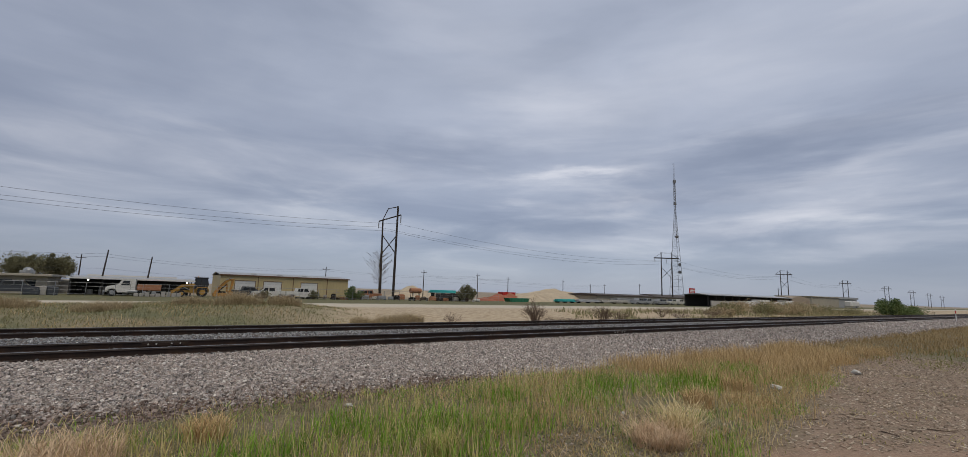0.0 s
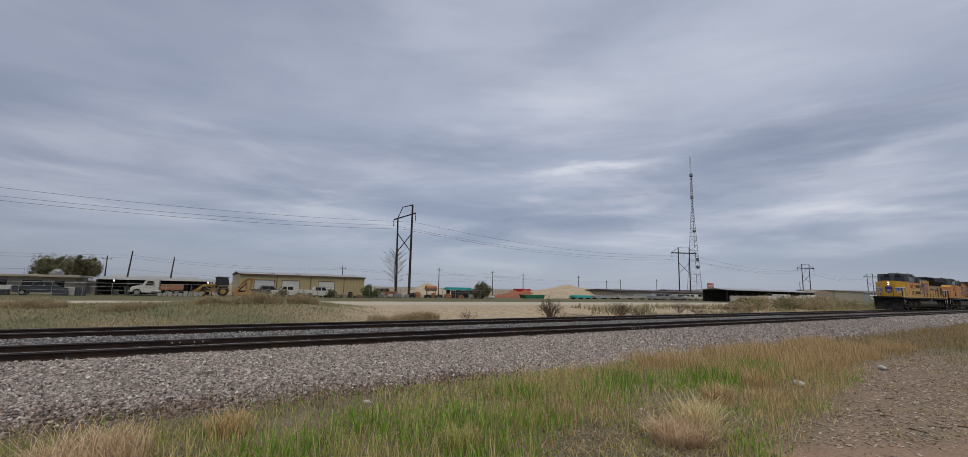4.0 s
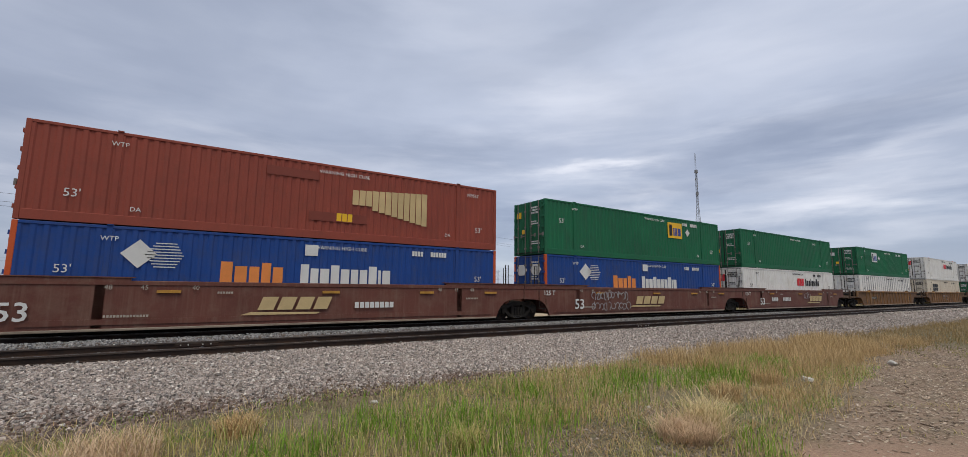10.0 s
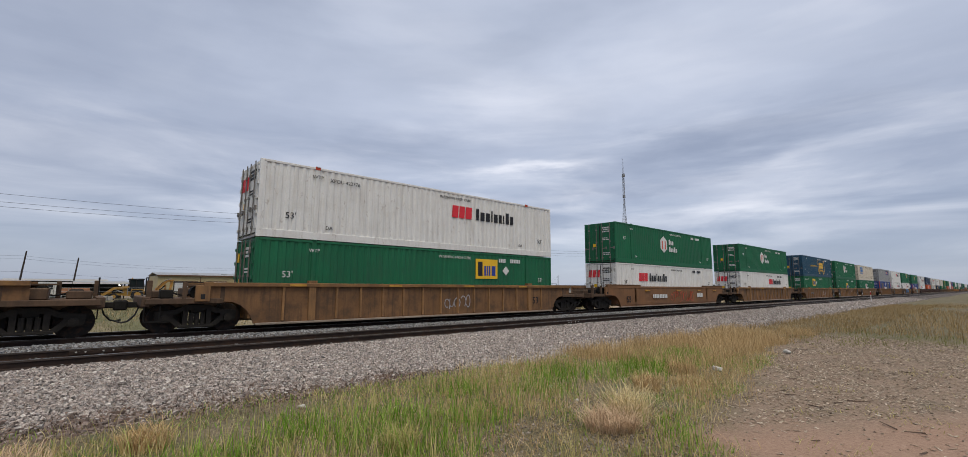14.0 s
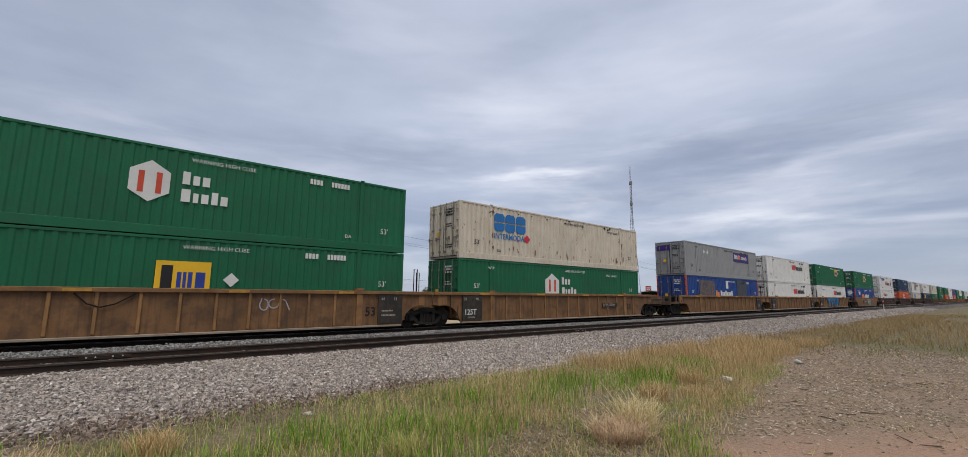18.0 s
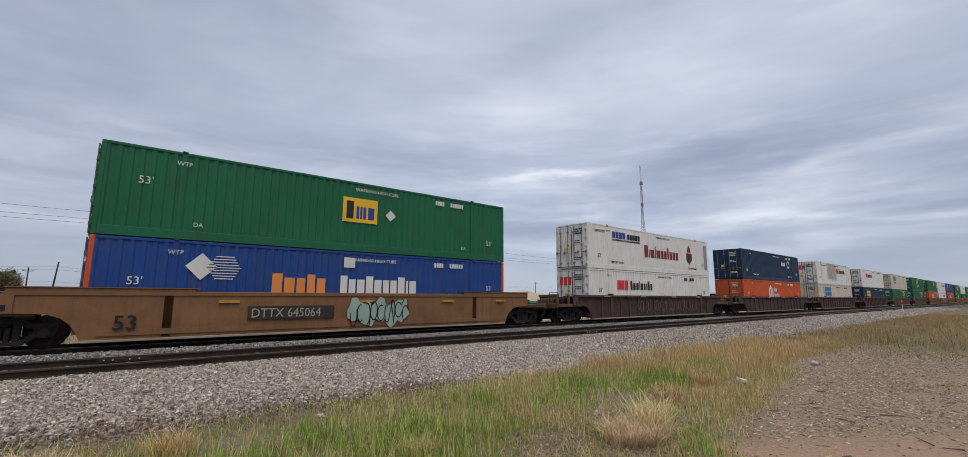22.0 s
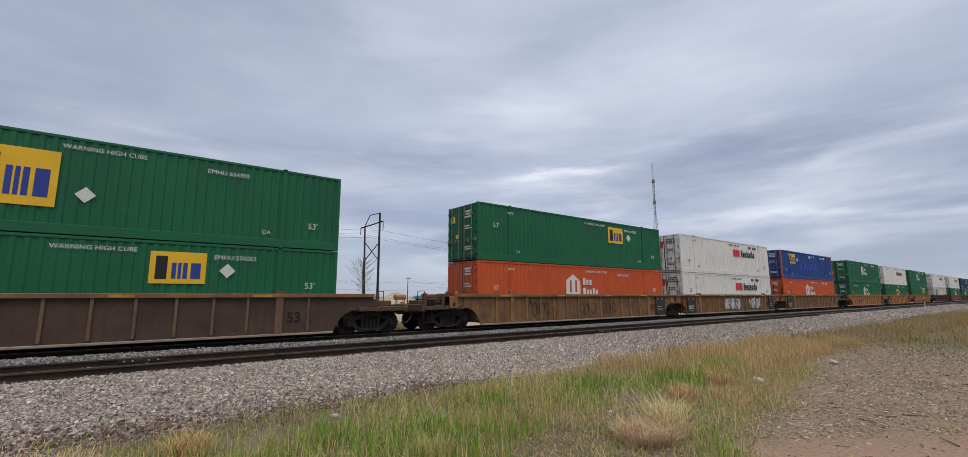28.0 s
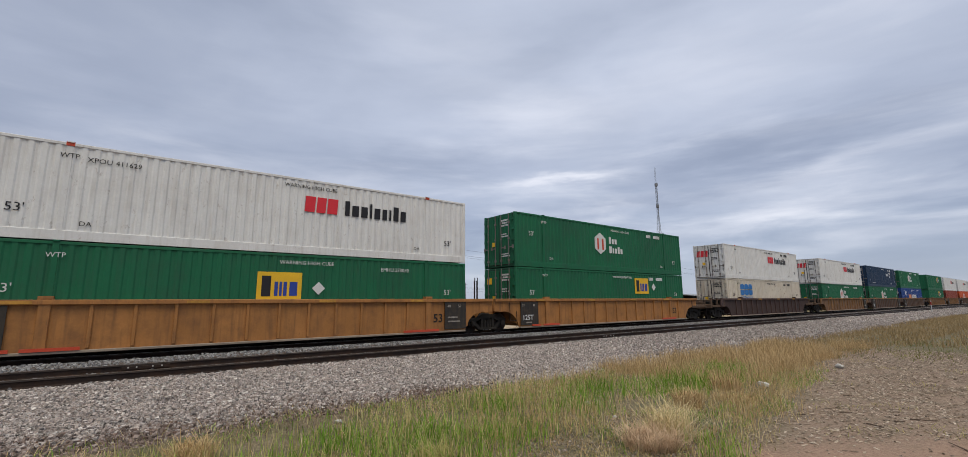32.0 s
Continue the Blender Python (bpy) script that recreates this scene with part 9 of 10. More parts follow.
def stones(name, xy, size, mat, label, sink=0.55, top=bed):
    """Loose broken stones, each a rough six-sided lump."""
    rng = np.random.default_rng(len(xy))
    n = len(xy)
    z = np.array([top(float(x), float(y)) for x, y in xy])
    cube = np.array([(x, y, q) for x in (-1, 1) for y in (-1, 1) for q in (-1, 1)], float)
    quads = np.array([(0, 1, 3, 2), (4, 6, 7, 5), (0, 4, 5, 1), (2, 3, 7, 6), (0, 2, 6, 4), (1, 5, 7, 3)])
    v = cube[None] * rng.uniform(0.45, 1.0, (n, 8, 3))
    s = rng.uniform(size[0], size[1], (n, 1, 1)) * rng.uniform(0.6, 1.25, (n, 1, 3))
    v = v * s
    a = rng.uniform(0, math.tau, n)
    b = rng.uniform(-0.7, 0.7, n)
    ca, sa, cb, sb = np.cos(a)[:, None], np.sin(a)[:, None], np.cos(b)[:, None], np.sin(b)[:, None]
    x, y, q = v[..., 0], v[..., 1], v[..., 2]
    y, q = y * cb - q * sb, y * sb + q * cb
    x, y = x * ca - y * sa, x * sa + y * ca
    out = np.stack([x + xy[:, :1], y + xy[:, 1:], q + (z + s[:, 0, 2] * sink)[:, None]], -1).reshape(-1, 3)
    f = (quads[None] + (np.arange(n) * 8)[:, None, None]).reshape(-1, 4)
    return tagged(new(name, mesh_of(name, out, f, mat)), label, "stones", kind="stuff")


BROWN_STONE = pieces("darker_brown_stone", [(0.05, 0.037, 0.030), (0.20, 0.148, 0.122), (0.33, 0.26, 0.22), (0.22, 0.135, 0.10), (0.42, 0.345, 0.305), (0.12, 0.086, 0.07)], 0.9, 40)
STONE = pieces("broken_ballast_stone", [(0.02, 0.015, 0.013), (0.15, 0.116, 0.10), (0.36, 0.285, 0.250), (0.45, 0.375, 0.335), (0.19, 0.125, 0.10), (0.53, 0.46, 0.42), (0.07, 0.055, 0.048), (0.78, 0.72, 0.66)], 0.85, 40)
COOL_STONE = pieces("broken_grey_stone", [(0.04, 0.042, 0.045), (0.14, 0.14, 0.145), (0.27, 0.27, 0.27), (0.36, 0.355, 0.35), (0.16, 0.155, 0.155), (0.46, 0.455, 0.45)], 0.85, 40)


def scatter_ballast():
    rng = np.random.default_rng(4)

    def fill(n, x0, x1, y0, y1, power=1.0):
        return np.stack([x0 + (x1 - x0) * rng.uniform(0, 1, n) ** power, rng.uniform(y0, y1, n)], -1)

    near = fill(66000, -6, 13, 8.0, 12.75)
    mid = fill(26000, 13, 45, 8.0, 12.75, 1.4)
    left = fill(2500, -14, -7, 8.6, 12.9)
    far = fill(15000, 45, 120, 8.6, 12.75, 1.5)
    stones("ballast_stones", far, (0.035, 0.075), STONE, "loose grey and pink crushed stones beside the track")
    near = np.concatenate([near, left])
    # stones nearest the verge, more of them to the left, take darker browns
    edge = np.array([noise.noise(Vector((a * 0.5, b * 0.9, 6.0))) for a, b in near])
    browner = near[:, 1] < 8.75 + 0.9 * edge - 0.10 * near[:, 0] + rng.normal(0, 0.30, len(near))
    stones("ballast_stones", near[browner], (0.013, 0.037), BROWN_STONE, "darker, browner crushed stones at the verge")
    stones("ballast_stones", near[~browner], (0.013, 0.037), STONE, "loose grey and pink crushed stones beside the track")
    stones("ballast_stones", mid, (0.018, 0.044), STONE, "loose grey and pink crushed stones beside the track")
    gap = fill(12000, -8, 40, 15.3, 17.4, 1.3)
    crib = np.concatenate([fill(3000, -8, 30, 12.9, 15.1, 1.2), fill(2500, -8, 30, 17.3, 19.9, 1.2)])
    stones("ballast_stones", np.concatenate([gap, crib]), (0.016, 0.04), COOL_STONE, "crushed stones between the two tracks", 0.1)


def blades(name, xy, h, width, lean, mat, label, base=lie, kind="stuff", flop=0.0):
    """Single grass blades, bent over at the tip."""
    rng = np.random.default_rng(len(xy) + int(h[1] * 1000))
    n = len(xy)
    z = np.array([base(float(x), float(y)) for x, y in xy]) - 0.02
    hh = rng.uniform(h[0], h[1], n) * rng.uniform(0.55, 1.0, n)
    a = rng.uniform(0, math.tau, n)
    k = rng.uniform(lean[0], lean[1], n) * hh
    dx, dy = np.cos(a), np.sin(a)
    b = a + math.pi / 2 + rng.uniform(-0.5, 0.5, n)
    wx, wy = np.cos(b) * width / 2, np.sin(b) * width / 2
    rows = []
    for f, c, w in ((0.0, 0.0, 1.0), (0.5, 0.28, 0.8), (0.85, 0.72, 0.5)):
        px, py, pz = xy[:, 0] + dx * k * c, xy[:, 1] + dy * k * c, z + hh * f
        rows += [np.stack([px - wx * w, py - wy * w, pz], -1), np.stack([px + wx * w, py + wy * w, pz], -1)]
    rows.append(np.stack([xy[:, 0] + dx * k, xy[:, 1] + dy * k, z + hh * (1.0 - flop * rng.uniform(0, 1, n))], -1))
    v = np.stack(rows, 1).reshape(-1, 3)
    o = (np.arange(n) * 7)[:, None]
    quads = np.concatenate([o + np.array([[0, 1, 3, 2]]), o + np.array([[2, 3, 5, 4]])]).tolist()
    tris = (o + np.array([[4, 5, 6]])).tolist()
    return tagged(new(name, mesh_of(name, v.tolist(), quads + tris, mat)), label, "grass", kind=kind)


GREEN = pieces("green_grass", [(0.07, 0.165, 0.010), (0.12, 0.265, 0.016), (0.185, 0.35, 0.028), (0.29, 0.40, 0.065)], 0.7, 8, 0.25)
MIXED = pieces("half_dry_grass", [(0.18, 0.20, 0.045), (0.32, 0.305, 0.09), (0.48, 0.415, 0.17), (0.58, 0.49, 0.24)], 0.8, 8, 0.25)
STRAW = pieces("straw_coloured_grass", [(0.34, 0.235, 0.105), (0.54, 0.40, 0.205), (0.70, 0.565, 0.34), (0.42, 0.275, 0.14)], 0.8, 8, 0.25)
PALE = pieces("pale_straw_grass", [(0.50, 0.40, 0.21), (0.62, 0.52, 0.30), (0.72, 0.63, 0.41)], 0.8, 8, 0.25)
RUSSET = pieces("russet_dry_grass", [(0.40, 0.27, 0.17), (0.55, 0.41, 0.28), (0.68, 0.55, 0.40)], 0.8, 8, 0.25)
OLIVE = pieces("olive_weeds", [(0.10, 0.12, 0.03), (0.16, 0.17, 0.05), (0.24, 0.22, 0.08)], 0.8, 8, 0.25)
TAN_STRAW = pieces("muted_tan_grass", [(0.23, 0.165, 0.08), (0.34, 0.25, 0.13), (0.45, 0.34, 0.20), (0.27, 0.19, 0.085)], 0.85, 8, 0.25)
BROWN_STALK = pieces("dead_brown_stalks", [(0.07, 0.042, 0.03), (0.14, 0.085, 0.06), (0.24, 0.155, 0.11)], 0.9, 8)
DULL_STRAW = pieces("dull_straw", [(0.26, 0.21, 0.125), (0.36, 0.29, 0.185), (0.45, 0.37, 0.245)], 0.85, 6, 0.25)
SAGE = pieces("grey_green_weeds", [(0.14, 0.145, 0.07), (0.19, 0.19, 0.095), (0.25, 0.235, 0.125), (0.32, 0.28, 0.165)], 0.85, 6, 0.25)


def verge_ok(p, rng, ragged=0.5):
    """Keeps what stands on the grassy verge, off the bare soil and off the ballast."""
    x, y = p[:, 0], p[:, 1]
    wob = np.array([noise.noise(Vector((a * 0.6, b * 0.6, 1.0))) for a, b in p]) * 0.9 + rng.normal(0, ragged * 0.35, len(p))
    bare = (x > 5.9 + 0.5 * wob) & (x < 24 + 2 * wob) & (y < np.minimum(1.55 + 0.2 * x, 4.9) + 0.7 * wob)
    worn = rng.uniform(0, 0.95, len(p)) < near_spots(p, WORN_SPOTS)
    return (~bare) & (~worn) & (y < 8.35 + 0.5 * wob) & (y > 0.8)


def near_spots(p, spots):
    """How close each point lies to the middle of a clump (1) or far from all of them (0)."""
    v = np.zeros(len(p))
    for x, y, rx, ry in spots:
        v = np.maximum(v, np.exp(-((p[:, 0] - x) / rx) ** 2 - ((p[:, 1] - y) / ry) ** 2))
    return v


GREEN_SPOTS = [(4.3, 5.2, 0.8, 0.5), (2.9, 5.5, 0.7, 0.6), (6.6, 5.9, 0.8, 0.4), (9.6, 5.6, 0.9, 0.5), (1.2, 5.6, 0.6, 0.5), (11.0, 5.8, 1.1, 0.7), (12.6, 6.0, 0.8, 0.6), (7.9, 6.5, 0.7, 0.5), (3.6, 5.8, 0.45, 0.6), (5.3, 6.5, 0.45, 0.4), (2.3, 6.2, 0.5, 0.5), (5.9, 2.9, 0.5, 0.3), (3.2, 4.6, 0.5, 0.5)]
WORN_SPOTS = [(5.3, 3.3, 0.9, 0.55), (4.6, 4.3, 0.8, 0.5), (6.6, 4.6, 0.7, 0.45), (7.6, 5.2, 0.8, 0.3), (2.4, 7.5, 1.2, 0.5), (0.2, 7.9, 1.5, 0.5), (1.5, 6.9, 0.9, 0.4), (7.3, 3.7, 0.5, 0.3)]
GOLD_SPOTS = [(15.0, 6.5, 3.0, 1.2), (19.0, 6.6, 3.0, 1.3), (12.6, 4.9, 2.4, 0.7), (10.2, 3.9, 1.6, 0.5), (8.2, 3.5, 0.9, 0.4), (9.0, 7.4, 2.0, 0.5), (6.6, 6.9, 1.5, 0.5), (5.0, 5.4, 1.4, 0.6), (13.5, 7.4, 2.5, 0.6)]


def patch(p, scale, seed, level):
    n = np.array([noise.noise(Vector((a * scale, b * scale * 1.4, seed))) for a, b in p])
    return n > level


def grass_all():
    rng = np.random.default_rng(12)

    def area(n, x0, x1, y0, y1, ragged=0.5):
        p = np.stack([rng.uniform(x0, x1, n), rng.uniform(y0, y1, n)], -1)
        return p[verge_ok(p, rng, ragged)]

    p = area(60000, -5, 16, 2.2, 8.4)
    k = near_spots(p, GREEN_SPOTS)
    hot = rng.uniform(0, 1, len(p)) < k
    blades("green_grass", p[hot], (0.14, 0.42), 0.013, (0.15, 0.6), GREEN, "dense fresh green grass on the verge")
    cool = (~hot) & patch(p, 0.42, 3.0, -0.08) & (rng.uniform(0, 1, len(p)) < 0.62)
    blades("green_grass", p[cool], (0.05, 0.17), 0.011, (0.3, 1.0), GREEN, "short green grass on the verge")
    q = area(24000, -5, 16, 2.0, 8.8)
    q = q[patch(q, 0.9, 15.0, -0.2)]
    blades("half_dry_grass", q, (0.05, 0.2), 0.009, (0.2, 0.9), MIXED, "half-dry grass on the verge")
    q = area(5200, -4, 6.5, 2.4, 7.0)
    blades("seeding_grass", q[patch(q, 0.5, 8.0, -0.1)], (0.32, 0.62), 0.008, (0.1, 0.5), MIXED, "tall seeding grass stems on the verge", flop=0.25)
    q = area(18000, -5, 17, 2.0, 9.0, 1.0)
    blades("straw_litter", q, (0.05, 0.2), 0.010, (0.6, 1.6), STRAW, "flattened dry straw on the verge")
    q = area(9000, -5, 14, 2.0, 8.8)
    blades("pale_stalks", q[patch(q, 0.55, 27.0, -0.15)], (0.12, 0.42), 0.006, (0.1, 0.8), PALE, "thin bleached grass stalks on the verge", flop=0.15)
    q = np.stack([rng.uniform(2.6, 7.2, 6500), rng.uniform(2.3, 5.4, 6500)], -1)
    q = q[(rng.uniform(0, 1, len(q)) < near_spots(q, WORN_SPOTS) + 0.15) & (q[:, 1] > 0.62 * q[:, 0] - 1.4)]
    blades("dead_grass", q, (0.03, 0.13), 0.012, (0.8, 2.2), TAN_STRAW, "short dead grass on worn ground")
    stones("loose_gravel", q[:2200] + 0.03, (0.008, 0.022), pieces("verge_gravel", [(0.10, 0.08, 0.062), (0.26, 0.21, 0.16), (0.40, 0.34, 0.28)], 0.9, 30), "small stones on worn ground", 0.15, lie)
    # golden upright grass in stands, up to the foot of the ballast
    q = area(60000, 3, 22, 2.6, 8.5, 0.6)
    q = q[rng.uniform(0, 1, len(q)) < near_spots(q, GOLD_SPOTS) * 0.42]
    blades("golden_grass", q, (0.2, 0.55), 0.008, (0.08, 0.5), STRAW, "upright golden dry grass in a stand")
    q = area(26000, 10.5, 23, 5.0, 8.6, 0.6)
    q = q[patch(q, 0.35, 31.0, -0.25)]
    blades("golden_grass", q, (0.15, 0.55), 0.009, (0.1, 0.6), STRAW, "upright golden dry grass at the ballast's foot")
    q = np.stack([rng.uniform(-1.5, 5.5, 5200), rng.uniform(7.3, 9.3, 5200)], -1)
    q = q[patch(q, 0.8, 41.0, 0.0)]
    blades("dead_weeds", q, (0.04, 0.17), 0.008, (0.3, 1.6), BROWN_STALK, "dead brown weeds at the edge of the stones", base=bed)
    q = area(22000, 20, 75, 4.4, 8.9)
    q = q[patch(q, 0.3, 5.0, -0.5)]
    blades("tall_dry_grass", q, (0.08, 0.34), 0.018, (0.15, 0.7), TAN_STRAW, "tall straw-coloured grass at the ballast's foot")
    q = np.stack([rng.uniform(25, 80, 14000), rng.uniform(-8, 4.6, 14000)], -1)
    q = q[patch(q, 0.12, 2.0, -0.12)]
    blades("russet_grass", q, (0.2, 0.6), 0.024, (0.2, 0.7), TAN_STRAW, "tan dry grass beyond the bare soil")
    q = np.stack([rng.uniform(18, 34, 9000), rng.uniform(-1.0, 5.6, 9000)], -1)
    q = q[rng.uniform(0, 1, len(q)) < near_spots(q, [(22.5, 3.4, 2.2, 1.4), (24.5, 1.5, 2.2, 1.6), (20.5, 5.2, 2, 0.6), (27, 4, 3, 1)]) * 0.8]
    blades("low_weeds", q, (0.05, 0.2), 0.018, (0.3, 1.0), OLIVE, "low green weeds at the edge of the bare soil")
    q = np.stack([rng.uniform(5, 22, 7000), rng.uniform(0.2, 5.2, 7000)], -1)
    blades("sparse_weeds", q[patch(q, 0.8, 9.0, 0.22)], (0.03, 0.12), 0.010, (0.5, 1.3), MIXED, "sparse weeds on bare soil")


def tuft(x, y, h, r, n, mat, label, name="grass_tuft", lean=(0.25, 1.0)):
    """A bunch of long dry blades that springs from one root."""
    rng = np.random.default_rng(int(abs(x) * 100 + 7))
    a = rng.uniform(0, math.tau, n)
    d = np.sqrt(rng.uniform(0, 1, n)) * r * 0.35
    p = np.stack([x + np.cos(a) * d, y + np.sin(a) * d], -1)
    return blades(name, p, (h * 0.6, h), 0.010, lean, mat, label, kind="", flop=0.35)


def stick_bush(x, y, h, r, n, label, z=None, leaves=0, leaf_mat=None, name="bare_shrub", twist=0.5):
    """A shrub of many thin forking stems, with or without leaves."""
    rr = random.Random(int(x * 31 + y))
    z = lie(x, y) if z is None else z
    b = thing(name, label, "shrub", pose(x, y, z - 0.03))
    g, tips = Geo(), []
    for k in range(n):
        a, s, tall = rr.uniform(0, math.tau), rr.uniform(0.15, 1.0), rr.uniform(0.55, 1.0)
        p = Vector((math.cos(a) * 0.10 * r, math.sin(a) * 0.10 * r, 0))
        q = Vector((math.cos(a) * r * s * 0.5, math.sin(a) * r * s * 0.5, h * tall * rr.uniform(0.35, 0.6)))
        g.cyl(p, q, 0.011 * h, 4, 0.006 * h)
        for j in range(3):
            e = q + Vector((rr.uniform(-twist, twist) * r * 0.5 + math.cos(a) * 0.35 * r * s, rr.uniform(-twist, twist) * r * 0.5 + math.sin(a) * 0.35 * r * s, h * tall * rr.uniform(0.08, 0.45)))
            g.cyl(q, e, 0.006 * h, 4, 0.003 * h)
            tips += [e, q.lerp(e, 0.5)]
            for i in range(2):
                w = e + Vector((rr.uniform(-0.25, 0.25) * r, rr.uniform(-0.25, 0.25) * r, h * rr.uniform(-0.02, 0.16)))
                g.cyl(q.lerp(e, 0.6), w, 0.004 * h, 3, 0.002 * h)
                tips.append(w)
    tagged(part("stem_cluster", g, "twig", b), kind="stuff")
    if leaves:
        part("foliage", leaf_cloud("foliage", [(t, 0.16 * r + 0.05) for t in tips], leaves, 0.05 * h + 0.02, leaf_mat, int(x)), None, b)
    return b


M["twig"] = surf("dry_grey_brown_twigs", (0.14, 0.10, 0.075), 0.9, 0, 0.25, 4.0, 20, 0.05)


def leaf_cloud(name, balls, n, size, mat, seed):
    """n small leaf pairs strewn about the given centres."""
    rng = np.random.default_rng(seed + 1000)
    c = np.array([tuple(p) for p, _ in balls])
    r = np.array([q for _, q in balls])
    i = rng.integers(0, len(balls), n)
    d = rng.normal(0, 1, (n, 3))
    d /= np.linalg.norm(d, axis=1)[:, None]
    p = c[i] + d * (r[i] * rng.uniform(0.2, 1.0, n) ** 0.5)[:, None]
    u = rng.normal(0, 1, (n, 3))
    u /= np.linalg.norm(u, axis=1)[:, None]
    w = np.cross(u, rng.normal(0, 1, (n, 3)))
    w /= np.linalg.norm(w, axis=1)[:, None]
    s = (size * rng.uniform(0.6, 1.3, n))[:, None]
    v = np.stack([p - u * s, p + w * s * 0.5, p + u * s, p - w * s * 0.5], 1).reshape(-1, 3)
    f = np.arange(n * 4).reshape(-1, 4)
    return mesh_of(name, v, f, mat)


LEAF = pieces("olive_leaves", [(0.075, 0.08, 0.042), (0.12, 0.125, 0.066), (0.175, 0.17, 0.095), (0.24, 0.22, 0.135)], 0.8, 6, 0.25)
LEAF_GREEN = pieces("green_leaves", [(0.03, 0.065, 0.018), (0.06, 0.11, 0.03), (0.11, 0.16, 0.05), (0.16, 0.19, 0.07)], 0.7, 6, 0.25)


def limb_tree(x, y, h, r, label, leaves=9000, name="tree", crown_low=0.35, size=0.13, mat=None, seed=1, fat=1.0, trunk=1.0):
    """A tapered trunk that forks into limbs and twigs, with leaf clumps that leave gaps."""
    rr = random.Random(seed)
    t = thing(name, label, "tree", pose(x, y, G0))
    part("trunk", Geo().cyl((0, 0, 0), (0.1, 0, h * 0.28), 0.05 * h * trunk, 10, 0.035 * h * trunk), "bark", t)
    balls, g = [], Geo()
    for k in range(9):
        a = k * 2.4 + rr.uniform(-0.3, 0.3)
        s = rr.uniform(0.45, 1.0)
        p = Vector((0.1, 0, h * rr.uniform(0.18, 0.3)))
        q = Vector((math.cos(a) * r * s * 0.55, math.sin(a) * r * s * 0.55, h * rr.uniform(0.5, 0.7)))
        g.cyl(p, q, 0.022 * h * trunk, 6, 0.012 * h * trunk)
        for j in range(4):
            e = q + Vector((math.cos(a + rr.uniform(-1, 1)) * r * 0.42 * rr.uniform(0.3, 1), math.sin(a + rr.uniform(-1, 1)) * r * 0.42 * rr.uniform(0.3, 1), h * rr.uniform(-0.08, 0.3)))
            g.cyl(q, e, 0.009 * h, 4, 0.004 * h)
            balls += [(e, fat * r * rr.uniform(0.12, 0.2)), (q.lerp(e, 0.6), fat * r * rr.uniform(0.1, 0.18))]
            for i in range(3):
                w = e + Vector((rr.uniform(-1, 1), rr.uniform(-1, 1), rr.uniform(-0.3, 0.8))) * r * 0.16
                g.cyl(e, w, 0.004 * h, 3, 0.002 * h)
                balls.append((w, r * 0.07))
    part("limbs", g, "bark", t)
    if leaves:
        part("crown", leaf_cloud("crown", balls, leaves, size, mat or LEAF, seed), None, t)
    return t


def twiggy_tree(x, y, h, r, label, seed=9):
    """A bare upright tree: a thin leader, slanting branches shorter towards the top, and fine twigs on each."""
    rr = random.Random(seed)
    t = thing("bare_tree", label, "tree", pose(x, y, G0))
    part("trunk", Geo().pipe([(0, 0, 0), (0.08, 0, h * 0.3), (-0.05, 0.1, h * 0.65), (0.05, 0, h)], 0.07, 6), "bark", t)
    g, ends = Geo(), []
    for k in range(46):
        f = 0.30 + 0.68 * k / 46
        a, reach = k * 2.4 + rr.uniform(-0.4, 0.4), r * max(0.12, math.sin(math.pi * min(1.0, (f - 0.12) / 0.9))) ** 0.8 * rr.uniform(0.6, 1.05)
        p = Vector((0, 0, h * f))
        q = p + Vector((math.cos(a) * reach, math.sin(a) * reach, reach * rr.uniform(0.45, 0.9)))
        g.cyl(p, q, 0.035, 4, 0.014)
        for j in range(9):
            o = p.lerp(q, rr.uniform(0.25, 1.0))
            e = o + Vector((math.cos(a + rr.uniform(-1.2, 1.2)), math.sin(a + rr.uniform(-1.2, 1.2)), rr.uniform(0.2, 1.0))) * rr.uniform(0.25, 0.6)
            g.cyl(o, e, 0.014, 3, 0.006)
            ends.append(e)
    tagged(part("branches", g, "bark", t), kind="stuff")
    part("crown", leaf_cloud("buds", [(e, 0.16) for e in ends], 1500, 0.045, LEAF, seed), None, t)
    return t


def round_bush(x, y, h, r, label, mat, leaves=3000, z=None, size=0.06, name="bush"):
    rr = random.Random(int(x * 17 + y * 3))
    z = (lie(x, y) if y < 48 else G0) if z is None else z
    b = thing(name, label, "bush", pose(x, y, z - 0.02))
    g, balls = Geo(), []
    for k in range(16):
        a, s = rr.uniform(0, math.tau), math.sqrt(rr.random())
        e = Vector((math.cos(a) * r * s * 0.85, math.sin(a) * r * s * 0.85, h * (0.35 + 0.5 * (1 - s * s) * rr.uniform(0.6, 1.1))))
        g.cyl((math.cos(a) * 0.1, math.sin(a) * 0.1, 0), e, 0.02 * h, 4, 0.008 * h)
        balls += [(e, r * rr.uniform(0.16, 0.32)), (e * 0.6, r * 0.25)]
    tagged(part("stem_cluster", g, "twig", b), kind="stuff")
    part("foliage", leaf_cloud("foliage", balls, leaves, size, mat, int(x) + 3), None, b)
    return b


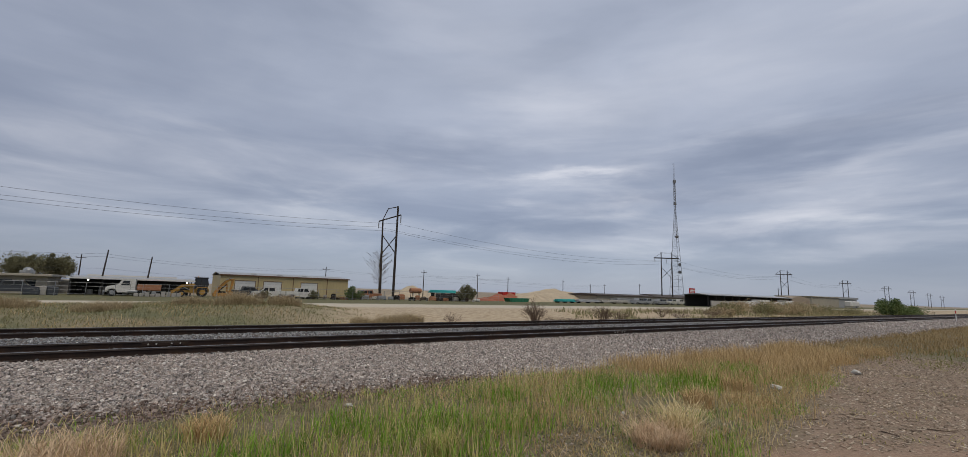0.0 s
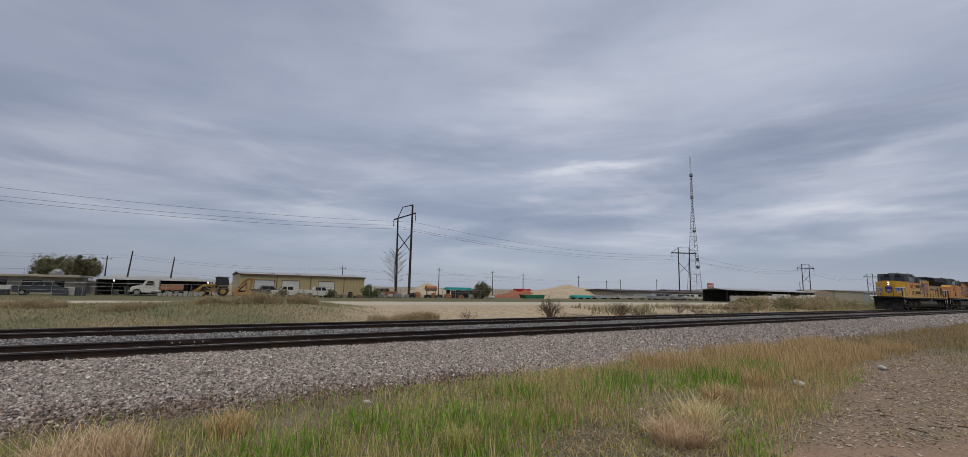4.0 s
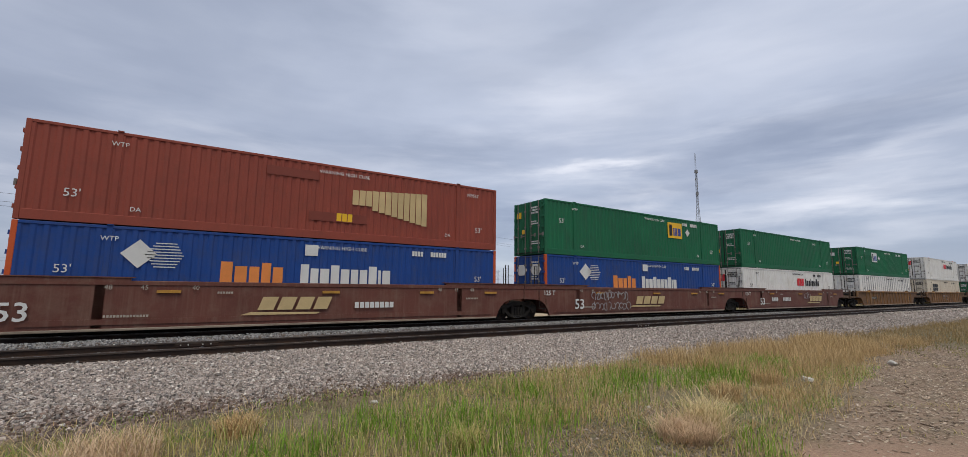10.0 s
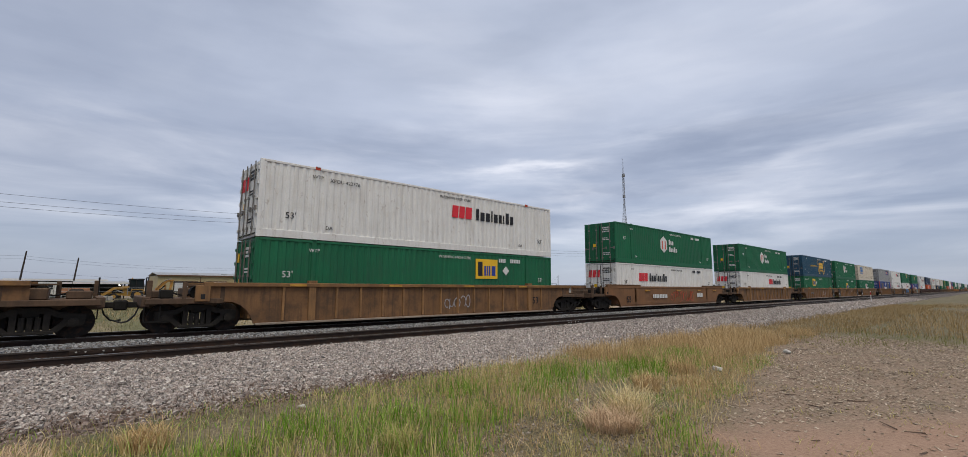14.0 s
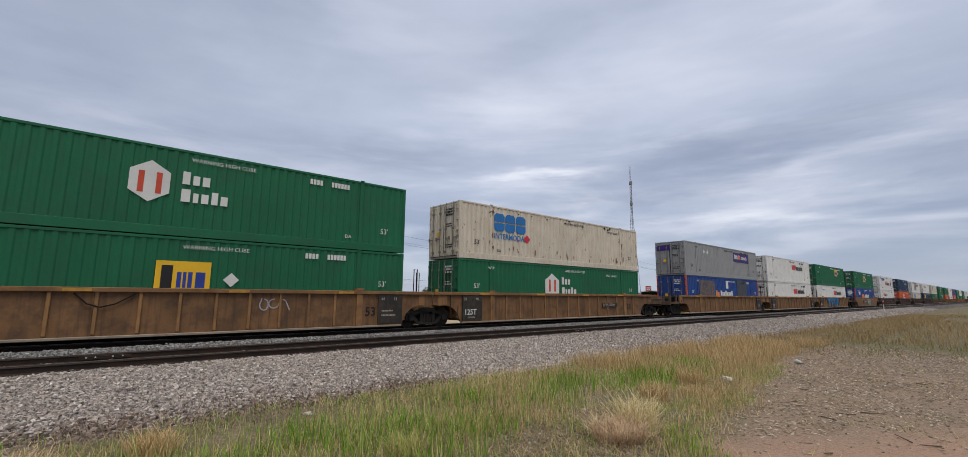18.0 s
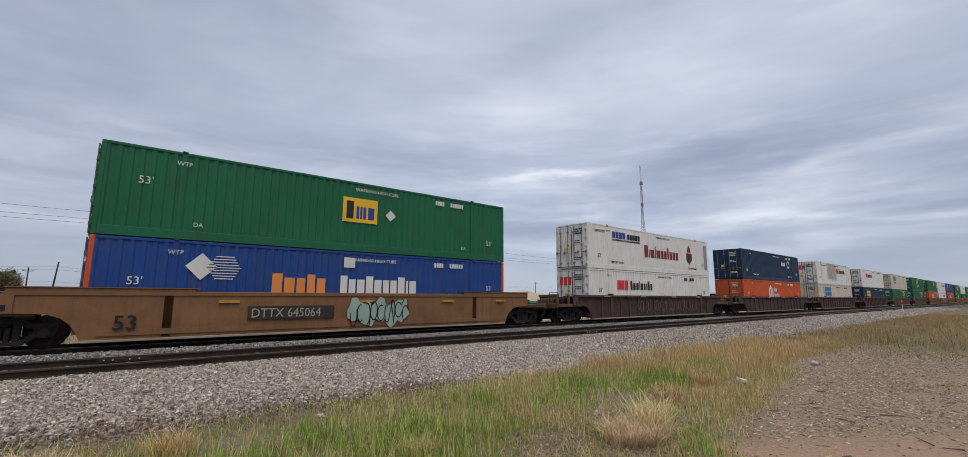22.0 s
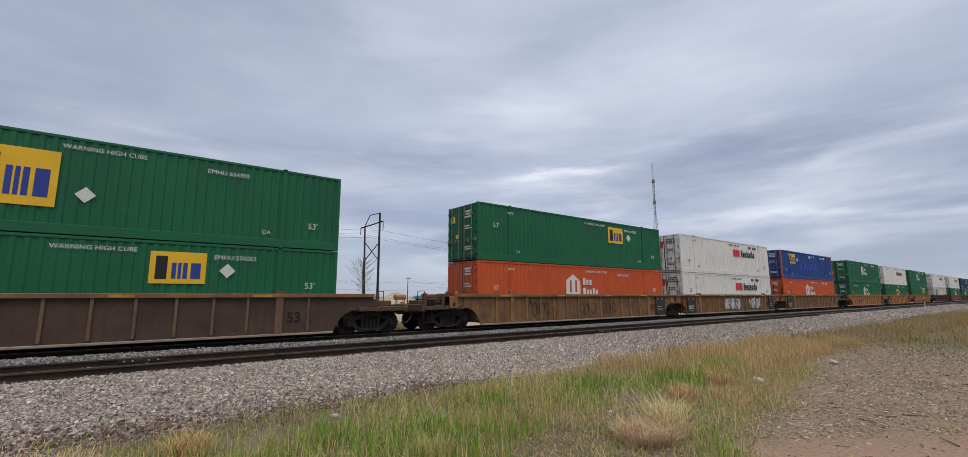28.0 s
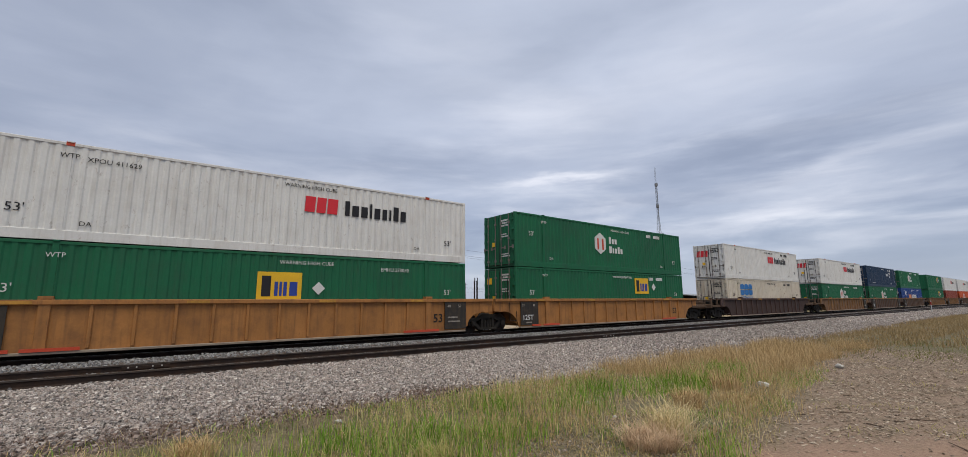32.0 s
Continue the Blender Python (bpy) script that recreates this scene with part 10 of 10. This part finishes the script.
def build_plants():
    scatter_ballast()
    grass_all()
    tuft(5.60, 3.66, 0.40, 1.0, 1000, RUSSET, "big bunch of russet bunchgrass", lean=(0.3, 1.7))
    tuft(6.12, 3.70, 0.72, 0.8, 300, PALE, "big bunch of pale straw-coloured bunchgrass", lean=(0.3, 1.3))
    tuft(9.5, 4.3, 0.26, 1.2, 380, STRAW, "low bunch of straw-coloured dry grass")
    tuft(-0.55, 6.3, 0.55, 1.4, 1000, RUSSET, "bunch of russet dry grass")
    tuft(0.75, 6.9, 0.4, 0.7, 500, STRAW, "bunch of straw-coloured dry grass")
    tuft(8.3, 4.6, 0.5, 0.7, 420, STRAW, "bunch of straw-coloured dry grass")
    tuft(10.4, 4.9, 0.45, 0.8, 420, STRAW, "bunch of straw-coloured dry grass")
    tuft(3.0, 4.9, 0.38, 0.6, 350, MIXED, "bunch of half-dry grass")
    # scrub on the bank beyond the tracks
    rng = np.random.default_rng(77)
    p = np.stack([rng.uniform(-16, 16, 84000), rng.uniform(22.6, 50, 84000)], -1)
    p = p[(p[:, 0] - (p[:, 1] - 30) * 0.35 + rng.normal(0, 2.0, len(p))) < 9]
    blades("bank_weeds", p, (0.05, 0.24), 0.022, (0.3, 1.1), SAGE, "grey-green weeds on the bank")
    q = p[patch(p, 0.25, 4.0, 0.1)]
    blades("bank_straw", q[:5000], (0.08, 0.35), 0.02, (0.3, 1.0), STRAW, "dry straw on the bank")
    p = np.stack([rng.uniform(8, 90, 9000), rng.uniform(21.8, 26.5, 9000)], -1)
    blades("bank_straw", p[patch(p, 0.2, 7.0, -0.05)], (0.08, 0.4), 0.022, (0.3, 1.0), STRAW, "dry straw beside the far track")
    p = np.stack([rng.uniform(35, 140, 9000), rng.uniform(24, 40, 9000)], -1)
    blades("bank_weeds", p[patch(p, 0.1, 9.0, -0.05)], (0.3, 0.9), 0.07, (0.3, 0.8), SAGE, "grey-green scrub on the bank")
    for x, y, h, r in ((4.6, 33, 0.95, 1.6), (7.4, 33, 0.8, 1.2), (2.2, 35, 0.6, 1.2), (-2, 31, 0.6, 1.4), (-6, 33, 0.6, 1.5), (12.5, 27, 0.7, 1.3), (14, 27.5, 0.75, 1.2), (10.6, 26.6, 0.5, 1.0)):
        for k in range(3):
            tuft(x + (k - 1) * r * 0.45, y + (k % 2) * 0.4, h * (1.25 - 0.2 * abs(k - 1)), r * 1.3, 900, DULL_STRAW, "mound of dull straw-coloured bunchgrass on the bank", "grass_mound")
    for x, y, h, r, n in ((22.3, 24.2, 1.9, 1.3, 46), (29.8, 24.2, 1.8, 1.5, 40), (33.5, 25.5, 1.2, 1.3, 30), (16.4, 26, 0.9, 0.9, 24), (44, 26, 1.3, 1.6, 30), (52, 27, 1.4, 1.8, 30), (47, 30, 1.5, 1.6, 26)):
        stick_bush(x, y, h, r, n, "bare brown shrub of thin upright stems")
    for x, y, h, r in ((24.5, 24.6, 0.7, 1.6), (27, 25, 0.6, 1.5), (31.8, 24.6, 0.55, 1.2), (38, 25, 0.6, 1.5)):
        stick_bush(x, y, h, r, 34, "low tangle of dark bare twigs", twist=1.2, name="twig_tangle")
    for x, y, h, r, m in ((62, 30, 1.7, 2.4, SAGE), (68, 32, 1.8, 2.6, DULL_STRAW), (74, 30, 1.9, 2.4, SAGE), (80, 31, 1.6, 2.6, DULL_STRAW), (86, 31, 1.9, 3.0, DULL_STRAW), (95, 33, 1.6, 3.0, SAGE), (104, 32, 1.4, 3.0, SAGE), (57, 28, 1.3, 2.0, DULL_STRAW), (78, 33, 2.2, 4.0, DULL_STRAW), (84, 33.5, 2.1, 3.6, SAGE), (90, 33, 1.9, 3.5, DULL_STRAW), (71, 33, 1.6, 3.0, DULL_STRAW), (99, 33, 1.7, 3.4, DULL_STRAW), (113, 30, 1.4, 3, SAGE)):
        round_bush(x, y, h, r, "grey-green scrub bush beside the tracks", m, 2600, None, 0.10, "scrub_bush")
    round_bush(118, 25.5, 3.6, 3.6, "tall green bush beside the far track", LEAF_GREEN, 4500, None, 0.16)
    round_bush(126, 25.5, 2.2, 4.0, "green bush beside the far track", LEAF_GREEN, 4000, None, 0.14)
    round_bush(136, 25.5, 1.8, 4.5, "green bush beside the far track", LEAF_GREEN, 4000, None, 0.14)
    limb_tree(-16.6, 110, 6.3, 5.0, "broad olive-green tree behind the low building", 52000, seed=4, size=0.13, fat=1.75)
    twiggy_tree(36.4, 85.5, 9.4, 3.2, "tall bare tree with thin twigs beside the power poles")
    round_bush(29.6, 80.4, 2.3, 2.2, "dark green bush by the fence", LEAF_GREEN, 4500, G0, 0.11)
    round_bush(54.3, 80.4, 3.7, 2.5, "dense dark green bush by the fence", LEAF, 6000, G0, 0.13)
    round_bush(15.0, 81, 1.5, 1.0, "small dark leafy bush by the fence", LEAF, 1500, G0, 0.09)
    round_bush(22.5, 80.5, 1.7, 1.1, "small dark leafy bush by the fence", LEAF, 1500, G0, 0.09)
    for x, y, h, rad in ((11.5, 80, 0.9, 1.2), (14.2, 80.2, 1.3, 1.1), (18.5, 80, 1.0, 1.3), (24.5, 80.3, 0.9, 1.2), (27, 80, 0.8, 1.4), (33, 80.2, 0.9, 1.6), (43.5, 81, 1.2, 1.4)):
        stick_bush(x, y, h, rad, 26, "low tangle of dark bare twigs by the fence", z=G0, twist=1.0, name="twig_tangle")
    # marker post and litter
    m = thing("marker_post", "thin white trackside post with a red band", "post", pose(80, 11.2, bed(80, 11.2) - 0.05))
    part("post", Geo().cyl((0, 0, 0), (0, 0, 1.5), 0.045, 8), "letter_white", m)
    part("band", Geo().cyl((0, 0, 1.0), (0, 0, 1.35), 0.055, 8), "bin_red", m, "red band")
    rr = random.Random(2)
    paper = surf("crumpled_white_plastic", (0.52, 0.50, 0.46), 0.6, 0, 0.12)
    for x, y, s, lab in ((11.35, 4.5, 0.11, "crumpled white litter in the grass"), (16.2, 4.35, 0.12, "pale stone on bare soil"), (7.0, 5.9, 0.05, "scrap of pale paper in the grass"), (6.5, 4.9, 0.04, "scrap of pale paper in the grass"), (2.75, 7.35, 0.06, "pale stone at the ballast's edge")):
        g = Geo().cbox(-s, s, -s * 0.5, s * 0.5, 0, s * 0.7, s * 0.2)
        g.v = [tuple(c + rr.uniform(-0.25, 0.25) * s for c in v) for v in g.v]
        solo("litter" if "litter" in lab or "paper" in lab else "pale_stone", g, paper, lab, "litter" if "litter" in lab or "paper" in lab else "stone", pose(x, y, lie(x, y) + 0.02, 0, 0, rr.uniform(0, 180)))
    # wood chips, twigs and pebbles on the bare soil
    p = np.stack([4.0 + 19.5 * rng.uniform(0, 1, 70000) ** 0.8, rng.uniform(-3.0, 5.6, 70000)], -1)
    p = p[(p[:, 1] < np.minimum(1.7 + 0.2 * p[:, 0], 5.0) + rng.normal(0, 0.25, len(p)))]
    bare = p[:, 1] + 0.62 * p[:, 0] + 0.8 * np.array([noise.noise(Vector((a, b, 3.0))) for a, b in p]) < 7.1
    p = p[(~bare) | (rng.uniform(0, 1, len(p)) < 0.12)]
    p = p[patch(p, 0.7, 21.0, -0.12) | (rng.uniform(0, 1, len(p)) < 0.4)]
    stones("gravel", p[:15000], (0.006, 0.02), pieces("soil_gravel", [(0.10, 0.075, 0.058), (0.30, 0.23, 0.17), (0.50, 0.43, 0.35), (0.20, 0.15, 0.11), (0.40, 0.31, 0.23)], 0.9, 30), "small stones strewn on bare soil", 0.15, lie)
    sel = p[15000:26000]
    r2 = np.random.default_rng(9)
    n = len(sel)
    ang, ln, wd = r2.uniform(0, math.tau, n), r2.uniform(0.010, 0.05, n), r2.uniform(0.005, 0.016, n)
    ca, sa = np.cos(ang), np.sin(ang)
    zz = np.array([lie(float(a), float(b)) for a, b in sel]) + 0.008
    tip = r2.uniform(-0.008, 0.010, n)
    vs = []
    for i in (-1, 1):
        for j in (-1, 1):
            for k in (0, 1):
                vs.append(np.stack([sel[:, 0] + ca * i * ln - sa * j * wd, sel[:, 1] + sa * i * ln + ca * j * wd, zz + tip * i + k * 0.004], -1))
    fs = (np.array([(0, 1, 3, 2), (4, 6, 7, 5), (0, 4, 5, 1), (2, 3, 7, 6), (1, 5, 7, 3)])[None] + (np.arange(n) * 8)[:, None, None]).reshape(-1, 4)
    chip_mat = pieces("weathered_chips", [(0.14, 0.10, 0.07), (0.36, 0.265, 0.19), (0.62, 0.52, 0.40), (0.27, 0.195, 0.135), (0.74, 0.65, 0.53), (0.46, 0.35, 0.255)], 0.9, 20)
    tagged(new("wood_chips", mesh_of("wood_chips", np.stack(vs, 1).reshape(-1, 3), fs, chip_mat)), "weathered bark and wood chips on bare soil", "wood chips", kind="stuff")
    for k in range(16):
        x, y = rr.uniform(6.5, 16), rr.uniform(0.2, 3.4)
        l, a = rr.uniform(0.12, 0.34), rr.uniform(0, math.tau)
        solo("stick", Geo().cyl((0, 0, 0.015), (math.cos(a) * l, math.sin(a) * l, 0.03), 0.011, 5, 0.006), "twig", "weathered stick on bare soil", "stick", pose(x, y, lie(x, y)), "sticks on the soil")


build_plants()


def motions():
    times = [float(t) for t in range(0, 33)]
    for ob, along, z in MOVING:
        walk(ob, [(t, pose(along - gone(t), FAR_TRACK, z)) for t in times])


motions()
